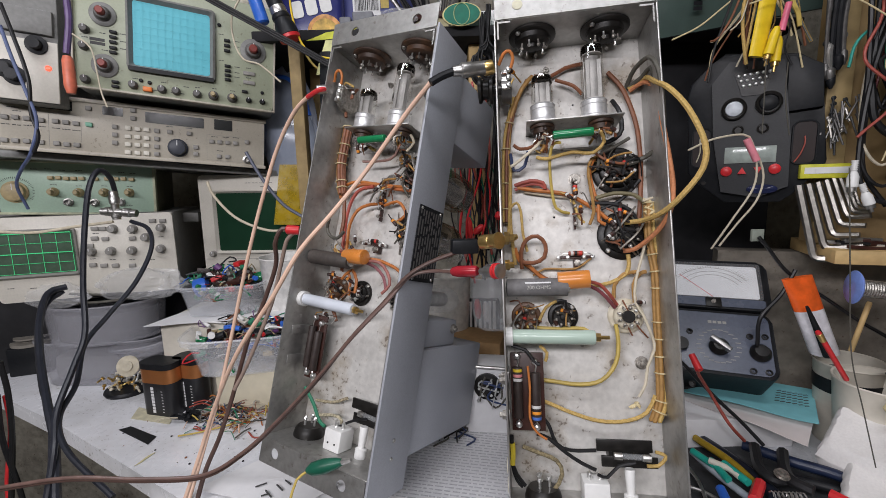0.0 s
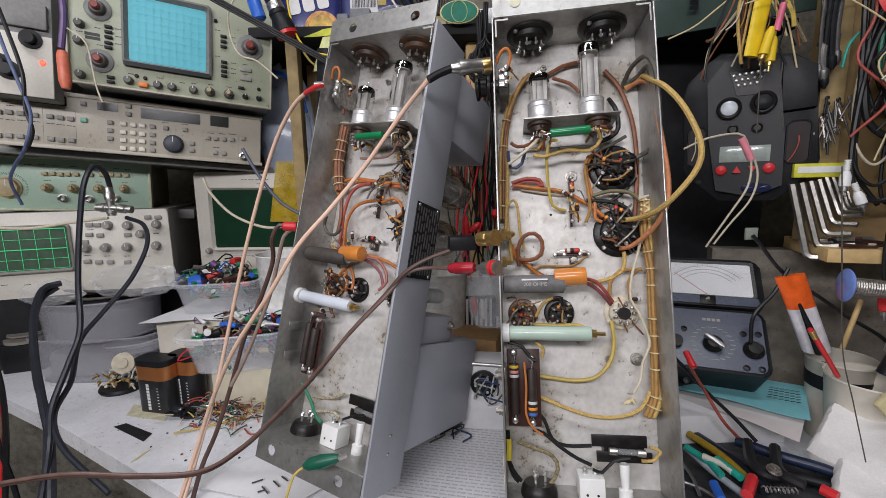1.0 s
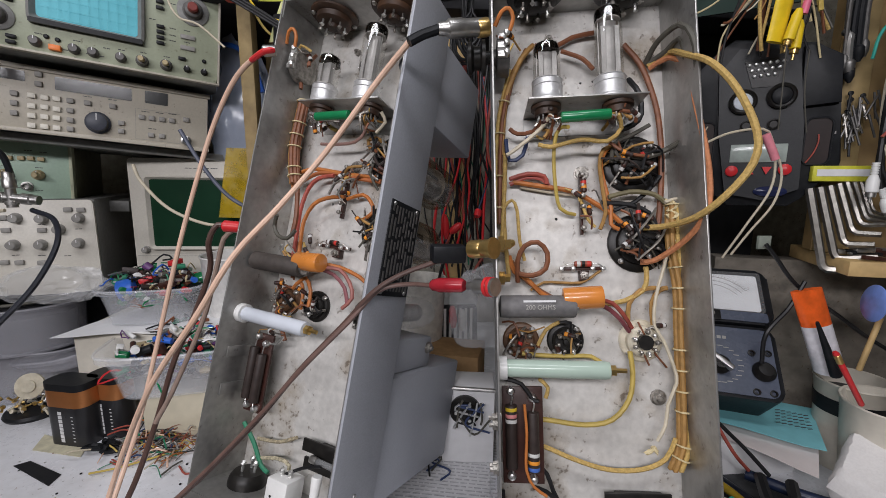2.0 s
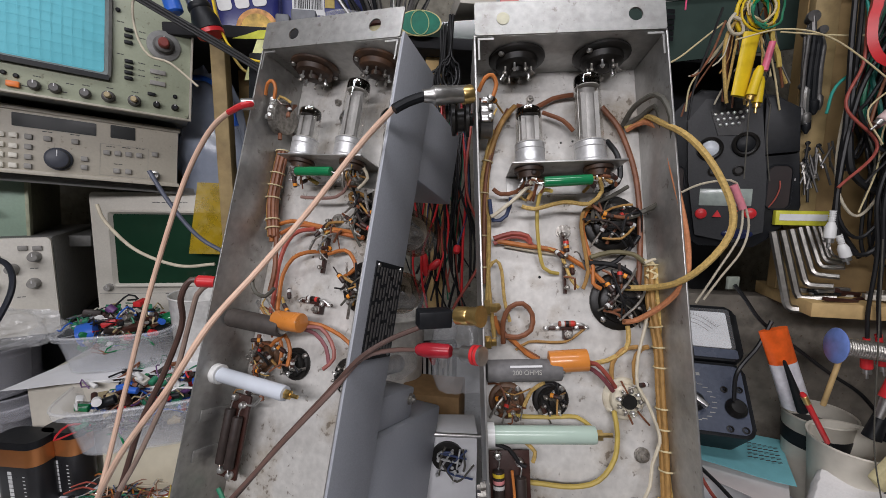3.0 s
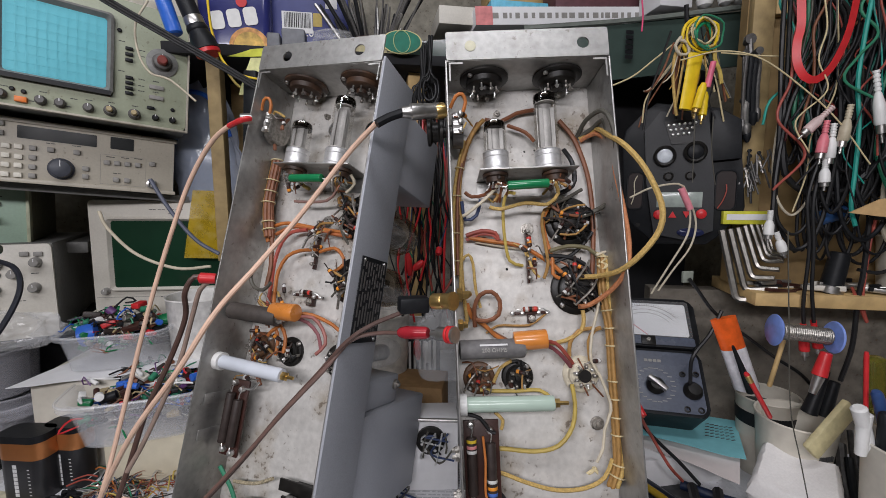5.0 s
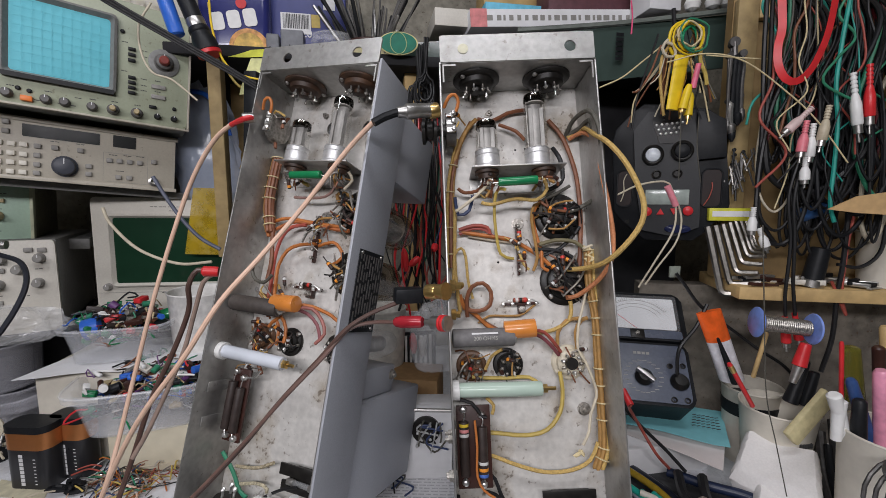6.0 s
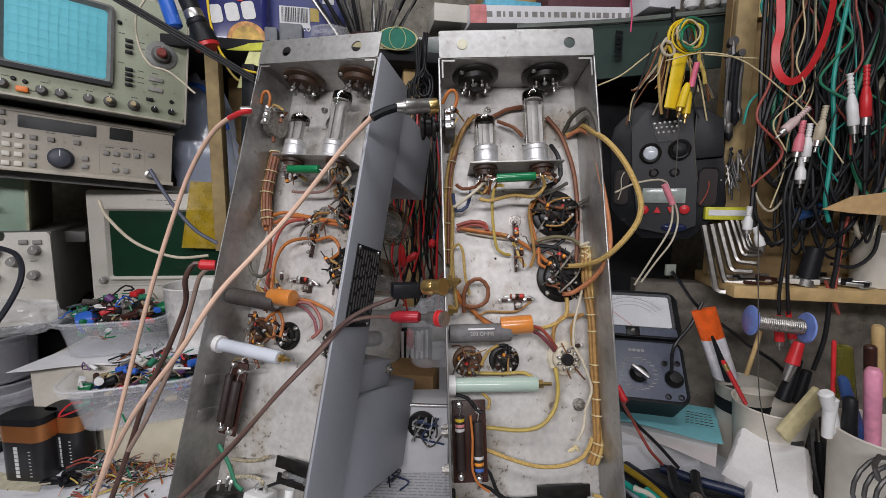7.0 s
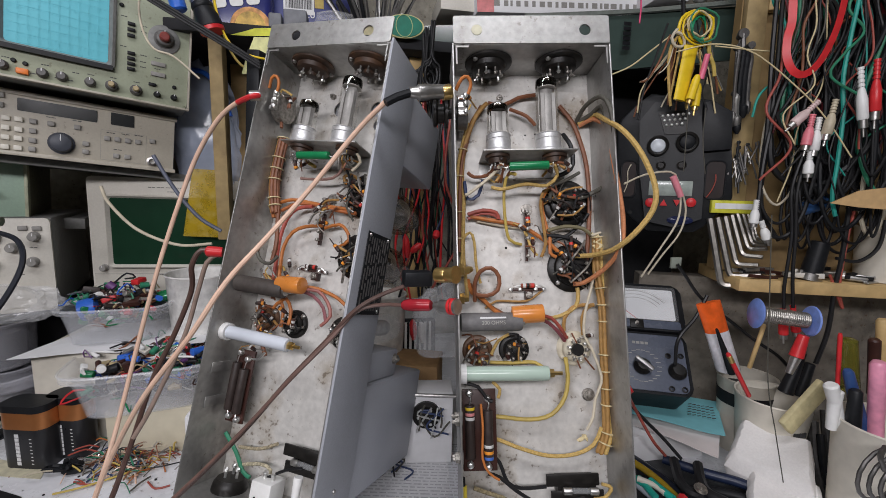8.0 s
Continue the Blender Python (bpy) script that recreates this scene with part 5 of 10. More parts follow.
def harness(parent, pts, mats, r=0.0021, n=6, spread=0.0035, ties=8):
    """A laced bundle: several wires side by side and cord knots round them."""
    C = spline(pts, 0.012)
    for k in range(n):
        a = 2 * math.pi * k / n + 0.4
        wire(parent, [c + Vector((math.cos(a) * spread, math.sin(a) * spread, 0)) for c in C[::2] + [C[-1]]], r, mats[k % len(mats)])
    for k in range(ties):
        i = int((k + 0.5) * (len(C) - 1) / ties)
        d = C[min(i + 1, len(C) - 1)] - C[i - 1]
        bm = B()
        d, u, w = basis(d)
        q = spread + r * 1.15
        ring = [C[i] + (u * math.cos(t) + w * math.sin(t)) * q for t in (2 * math.pi * j / 12 for j in range(13))]
        tube(bm, ring, 0.0007, 5, 0, False)
        part("lacing_knot", bm, M_LACE, parent)


harness(ch_r, [(0.1385, 0.044, 0.2683), (0.1376, 0.044, 0.2363), (0.1411, 0.044, 0.2046), (0.141, 0.045, 0.1734), (0.1406, 0.045, 0.1426), (0.1402, 0.045, 0.1123), (0.1387, 0.045, 0.0872), (0.1319, 0.045, 0.0697)], [M_OCHRE, M_CLOTH, M_OCHRE], 0.0024, 5, 0.0036, 11)
harness(ch_r, [(0.0042, 0.045, 0.2564), (0.0051, 0.045, 0.2951), (0.0068, 0.045, 0.3302), (0.0109, 0.045, 0.3567), (0.0185, 0.045, 0.3834)], [M_BRWIRE, M_OCHRE, M_CLOTH], 0.0016, 4, 0.0024, 4)
for pts in ([(0.1365, 0.04, 0.2703), (0.1397, 0.04, 0.2664), (0.1351, 0.04, 0.2635), (0.1408, 0.04, 0.26), (0.1357, 0.04, 0.2571), (0.1418, 0.04, 0.261), (0.143, 0.04, 0.2567)], [(0.1184, 0.045, 0.0857), (0.1143, 0.045, 0.0816), (0.1103, 0.045, 0.0805), (0.1173, 0.045, 0.0842), (0.1196, 0.045, 0.0807), (0.1155, 0.045, 0.0857)], [(0.1321, 0.042, 0.2723), (0.1379, 0.042, 0.268), (0.1337, 0.042, 0.2639), (0.1395, 0.042, 0.2617), (0.1326, 0.042, 0.2598), (0.1381, 0.042, 0.2568)]):
    wire(ch_r, pts, 0.0013, M_LACE, "cord_knot")
bm = B()
lathe(bm, (0.003, 0.02, 0.238), (1, 0, 0), [(0.006, 0), (0.006, 0.004), (0.0035, 0.0045), (0.0035, 0.009), (0, 0.0095)], 6)
lathe(bm, (0.01, 0.02, 0.238), (1, 0.2, 0.3), [(0.0022, 0), (0.0032, 0.002), (0.0022, 0.005), (0, 0.006)], 8)
part("coax_nut", bm, M_BRASS, ch_r)
bm = B()
lathe(bm, (0.003, 0.02, 0.213), (1, 0, 0), [(0.005, 0), (0.005, 0.004), (0.003, 0.0045), (0.003, 0.008), (0, 0.0085)], 6)
part("jack_nut", bm, M_BRASS, ch_r)

L_WIRES = [
    ([(0.0075, 0.04, 0.3545), (0.0093, 0.04, 0.3328), (0.0111, 0.04, 0.3061), (0.0186, 0.04, 0.2801), (0.0252, 0.04, 0.2445), (0.0244, 0.04, 0.2242)], 0.0026, M_BRWIRE),
    ([(0.0013, 0.042, 0.35), (0.0011, 0.042, 0.3227), (0.005, 0.042, 0.2959), (0.014, 0.042, 0.2699)], 0.0024, M_ORWIRE),
    ([(0.0125, 0.045, 0.2865), (0.0309, 0.045, 0.2916), (0.0565, 0.045, 0.2896), (0.0808, 0.045, 0.2873), (0.1037, 0.045, 0.2861)], 0.0022, M_ORWIRE),
    ([(0.0196, 0.045, 0.2789), (0.0382, 0.045, 0.2877), (0.0629, 0.045, 0.2879), (0.0872, 0.045, 0.2842), (0.1099, 0.045, 0.2826)], 0.0022, mat("rust_wire", (0.38, 0.12, 0.04), 0.5)),
    ([(0.0589, 0.043, 0.2856), (0.0412, 0.043, 0.2821), (0.031, 0.043, 0.2713), (0.0263, 0.043, 0.2503), (0.0272, 0.043, 0.2249), (0.0275, 0.043, 0.2048)], 0.0023, M_RDWIRE),
    ([(0.0749, 0.043, 0.2667), (0.0546, 0.043, 0.2637), (0.0407, 0.043, 0.2566), (0.033, 0.043, 0.2407), (0.0334, 0.043, 0.2206), (0.0361, 0.043, 0.196)], 0.0021, M_ORWIRE),
    ([(0.0768, 0.045, 0.2648), (0.093, 0.045, 0.2699), (0.1025, 0.045, 0.2643), (0.1071, 0.045, 0.2552), (0.0976, 0.045, 0.2472)], 0.0019, M_ORWIRE),
    ([(0.0275, 0.046, 0.2203), (0.0279, 0.046, 0.2051), (0.0295, 0.046, 0.1852)], 0.0024, M_BRWIRE),
    ([(0.0741, 0.03, 0.1981), (0.0811, 0.04, 0.195), (0.0945, 0.04, 0.1855), (0.1, 0.04, 0.1728)], 0.0019, mat("plum_wire", (0.25, 0.09, 0.1), 0.5)),
    ([(0.0755, 0.03, 0.1997), (0.0857, 0.04, 0.2004), (0.0989, 0.04, 0.1908), (0.1043, 0.04, 0.1781), (0.0956, 0.04, 0.1675)], 0.0019, mat("rose_brown_wire", (0.32, 0.12, 0.1), 0.5)),
    ([(0.0707, 0.035, 0.2026), (0.0837, 0.042, 0.2026), (0.1072, 0.042, 0.1967), (0.1194, 0.042, 0.1896)], 0.0019, M_ORWIRE),
    ([(0.0422, 0.04, 0.182), (0.0501, 0.04, 0.188), (0.0586, 0.04, 0.1774), (0.0589, 0.04, 0.1633)], 0.0019, M_ORWIRE),
    ([(0.0355, 0.042, 0.1761), (0.0429, 0.042, 0.1846), (0.0486, 0.042, 0.1734), (0.049, 0.042, 0.159)], 0.0019, M_ORWIRE),
    ([(0.0178, 0.045, 0.1834), (0.0163, 0.045, 0.1631), (0.0242, 0.045, 0.1446), (0.035, 0.045, 0.1273)], 0.0022, M_BRWIRE),
    ([(0.089, 0.03, 0.3384), (0.091, 0.035, 0.3259), (0.082, 0.035, 0.3151), (0.0592, 0.035, 0.3127), (0.044, 0.035, 0.3129)], 0.0016, mat("mauve_wire", (0.3, 0.18, 0.15), 0.5)),
    ([(0.1076, 0.03, 0.3406), (0.1103, 0.035, 0.3332), (0.1025, 0.035, 0.3236)], 0.0015, M_WHWIRE),
    ([(0.0497, 0.03, 0.3464), (0.041, 0.04, 0.3354), (0.055, 0.04, 0.3277)], 0.0022, M_YELLOW),
    ([(0.0273, 0.015, 0.2399), (0.0214, 0.02, 0.2307), (0.0281, 0.02, 0.2218), (0.0394, 0.02, 0.2206), (0.0466, 0.02, 0.2285)], 0.002, M_GYWIRE),
    ([(0.0124, 0.04, 0.4048), (0.0144, 0.03, 0.3912), (0.0094, 0.03, 0.3791), (0.0113, 0.03, 0.3656)], 0.002, M_BRWIRE),
    ([(0.0928, 0.045, 0.3125), (0.0885, 0.045, 0.3199), (0.0965, 0.045, 0.3225), (0.1074, 0.045, 0.3178)], 0.002, M_OCHRE),
    ([(0.0092, 0.04, 0.0471), (0.0262, 0.04, 0.0323), (0.0385, 0.04, 0.017), (0.0478, 0.04, 0.0135)], 0.0022, M_GNWIRE),
    ([(0.0312, 0.042, 0.0208), (0.0554, 0.042, 0.0274), (0.0683, 0.042, 0.025), (0.0669, 0.042, 0.0125)], 0.0018, mat("mottled_cord", (0.4, 0.36, 0.25), 0.8, 0, 0.5, 500, 0.4)),
    ([(0.0248, 0.045, 0.0355), (0.0499, 0.045, 0.0396), (0.0686, 0.045, 0.0487)], 0.0018, mat("mottled_cord_b", (0.35, 0.3, 0.2), 0.8, 0, 0.5, 500, 0.4)),
    ([(0.0714, 0.035, 0.0214), (0.0887, 0.035, 0.0322), (0.1062, 0.035, 0.0389)], 0.0014, M_BKWIRE),
]
for pts, r, m in L_WIRES:
    wire(ch_l, pts, r, m)
harness(ch_l, [(0.0082, 0.04, 0.3572), (0.0073, 0.04, 0.3355), (0.0071, 0.04, 0.3113), (0.0116, 0.04, 0.2902), (0.0166, 0.04, 0.2748)], [M_BRWIRE, M_BRWIRE, M_ORWIRE, M_OCHRE], 0.0025, 6, 0.0036, 6)

def tangle(parent, c, r, n, seed, cols, y=(0.034, 0.05)):
    """Short hook-up wires, leads and small resistors crowded round a socket."""
    rnd = random.Random(seed)
    for k in range(n):
        a, b = rnd.uniform(0, 6.28), rnd.uniform(0, 6.28)
        q0, q1 = rnd.uniform(0.3, 0.8) * r, rnd.uniform(0.7, 1.5) * r
        p = Vector((c[0] + q0 * math.cos(a), rnd.uniform(*y), c[1] + q0 * math.sin(a)))
        e = Vector((c[0] + q1 * math.cos(b), rnd.uniform(*y) + 0.003, c[1] + q1 * math.sin(b)))
        e.x = min(max(e.x, 0.005), CW - 0.006)
        mid = p.lerp(e, 0.5) + Vector((rnd.uniform(-0.004, 0.004), -rnd.uniform(0.0, 0.008), rnd.uniform(-0.006, 0.006)))
        wire(parent, [p, mid, e], rnd.choice((0.0006, 0.0008, 0.001, 0.0013)), rnd.choice(cols))
        if k % 4 == 0:
            d = (e - p).normalized()
            resistor(parent, mid - d * 0.005, mid + d * 0.005, 0.0019, rnd.choice((M_BROWN, M_DRES, M_DRES)), ((0.3, M_BROWN), (0.6, M_BANDS[(4, 2, 5)[k % 3]])))


DKC = [M_BKWIRE, M_GYWIRE, M_BKWIRE, M_BRWIRE, M_LUG, M_DRES, M_OCHRE]
LTC = [M_OCHRE, M_SOLDER, M_BRWIRE, M_BRWIRE, M_LUG, M_CLOTH, M_LUG]
for ch, sd in ((ch_r, 1), (ch_l, 50)):
    tangle(ch, (0.113, 0.304), 0.02, 20, sd + 1, DKC)
    tangle(ch, (0.115, 0.240), 0.02, 20, sd + 2, DKC)
    tangle(ch, (0.114, 0.163), 0.02, 3, sd + 3, LTC, (0.045, 0.052))
    tangle(ch, (0.056, 0.163), 0.012, 5, sd + 4, DKC)
    tangle(ch, (0.022, 0.165), 0.014, 10, sd + 5, [M_BRWIRE, M_BKWIRE, M_LUG, M_BRWIRE, M_OCHRE])
    tangle(ch, (0.045, 0.332), 0.01, 9, sd + 6, LTC, (0.018, 0.04))
    tangle(ch, (0.095, 0.332), 0.01, 9, sd + 7, LTC, (0.018, 0.04))
    tangle(ch, (0.071, 0.27), 0.014, 5, sd + 8, LTC)
    tangle(ch, (0.012, 0.39), 0.01, 5, sd + 9, LTC, (0.012, 0.03))
tangle(ch_l, (0.03, 0.21), 0.02, 10, 91, LTC)
tangle(ch_l, (0.085, 0.29), 0.018, 10, 92, LTC)
tangle(ch_l, (0.03, 0.14), 0.018, 8, 93, LTC)

for y, z in ((0.025, 0.033), (0.03, 0.014)):
    for ch in (ch_l, ch_r):
        bm = B()
        lathe(bm, (-0.0002, y, z), (-1, 0, 0), [(0.0072, 0), (0.0072, 0.0008), (0.006, 0.0014), (0, 0.0014)], 24)
        part("plug_button", bm, mat("cream_button_cap", (0.6, 0.57, 0.46), 0.5), ch)
# grey painted side of the second chassis, with its data plate and covers behind
bm = B()
box(bm, (CW + 0.0003, -0.0015, -0.026), (CW + 0.0028, CD + 0.004, CH + 0.004), 0.0006)
part("painted_side", bm, M_GREYP, ch_l, "grey painted side plate")
bm = B()
box(bm, (CW + 0.003, 0.012, 0.186), (CW + 0.004, CD + 0.001, 0.262), 0.0004)
pl = part("data_plate", bm, M_BLACKP, ch_l, "black data plate with worn printed lines")
bm = B()
for k in range(9):
    y = 0.0145 + k * 0.0049
    z = 0.19
    while z < 0.255:
        n = random.uniform(0.006, 0.02)
        box(bm, (CW + 0.004, y, z), (CW + 0.0042, y + 0.0022, min(z + n, 0.258)))
        z += n + 0.003
part("plate_print", bm, M_GKNOB, pl)
for y, z in ((0.016, 0.259), (0.053, 0.259), (0.016, 0.189), (0.053, 0.189)):
    bm = B()
    lathe(bm, (CW + 0.004, y, z), (1, 0, 0), [(0.0018, 0), (0.0015, 0.001), (0, 0.0014)], 8)
    part("rivet", bm, M_STEEL, pl)
for y, z in ((0.03, 0.012), (0.03, 0.03)):
    bm = B()
    lathe(bm, (CW + 0.0028, y, z), (1, 0, 0), [(0.0022, 0), (0.002, 0.0012), (0, 0.0016)], 10)
    part("screw", bm, M_STEEL, ch_l)
# transformer covers on the far face
bm = B()
box(bm, (0.03, CD + 0.005, 0.0), (0.139, 0.232, 0.113), 0.003)
part("transformer_cover", bm, M_GREYP, ch_l, "grey painted sheet metal transformer cover")
bm = B()
box(bm, (0.04, CD + 0.005, 0.1135), (0.134, 0.155, 0.145), 0.003)
cv = part("transformer_cover", bm, M_GREYP, ch_l, "grey painted sheet metal transformer cover")
nut(cv, (0.1342, 0.145, 0.134), (1, 0, 0), 0.005)
bm = B()
box(bm, (0.05, CD + 0.005, 0.345), (0.139, 0.165, 0.425), 0.002)
part("transformer_cover", bm, M_GREYP, ch_l, "grey painted sheet metal transformer cover")
bm = B()
for k in range(7):
    lathe(bm, (0.1385, CD + 0.0055, 0.352 + k * 0.004), (1, 0, 0), [(0.0025, 0), (0.002, 0.0012), (0, 0.0015)], 8)
part("weld_bead", bm, M_STEEL, ch_l)
for z, n in ((0.3, 0.105), (0.232, 0.105), (0.168, 0.1)):
    bm = B()
    lathe(bm, (0.119, CD, z), (0, 1, 0), [(0.017, 0.001), (0.017, 0.018), (0.0155, 0.02), (0.0155, 0.021)], 24)
    vb = part("octal_valve", bm, M_BLACK, ch_l, "glass octal valve with a black base")
    bm = B()
    lathe(bm, (0.119, CD, z), (0, 1, 0), [(0.0145, 0.02), (0.0165, 0.03), (0.0168, n * 0.8), (0.014, n * 0.95), (0.006, n), (0, n)], 24)
    part("glass_bulb", bm, M_GLASS, vb)
    bm = B()
    lathe(bm, (0.119, CD, z), (0, 1, 0), [(0.009, 0.022), (0.009, n * 0.75), (0, n * 0.76)], 14)
    part("anode", bm, M_PLATE, vb)
# the first chassis rests on covers of its own
bm = B()
box(bm, (0.012, CD + 0.001, 0.0), (0.132, 0.19, 0.11), 0.003)
part("transformer_cover", bm, M_GREYP, ch_r, "grey painted sheet metal transformer cover")
# things on the open side of the first chassis
def plug(parent, p, d, prof, material, name, label=""):
    bm = B()
    lathe(bm, p, d, prof, 18)
    return part(name, bm, material, parent, label)


plug(ch_r, (-0.0005, 0.03, 0.387), (-1, 0, 0), [(0.005, 0), (0.005, 0.003), (0.0135, 0.0035), (0.0135, 0.006), (0.009, 0.0075), (0.009, 0.0125), (0.0125, 0.0145), (0.0125, 0.017), (0.007, 0.018), (0, 0.018)], M_BLACK, "control_knob", "black fluted control knob")
for z, y in ((0.11, 0.012), (0.08, 0.012)):
    nut(ch_r, (-0.0002, y, z), (-1, 0, 0), 0.0035)
bnc_p = Vector((-0.0005, 0.012, 0.4035))
# ---- right hand side: console, meter, tool board ----
kdev = thing("handheld_console", "black plastic console with round lenses and red buttons", "console", at(0.3623, 0.6138, 0.3307, -32.00, 0.00, 0.00))
outline = [(0.0392, -0.0075), (0.1016, -0.0067), (0.1138, 0.003), (0.1439, 0.04), (0.1453, 0.0472), (0.1375, 0.112), (0.1335, 0.164), (0.1096, 0.1814), (0.0288, 0.1946), (0.0145, 0.1838), (-0.0099, 0.1595), (-0.0137, 0.1407), (-0.0075, 0.036), (0.0063, 0.0188)]
bm = B()
prism(bm, outline, 0.012, 0.045, 0, 0.002)
part("back_shell", bm, M_BLACKP, kdev)
bm = B()
sheet(bm, [(x, z) for x, _, z in [(0.0206, 0, 0.0819), (0.0149, 0, 0.154), (0.0337, 0, 0.1803), (0.0924, 0, 0.1748), (0.1055, 0, 0.079), (0.1077, 0, 0.0142), (0.0759, 0, -0.0004), (0.0338, 0, 0.0077)]], [], 0.002, 0.012)
part("front_panel", bm, mat("charcoal_plastic", (0.016, 0.017, 0.019), 0.5, 0, 0.15, 400, 0.2), kdev)
a, b = [(0.0352, 0, 0.0679), (0.0924, 0, 0.0461)]
bm = B()
box(bm, (a[0], 0.0005, b[2]), (b[0], 0.003, a[2]), 0.0008)
part("lcd", bm, mat("grey_lcd", (0.32, 0.36, 0.33), 0.15), kdev)
x, _, z = (0.0422, 0, 0.1182)
for (x, _, z), inner in zip([(0.0422, 0, 0.1182), (0.0796, 0, 0.1226)], (mat("white_lens", (0.62, 0.66, 0.7), 0.15), M_BLACKP)):
    bm = B()
    lathe(bm, (x, 0.002, z), (0, -1, 0), [(0.0145, 0), (0.0145, 0.005), (0.0125, 0.0065), (0.0105, 0.0055), (0.0105, 0.003)], 28)
    ri = part("lens_ring", bm, M_BLACK, kdev)
    bm = B()
    lathe(bm, (x, -0.001, z), (0, -1, 0), [(0.0103, 0), (0.0095, 0.0025), (0.006, 0.004), (0, 0.0045)], 24)
    part("lens", bm, inner, ri)
for x, _, z in [(0.0485, 0, 0.0902), (0.0754, 0, 0.0908)]:
    bm = B()
    lathe(bm, (x, 0.002, z), (0, -1, 0), [(0.0065, 0), (0.0065, 0.002), (0.005, 0.0028), (0.004, 0.001), (0, 0.001)], 20)
    part("small_lens", bm, M_BLACK, kdev)
for x, _, z in [(0.0386, 0, 0.0356), (0.0919, 0, 0.0373)]:
    bm = B()
    lathe(bm, (x, 0.002, z), (0, -1, 0), [(0.0068, 0), (0.0066, 0.003), (0.005, 0.0042), (0, 0.0045)], 22)
    part("red_button", bm, M_RED, kdev)
for (x, _, z), s in zip([(0.0565, 0, 0.0357), (0.0739, 0, 0.0366)], (1, -1)):
    bm = B()
    prism(bm, [(x - 0.005, z - 0.004 * s), (x + 0.005, z - 0.004 * s), (x, z + 0.005 * s)], -0.001, 0.002)
    part("arrow_button", bm, M_RED, kdev)
x, _, z = (0.08, 0, 0.0109)
bm = B()
lathe(bm, (0, 0, 0), (0, -1, 0), [(0.017, 0), (0.017, 0.002), (0.015, 0.003), (0, 0.003)], 30)
bmesh.ops.transform(bm, matrix=Matrix.Translation((x, 0.002, z)) @ Matrix.Diagonal((1, 1, 0.38, 1)), verts=bm.verts)
part("blue_badge", bm, mat("dark_blue_badge", (0.015, 0.02, 0.06), 0.2), kdev, "dark blue oval badge")
a, b = [(0.0398, 0, 0.165), (0.0829, 0, 0.1341)]
bm = B()
prism(bm, [(a[0], a[2]), (b[0], a[2] + 0.002), (b[0] - 0.008, b[2]), (a[0] + 0.01, b[2])], 0.0005, 0.003)
gr = part("lamp_well", bm, M_BLACK, kdev)
for r in range(3):
    for k in range(6 - r):
        bm = B()
        lathe(bm, (a[0] + 0.005 + r * 0.003 + k * 0.0066, 0.0003, a[2] - 0.005 - r * 0.0065 + k * 0.0004), (0, -1, 0), [(0.0022, 0), (0.0018, 0.002), (0, 0.003)], 10)
        part("led", bm, M_SOLDER, gr)
M_WELL = mat("dark_red_brown_well", (0.016, 0.008, 0.007), 0.6, 0, 0.3, 60, 0.2)
for x0, x1 in ((-0.004, 0.0175), (0.1085, 0.1335)):
    rim_line = rounded(x0, 0.043, x1, 0.097, 0.008, 5)
    bm = B()
    prism(bm, rim_line, 0.0113, 0.0123)
    wl = part("side_well", bm, M_WELL, kdev)
    bm = B()
    tube(bm, [(x, 0.0108, z) for x, z in rim_line + rim_line[:2]], 0.0011, 6, 0, False)
    part("well_rim", bm, M_BLACKP, wl)
for pts in ([(0.112, 0.009, 0.045), (0.118, 0.0085, 0.056), (0.1215, 0.009, 0.069), (0.121, 0.0105, 0.078)], [(0.002, 0.009, 0.05), (0.006, 0.0085, 0.064), (0.005, 0.0095, 0.082), (0.009, 0.0105, 0.092)]):
    wire(kdev, pts, 0.0008, M_RDWIRE if pts[0][0] > 0.1 else M_WHWIRE)
for x, _, z in [(0.1107, 0.01, 0.1712), (0.0127, 0.01, 0.0198), (0.097, 0.01, 0.0142)]:
    bm = B()
    lathe(bm, (x, 0.0115, z), (0, -1, 0), [(0.003, 0), (0.003, 0.0008), (0, 0.0008)], 12)
    part("screw_well", bm, M_BLACK, kdev)
bm = B()
prism(bm, [(0.0995, 0.1095), (0.1355, 0.1125), (0.1315, 0.1635), (0.1085, 0.1775), (0.0965, 0.1775)], 0.003, 0.0115, 0, 0.001)
part("raised_panel", bm, M_BLACKP, kdev)

# multimeter
M_SLATE = mat("slate_blue_plate", (0.085, 0.1, 0.14), 0.28, 0, 0.12, 200, 0.1)
meter = thing("multimeter", "black analogue multimeter leaning back on the papers", "multimeter", at(0.3018, 0.5602, 0.0977, -23.00, 42.00, 0.00))
MW, MH = 0.138, 0.176
bm = B()
prism(bm, rounded(0, 0, MW, 0.094, 0.012), 0.0, 0.07, 0, 0.003)
lo = part("lower_body", bm, M_BLACKP, meter)
bm = B()
prism(bm, rounded(-0.001, 0.0955, MW + 0.001, MH, 0.012), -0.006, 0.068, 0, 0.004)
hi = part("meter_head", bm, M_BLACKP, meter)
bm = B()
prism(bm, rounded(0.012, 0.113, MW - 0.012, MH - 0.01, 0.003), -0.0072, -0.0055)
part("dial_face", bm, mat("grey_white_dial", (0.72, 0.73, 0.74), 0.6, 0, 0.03, 60, 0), hi, "white meter dial")
bm = B()
for q, n in ((0.05, 30), (0.044, 24), (0.038, 20)):
    arc = [(MW / 2 + q * 1.08 * math.cos(radians(a)), -0.0074, 0.112 + q * math.sin(radians(a))) for a in [38 + 104 * k / 24 for k in range(25)]]
    tube(bm, arc, 0.00035, 4, 0, False)
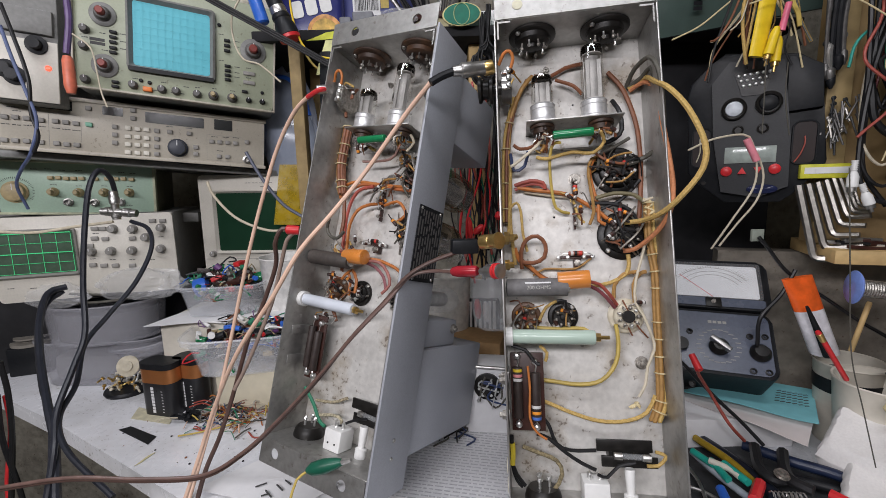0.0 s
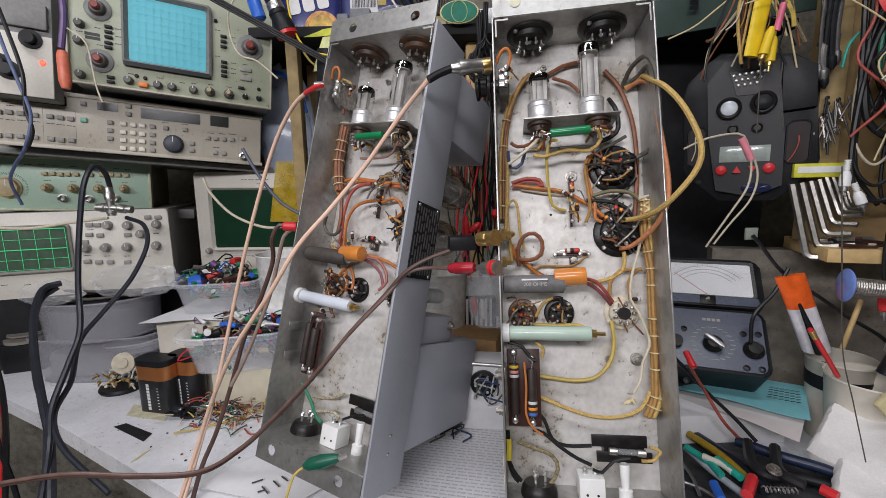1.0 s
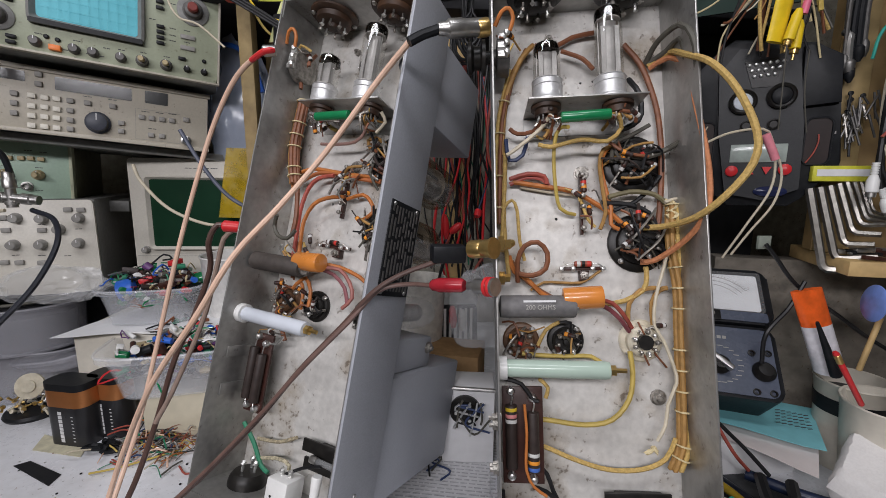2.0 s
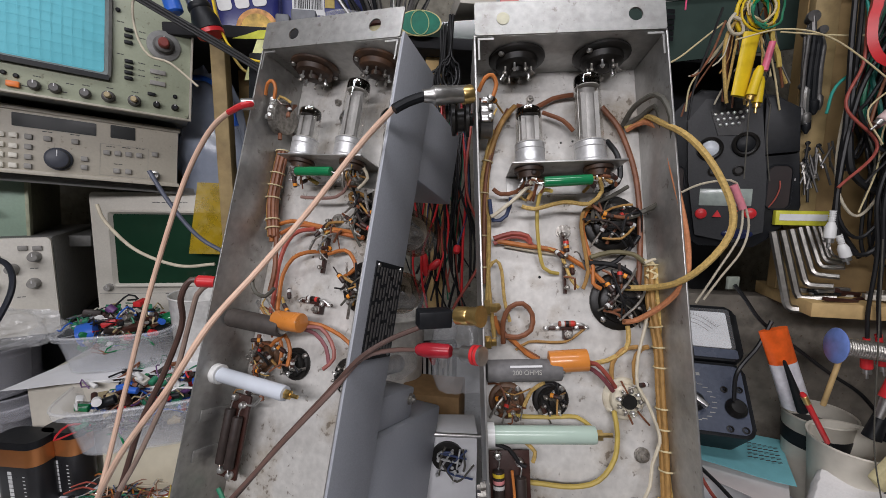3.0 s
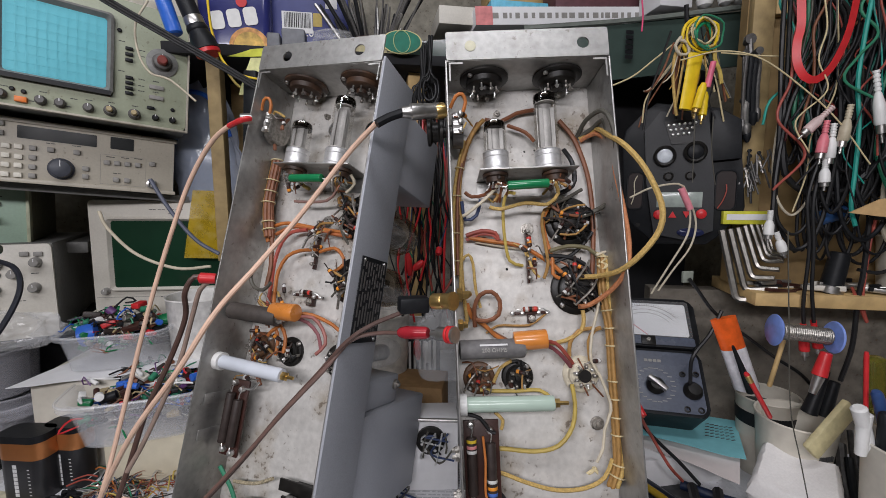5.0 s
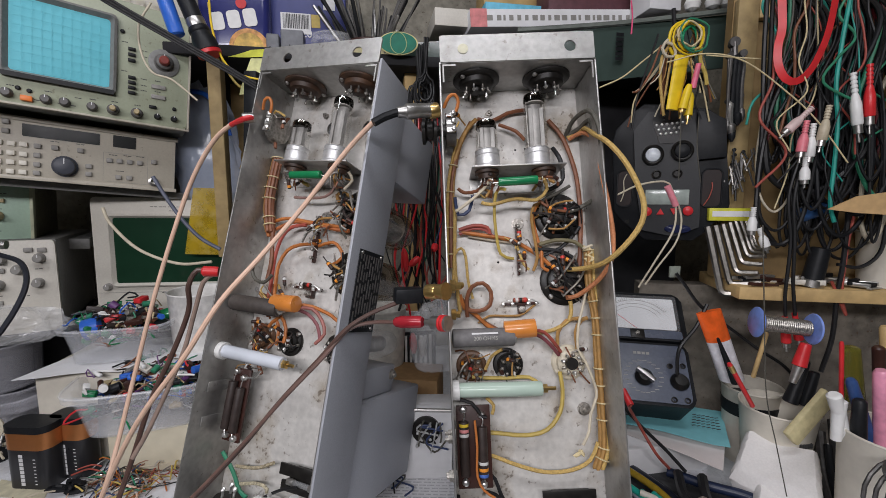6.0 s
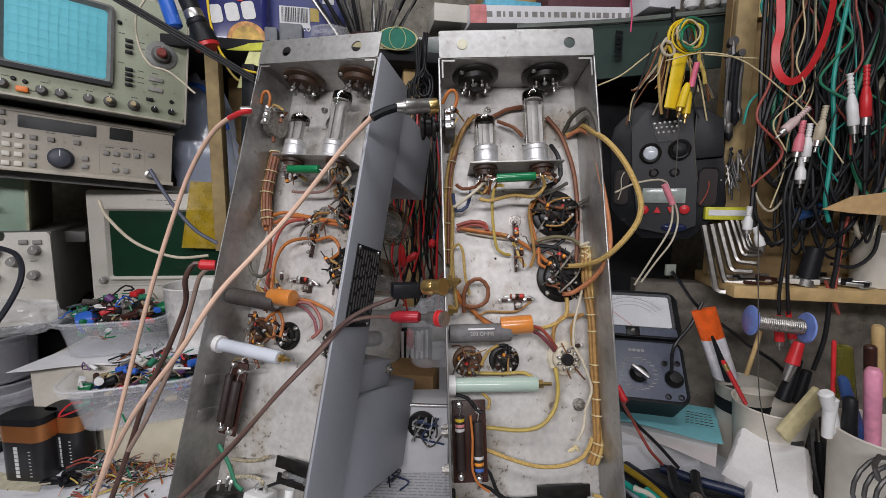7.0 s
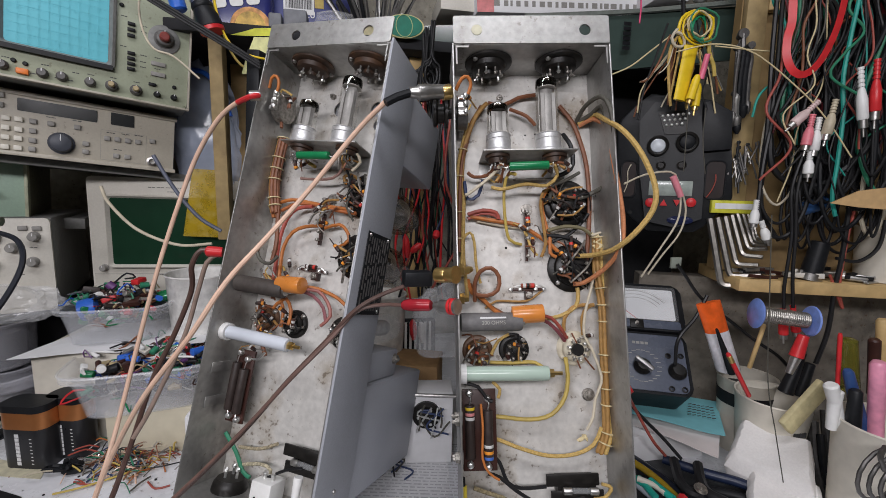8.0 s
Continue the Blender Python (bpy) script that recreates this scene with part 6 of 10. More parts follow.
for k in range(31):
    a = radians(38 + 104 * k / 30)
    tube(bm, [(MW / 2 + 0.05 * 1.08 * math.cos(a), -0.0074, 0.112 + 0.05 * math.sin(a)), (MW / 2 + (0.0535 if k % 5 else 0.0555) * 1.08 * math.cos(a), -0.0074, 0.112 + (0.0535 if k % 5 else 0.0555) * math.sin(a))], 0.0003, 4, 0, False)
part("dial_print", bm, M_BTN, hi)
bm = B()
tube(bm, [(MW / 2, -0.0078, 0.113), (MW / 2 - 0.042, -0.0078, 0.148)], 0.0004, 4, 0, False)
part("needle", bm, M_RED, hi)
bm = B()
prism(bm, rounded(0.008, 0.1105, MW - 0.008, MH - 0.006, 0.004), -0.0095, -0.009)
part("dial_glass", bm, mat("clear_glass", (0.8, 0.8, 0.8), 0.2, 0, 0, 10, 0, alpha=0.06, spec=0.2), hi).visible_shadow = False
bm = B()
prism(bm, rounded(0.006, 0.0985, MW - 0.006, 0.1115, 0.003), -0.0071, -0.0055)
part("head_plate", bm, M_SLATE, hi, "slate blue plate below the dial")
bm = B()
box(bm, (MW / 2 - 0.01, -0.0085, 0.097), (MW / 2 + 0.01, -0.0045, 0.1125), 0.0008)
part("zero_plate", bm, M_BLACK, hi)
nut(hi, (MW / 2, -0.0085, 0.105), r=0.0025)
bm = B()
prism(bm, rounded(0.005, 0.004, MW - 0.005, 0.09, 0.01), -0.0012, 0.0005)
part("face_plate", bm, M_SLATE, lo)
for x, _, z, in [(0.0721, 0, 0.0383), (0.1188, 0, 0.035)]:
    bm = B()
    lathe(bm, (x, -0.001, z), (0, -1, 0), [(0.012, 0), (0.0125, 0.004), (0.011, 0.007), (0.008, 0.012), (0, 0.0125)], 24)
    part("knob", bm, M_BLACK, lo)
bm = B()
x, _, z = (0.0721, 0, 0.0383)
box(bm, (-0.003, -0.006, -0.014), (0.003, 0.004, 0.014), 0.001)
bmesh.ops.transform(bm, matrix=Matrix.Translation((x, -0.0135, z)) @ pose(0, 0, 0, 0, -52, 0), verts=bm.verts)
part("range_pointer", bm, M_STEEL, lo)
bm = B()
x, _, z = (0.026, 0, 0.0365)
lathe(bm, (max(x, 0.018), -0.001, z), (0, -1, 0), [(0.009, 0), (0.009, 0.008), (0, 0.0085)], 20)
part("knob", bm, M_BLACK, lo)
for x, _, z in [(0.1092, 0, 0.0579), (0.1266, 0, 0.0593), (0.1087, 0, 0.0095), (0.1258, 0, 0.0098), (0.0374, 0, 0.0577), (0.0375, 0, -0.0184)]:
    bm = B()
    lathe(bm, (x, -0.001, z), (0, -1, 0), [(0.0042, 0), (0.0042, 0.0015), (0.0025, 0.0018), (0.0022, 0.0002), (0, 0.0002)], 14)
    part("jack", bm, M_BLACK, lo)
bm = B()
for k in range(22):
    a = 2 * math.pi * k / 22
    x0, z0 = 0.072 + 0.024 * math.cos(a), 0.04 + 0.024 * math.sin(a)
    box(bm, (x0 - 0.003, -0.0015, z0 - 0.0005), (x0 + 0.003, -0.0011, z0 + 0.0005))
for k in range(4):
    box(bm, (0.07 - 0.009 + k * 0.006, -0.0015, 0.0735), (0.0745 - 0.009 + k * 0.006, -0.0011, 0.0775))
part("face_print", bm, M_FAINT, lo)
# what it leans on
bm = B()
box(bm, (0.0, 0.073, -0.07), (0.12, 0.10, 0.09), 0.003)
solo("book_prop", bm, M_DARK, "dark box the multimeter leans against", "box", at(0.3018, 0.5602, 0.0977, -23.00, 42.00, 0.00))
# papers under it
def paper(name, pts, z, material, label, curl=0.004, category="paper"):
    bm = B()
    n = 8
    a, b, c, d = [Vector(p) for p in pts]
    g = [[None] * (n + 1) for _ in range(n + 1)]
    for i in range(n + 1):
        for j in range(n + 1):
            u, v = i / n, j / n
            p = a * (1 - u) * (1 - v) + b * u * (1 - v) + c * u * v + d * (1 - u) * v
            g[i][j] = bm.verts.new((p.x, p.y, z + curl * abs(noise.noise(Vector((p.x * 14, p.y * 14, z * 90))))))
    for i in range(n):
        for j in range(n):
            bm.faces.new((g[i][j], g[i + 1][j], g[i + 1][j + 1], g[i][j + 1]))
    r = bmesh.ops.extrude_face_region(bm, geom=bm.faces[:])
    bmesh.ops.translate(bm, vec=(0, 0, 0.0006), verts=[v for v in r["geom"] if isinstance(v, bmesh.types.BMVert)])
    return solo(name, bm, material, label, category)


M_CYAN = mat("cyan_card", (0.22, 0.55, 0.6), 0.6, 0, 0.05, 100, 0.05)
paper("cyan_card", [(0.3364, 0.5744, 0.055), (0.4592, 0.4809, 0.055), (0.5248, 0.5642, 0.055), (0.4668, 0.6068, 0.055)], 0.052, M_CYAN, "cyan printed card under the multimeter")
bm = B()
pts = [Vector(p) for p in [(0.4429, 0.5318, 0.056), (0.475, 0.5114, 0.056), (0.502, 0.5472, 0.056), (0.4729, 0.5651, 0.056)]]
for r in range(5):
    for k in range(6):
        p = pts[0].lerp(pts[3], (r + 0.3) / 5).lerp(pts[1].lerp(pts[2], (r + 0.3) / 5), (k + 0.1) / 6)
        box(bm, (p.x, p.y, 0.0572), (p.x + 0.006, p.y + 0.0016, 0.0575))
part("card_print", bm, M_MARK, bpy.data.objects["cyan_card"])
paper("note_paper", [(0.3302, 0.5771, 0.045), (0.4214, 0.452, 0.045), (0.4728, 0.5032, 0.045), (0.3557, 0.5928, 0.045)], 0.044, mat("pinkish_paper", (0.7, 0.64, 0.62), 0.8, 0, 0.04, 80, 0.1), "pale pinkish sheet of paper on the bench", 0.006)
bm = B()
box(bm, (0.27, 0.515, 0.0005), (0.46, 0.66, 0.043), 0.002)
solo("document_carton", bm, M_PAPER, "white flat carton under the multimeter", "carton", pose(0, 0, 0))

# cups
def cup(name, p, r0, r1, h, material, label, band=None):
    c = thing(name, label, "cup", Matrix.Translation(p), "cups on the bench")
    bm = B()
    lathe(bm, (0, 0, 0), (0, 0, 1), [(0, 0), (r0, 0.0005), (r0 + (r1 - r0) * 0.5, h * 0.5), (r1, h - 0.004), (r1 + 0.0016, h - 0.002), (r1 + 0.0012, h), (r1 - 0.0012, h - 0.001), (r0 - 0.0012, 0.003), (0, 0.003)], 36)
    part("body", bm, material, c)
    if band:
        bm = B()
        z0, z1 = band
        f = lambda z: r0 + (r1 - r0) * z / h + 0.0006
        lathe(bm, (0, 0, 0), (0, 0, 1), [(f(z0), z0), (f(z0) + 0.0003, z0), (f(z1) + 0.0003, z1), (f(z1), z1)], 36)
        part("tape_band", bm, M_BLACKP, c)
    return c


CA = (0.5373, 0.53, 0.0589)
CB = (0.5155, 0.47, 0.0498)
CC = (0.5225, 0.349, 0.1197)
ca = cup("pen_cup", (CA[0], CA[1], 0.0), 0.03, 0.038, CA[2] + 0.055, mat("milky_cup", (0.6, 0.56, 0.48), 0.35, 0, 0.06, 80, 0.05), "milky plastic cup with a black tape band", (CA[2] + 0.015, CA[2] + 0.034))
cb = cup("pen_cup", (CB[0], CB[1], 0.0), 0.033, 0.043, CB[2] + 0.066, M_CREAM, "cream paper cup holding pliers and probes")
for k in range(5):
    bm = B()
    box(bm, (-0.009 + k * 0.0036, -0.0415, CB[2] + 0.028), (-0.0062 + k * 0.0036, -0.0385, CB[2] + 0.034))
    part("printed_bar", bm, M_MARK, cb)
cc = cup("pen_cup", (CC[0], CC[1], 0.0), 0.038, 0.046, CC[2] + 0.025, M_CREAM, "cream plastic cup full of pens and cutters")


def stick(name, a, b, r, material, label, category, r2=None, cap=None, seg=12):
    bm = B()
    a, b = Vector(a), Vector(b)
    n = (b - a).length
    r2 = r if r2 is None else r2
    lathe(bm, a, b - a, [(r * 0.7, 0), (r, n * 0.02), (r + (r2 - r) * 0.6, n * 0.6), (r2, n * 0.97), (r2 * 0.7, n)], seg)
    ob = solo(name, bm, material, label, category)
    if cap:
        bm = B()
        lathe(bm, a.lerp(b, cap[0]), b - a, [(r2 * 1.02, 0), (r2 * 1.1, n * 0.01), (r2 * 1.1, n * (cap[1] - cap[0])), (r2 * 0.6, n * (cap[1] - cap[0]) + 0.001)], seg)
        part("cap", bm, cap[2], ob)
    return ob


# glue tube in the first cup
gt = thing("glue_tube", "white glue tube with an orange base, standing cap down", "tube")
a, b = [(0.4994, 0.528, 0.1269), (0.4527, 0.528, 0.2296)]
bm = B()
d = (Vector(b) - Vector(a))
n = d.length
d, u, w = basis(d)
for (m0, m1, mm, nm) in ((0.0, 0.58, mat("white_tube", (0.75, 0.74, 0.78), 0.3), "body"), (0.58, 1.0, mat("orange_tube", (0.85, 0.13, 0.02), 0.35), "base")):
    bm = B()
    rings = []
    for k in range(5):
        t = m0 + (m1 - m0) * k / 4
        c = Vector(a) + d * n * t
        wx, wy = 0.0165 + 0.003 * t, 0.0145 - 0.0105 * t
        rings.append([bm.verts.new(c + Vector((1, 0, 0.15)) * wx * math.cos(q) + Vector((0, 1, 0)) * wy * math.sin(q)) for q in (2 * math.pi * j / 20 for j in range(20))])
    for A, C in zip(rings, rings[1:]):
        for j in range(20):
            bm.faces.new((A[j], A[(j + 1) % 20], C[(j + 1) % 20], C[j]))
    bm.faces.new(rings[0])
    bm.faces.new(rings[-1])
    part(nm, bm, mm, gt)
sk = [(0.516, 0.51, 0.1352), (0.5321, 0.51, 0.2001), (0.489, 0.51, 0.129), (0.4535, 0.51, 0.1965)]
stick("wood_stick", sk[0], sk[1], 0.003, M_WOOD, "pale wooden stick standing in the cup", "stick")
stick("black_probe", sk[2], sk[3], 0.006, M_BLACKP, "black probe standing in the cup", "probe", 0.002)
sk = [(0.4654, 0.46, 0.1219), (0.4244, 0.46, 0.1826), (0.478, 0.46, 0.1223), (0.4362, 0.46, 0.1618), (0.5211, 0.46, 0.1223), (0.5403, 0.46, 0.1783), (0.5439, 0.46, 0.1164), (0.5556, 0.46, 0.1619), (0.527, 0.46, 0.1101), (0.5588, 0.46, 0.1385)]
stick("red_probe", sk[0], sk[1], 0.0028, M_RED, "red test probe standing in the cup", "probe", 0.003, (0.8, 0.95, M_BRASS))
stick("black_tweezers", sk[4], sk[5], 0.009, M_BLACKP, "black handled pliers standing in the cup", "pliers", 0.005)
stick("black_cutter", sk[6], sk[7], 0.008, M_BLACKP, "black cutter handle standing in the cup", "pliers", 0.006)
# alligator clip with a red sleeve
al = [(0.4973, 0.44, 0.1602), (0.5046, 0.44, 0.1814), (0.5118, 0.44, 0.2098)]
stick("red_clip", al[1], al[2], 0.008, M_RED, "red sleeve of a crocodile clip", "crocodile clip", 0.006)
stick("crocodile_clip", al[0], al[1], 0.004, M_STEEL, "steel crocodile clip hanging over the cup", "crocodile clip", 0.006)
# brush with a cream block
bb = [(0.4773, 0.42, 0.1001), (0.5274, 0.42, 0.1527)]
bm = B()
d = Vector(bb[1]) - Vector(bb[0])
box(bm, (0, -0.004, -0.012), (d.length, 0.004, 0.012), 0.0025)
solo("sanding_block", bm, mat("cream_foam", (0.6, 0.53, 0.3), 0.7, 0, 0.15, 120, 0.4), "long cream foam sanding stick", "sanding stick", Matrix.Translation(bb[0]) @ d.to_track_quat("X", "Z").to_matrix().to_4x4())
# pens in the last cup
for (a, b, r, m, lb, r2) in (
    (*[(0.5279, 0.36, 0.083), (0.5089, 0.36, 0.2092)], 0.0075, mat("pink_plastic", (0.75, 0.3, 0.42), 0.35), "pink barrel marker standing in the cup", 0.0075),
    (*[(0.4918, 0.36, 0.1072), (0.4849, 0.36, 0.1792)], 0.008, M_BLACKP, "black plier handle standing in the cup", 0.006),
    (*[(0.5249, 0.37, 0.1109), (0.4842, 0.37, 0.1969)], 0.008, mat("navy_handle", (0.03, 0.07, 0.2), 0.4), "navy plier handle standing in the cup", 0.005),
    (*[(0.4956, 0.38, 0.1212), (0.4809, 0.38, 0.2346)], 0.0022, M_RED, "thin red stick standing behind the cup", 0.0022),
    (*[(0.5191, 0.39, 0.1619), (0.507, 0.39, 0.2233)], 0.011, mat("amber_bottle", (0.3, 0.28, 0.05), 0.1, 0, 0.05, 60, 0, trans=0.7), "small amber bottle of flux", 0.009),
    (*[(0.4744, 0.37, 0.1292), (0.4733, 0.37, 0.1751)], 0.005, M_WHITE, "white plastic lever handle", 0.007),
    (*[(0.4914, 0.37, 0.1209), (0.4645, 0.37, 0.1822)], 0.005, M_WHITE, "white plastic lever handle", 0.007),
    (*[(0.586, 0.4, 0.1521), (0.5686, 0.4, 0.2407)], 0.006, M_WOOD, "pale wooden brush handle", 0.006),
    (*[(0.5744, 0.4, 0.1457), (0.5619, 0.4, 0.217)], 0.006, M_BROWN, "dark brown handle standing in the cup", 0.006),
):
    stick("pen", a, b, r, m, lb, "pen", r2)
# dark hand tools crowded on the bench behind the last cup
for k in range(9):
    bm = B()
    x, y = 0.525 + 0.012 * k, 0.405 + 0.02 * (k % 3)
    tube(bm, [(x - 0.02, y - 0.045, 0.008 + 0.003 * (k % 2)), (x, y - 0.015, 0.02), (x + 0.015, y + 0.01, 0.045), (x + 0.03, y + 0.03, 0.075 + 0.006 * (k % 4))], 0.0065 if k % 2 else 0.0045, 9)
    solo("plier_handle", bm, (M_BLACKP, M_DKSTEEL, M_BLACKP, M_BKWIRE)[k % 4], "dark plier handle leaning among the cups", "pliers", None, "dark tools by the cups")
# spring holder
sp = B()
c = Vector((0.4535, 0.298, 0.123))
tube(sp, [c + Vector(((0.012 + 0.0003 * k) * math.cos(t), -0.01 + 0.0004 * k, (0.012 + 0.0003 * k) * math.sin(t))) for k, t in ((k, k * 0.42) for k in range(62))], 0.0019, 7, 0, False)
tube(sp, [c + Vector((-0.02, -0.002, 0.015)), c + Vector((-0.026, -0.004, 0.022)), c + Vector((-0.024, 0.0, 0.028)), c + Vector((0.0, 0.012, 0.026))], 0.0022, 7)
solo("iron_stand_coil", sp, M_DKSTEEL, "steel spring coil of a soldering iron stand", "spring")

# folded tissue pad
M_TISSUE = mat("white_tissue", (0.75, 0.73, 0.71), 0.9, 0, 0.04, 400, 0.4)
tissue = thing("tissue_pad", "thick folded pad of white tissue leaning on the cups", "tissue")
for k, (q, th) in enumerate((([(0.4726, 0.4754, 0.085), (0.522, 0.4175, 0.085), (0.4685, 0.3661, 0.052), (0.429, 0.4505, 0.052)], 0.034), ([(0.4545, 0.44, 0.05), (0.499, 0.385, 0.05), (0.448, 0.336, 0.028), (0.4105, 0.398, 0.028)], 0.027))):
    q = [Vector(v) for v in q]
    n = 22
    bm = B()
    top, low = [], []
    for a in range(n + 1):
        ra, rb = [], []
        for b in range(n + 1):
            u, v = a / n, b / n
            p = q[0].lerp(q[1], u).lerp(q[3].lerp(q[2], u), v)
            e = min(u, 1 - u, v, 1 - v)
            drop = 0.5 * th * max(0, 1 - e / 0.09) ** 2
            p.z += 0.0018 * noise.noise(Vector((p.x * 26, p.y * 26, k * 3))) + 0.0005 * noise.noise(Vector((p.x * 110, p.y * 110, k))) + 0.0015 * math.sin(7 * u + 3 * v)
            side = 0.001 * noise.noise(Vector((u * 9, v * 9, 7 + k)))
            ra.append(bm.verts.new((p.x + side, p.y - side, p.z - drop)))
            rb.append(bm.verts.new((p.x + side, p.y - side, max(0.001 + 0.0004 * k, p.z - th + drop))))
        top.append(ra)
        low.append(rb)
    for a in range(n):
        for b in range(n):
            bm.faces.new((top[a][b], top[a + 1][b], top[a + 1][b + 1], top[a][b + 1]))
            bm.faces.new((low[a][b], low[a][b + 1], low[a + 1][b + 1], low[a + 1][b]))
        for r0, r1 in ((0, 0), (n, n)):
            bm.faces.new((top[a][r0], top[a + 1][r0], low[a + 1][r0], low[a][r0]))
            bm.faces.new((top[r0][a], top[r0][a + 1], low[r0][a + 1], low[r0][a]))
    part("tissue_fold", bm, M_TISSUE, tissue)

# solder spool
sp = thing("solder_spool", "spool of solder wire with blue flanges", "spool")
a, b = [Vector(p) for p in [(0.467, 0.465, 0.2316), (0.5233, 0.445, 0.2261)]]
d = (b - a)
for p, s in ((a, -1), (b, 1)):
    bm = B()
    lathe(bm, p, d * s, [(0.005, 0), (0.018, 0.0005), (0.0192, 0.002), (0.018, 0.003), (0.005, 0.0035)], 32)
    part("flange", bm, mat("pale_blue_plastic", (0.2, 0.3, 0.7), 0.35), sp)
bm = B()
n = d.length
lathe(bm, a, d, [(0.0095 + (0.0005 if k % 2 else 0), 0.003 + (n - 0.006) * k / 46) for k in range(47)], 22)
part("solder_winding", bm, M_LUG, sp)
# hex keys in their holder
M_KEY = mat("worn_hex_key_steel", (0.3, 0.285, 0.26), 0.36, 0.9, 0.2, 150, 0.2)
hk = B()
a, b = [Vector(p) for p in [(-0.0302, -0.03, 0.3475), (0.0284, -0.03, 0.3642)]]
box(hk, (a.x, a.y - 0.004, b.z - 0.010), (b.x, a.y + 0.004, b.z + 0.008), 0.001)
hd = thing("hex_key_set", "set of steel hex keys hanging from a yellow holder", "hex keys", at(0.505, 0.575, 0, -20.00, 0.00, 0.00))
part("holder", hk, mat("yellow_green_holder", (0.6, 0.58, 0.05), 0.45), hd)
for k in range(9):
    bm = B()
    x = a.x + 0.004 + k * (b.x - a.x - 0.008) / 9
    box(bm, (x, a.y - 0.0045, b.z - 0.004), (x + 0.006, a.y - 0.0041, b.z + 0.004))
    part("size_mark", bm, M_PRINT, hd)
for k, (p, q, e) in enumerate(zip([(-0.0293, -0.03, 0.3459), (-0.0191, -0.03, 0.3476), (-0.0096, -0.03, 0.3494), (-0.001, -0.03, 0.3519), (0.006, -0.03, 0.3544), (0.0124, -0.03, 0.3561), (0.0181, -0.03, 0.3578), (0.0223, -0.03, 0.3594)], [(-0.0086, -0.04, 0.2505), (0.0013, -0.04, 0.2641), (0.008, -0.04, 0.2815), (0.0141, -0.04, 0.2954), (0.0206, -0.04, 0.3044), (0.025, -0.04, 0.3109), (0.0283, -0.04, 0.315), (0.0308, -0.04, 0.319)], [(0.0294, -0.055, 0.2548), (0.033, -0.055, 0.27), (0.0283, -0.055, 0.284), (0.0329, -0.055, 0.296), (0.0367, -0.055, 0.3078), (0.0357, -0.055, 0.3116), (0.034, -0.055, 0.3154), (0.0337, -0.055, 0.3185)])):
    bm = B()
    p, q, e = Vector(p), Vector(q), Vector(e)
    c = [q + (p - q).normalized() * 0.008, q + (p - q).normalized() * 0.003 + (e - q).normalized() * 0.001, q + (e - q).normalized() * 0.004 + (p - q).normalized() * 0.0005, q + (e - q).normalized() * 0.009]
    tube(bm, [p] + c + [e], 0.0046 - 0.0004 * k, 6, 0, False)
    part("hex_key", bm, M_KEY, hd)
# wrenches and drill bits hung on the batten
for pts, r in (([(-0.0111, -0.025, 0.5984), (-0.0045, -0.025, 0.5425), (-0.0012, -0.025, 0.5008)], 0.0035), ([(-0.0145, -0.02, 0.5818), (-0.012, -0.02, 0.5212)], 0.002), ([(0.0029, -0.02, 0.5846), (0.0039, -0.02, 0.5283)], 0.0025), ([(-0.0122, -0.02, 0.5965), (-0.0067, -0.02, 0.5363)], 0.0022)):
    bm = B()
    tube(bm, pts, r, 8, 0, False)
    lathe(bm, pts[-1], (0, -1, 0), [(r * 1.7, -0.002), (r * 1.9, 0), (r * 1.7, 0.002), (r * 0.8, 0.002)], 14)
    lathe(bm, pts[0], (0, -1, 0), [(r * 1.9, -0.003), (r * 2.1, 0), (r * 1.9, 0.003), (r * 0.8, 0.003)], 14)
    solo("wrench", bm, M_DKSTEEL, "small steel wrench hanging on the batten", "wrench", at(0.505, 0.575, 0, -20.00, 0.00, 0.00), "wrenches on the batten")
random.seed(11)
cx = (0.0081, -0.02, 0.4316)
for k in range(16):
    bm = B()
    x, z = cx[0] + random.uniform(-0.012, 0.014), cx[2] + random.uniform(-0.02, 0.024)
    tube(bm, [(x, -0.02 - 0.001 * k, z), (x + random.uniform(-0.01, 0.012), -0.021 - 0.001 * k, z - random.uniform(0.02, 0.035))], 0.0012, 6, 0, False)
    solo("needle_file", bm, M_DKSTEEL, "small dark steel file in the bunch", "file", at(0.505, 0.575, 0, -20.00, 0.00, 0.00), "files in the bunch")
# cables hung on the board
random.seed(4)
CAB = [M_BKWIRE] * 12 + [M_GNWIRE, M_GYWIRE, M_BLACKP, M_GNWIRE, M_WHWIRE]
for k in range(44):
    x0 = 0.05 + 0.14 * random.random()
    x1 = x0 + random.uniform(-0.03, 0.03)
    y = -0.02 - 0.05 * random.random()
    z1 = random.uniform(0.3, 0.44)
    bm = B()
    w = random.uniform(0.006, 0.03)
    tube(bm, [(x0, -0.015, 0.66), (x0 + random.uniform(-0.01, 0.01), y, 0.6), ((x0 + x1) / 2 - w, y, 0.5), (x1 - w, y - 0.008, z1 + 0.04), (x1, y - 0.01, z1), (x1 + w, y - 0.008, z1 + 0.04), ((x0 + x1) / 2 + w, y - 0.002, 0.5), (x0 + 0.012, -0.018, 0.65)], random.choice((0.0016, 0.002, 0.0026)), 7)
    solo("hanging_cable", bm, random.choice(CAB), "looped cable hanging on the tool board", "cable", at(0.505, 0.575, 0, -20.00, 0.00, 0.00), "cables on the board")
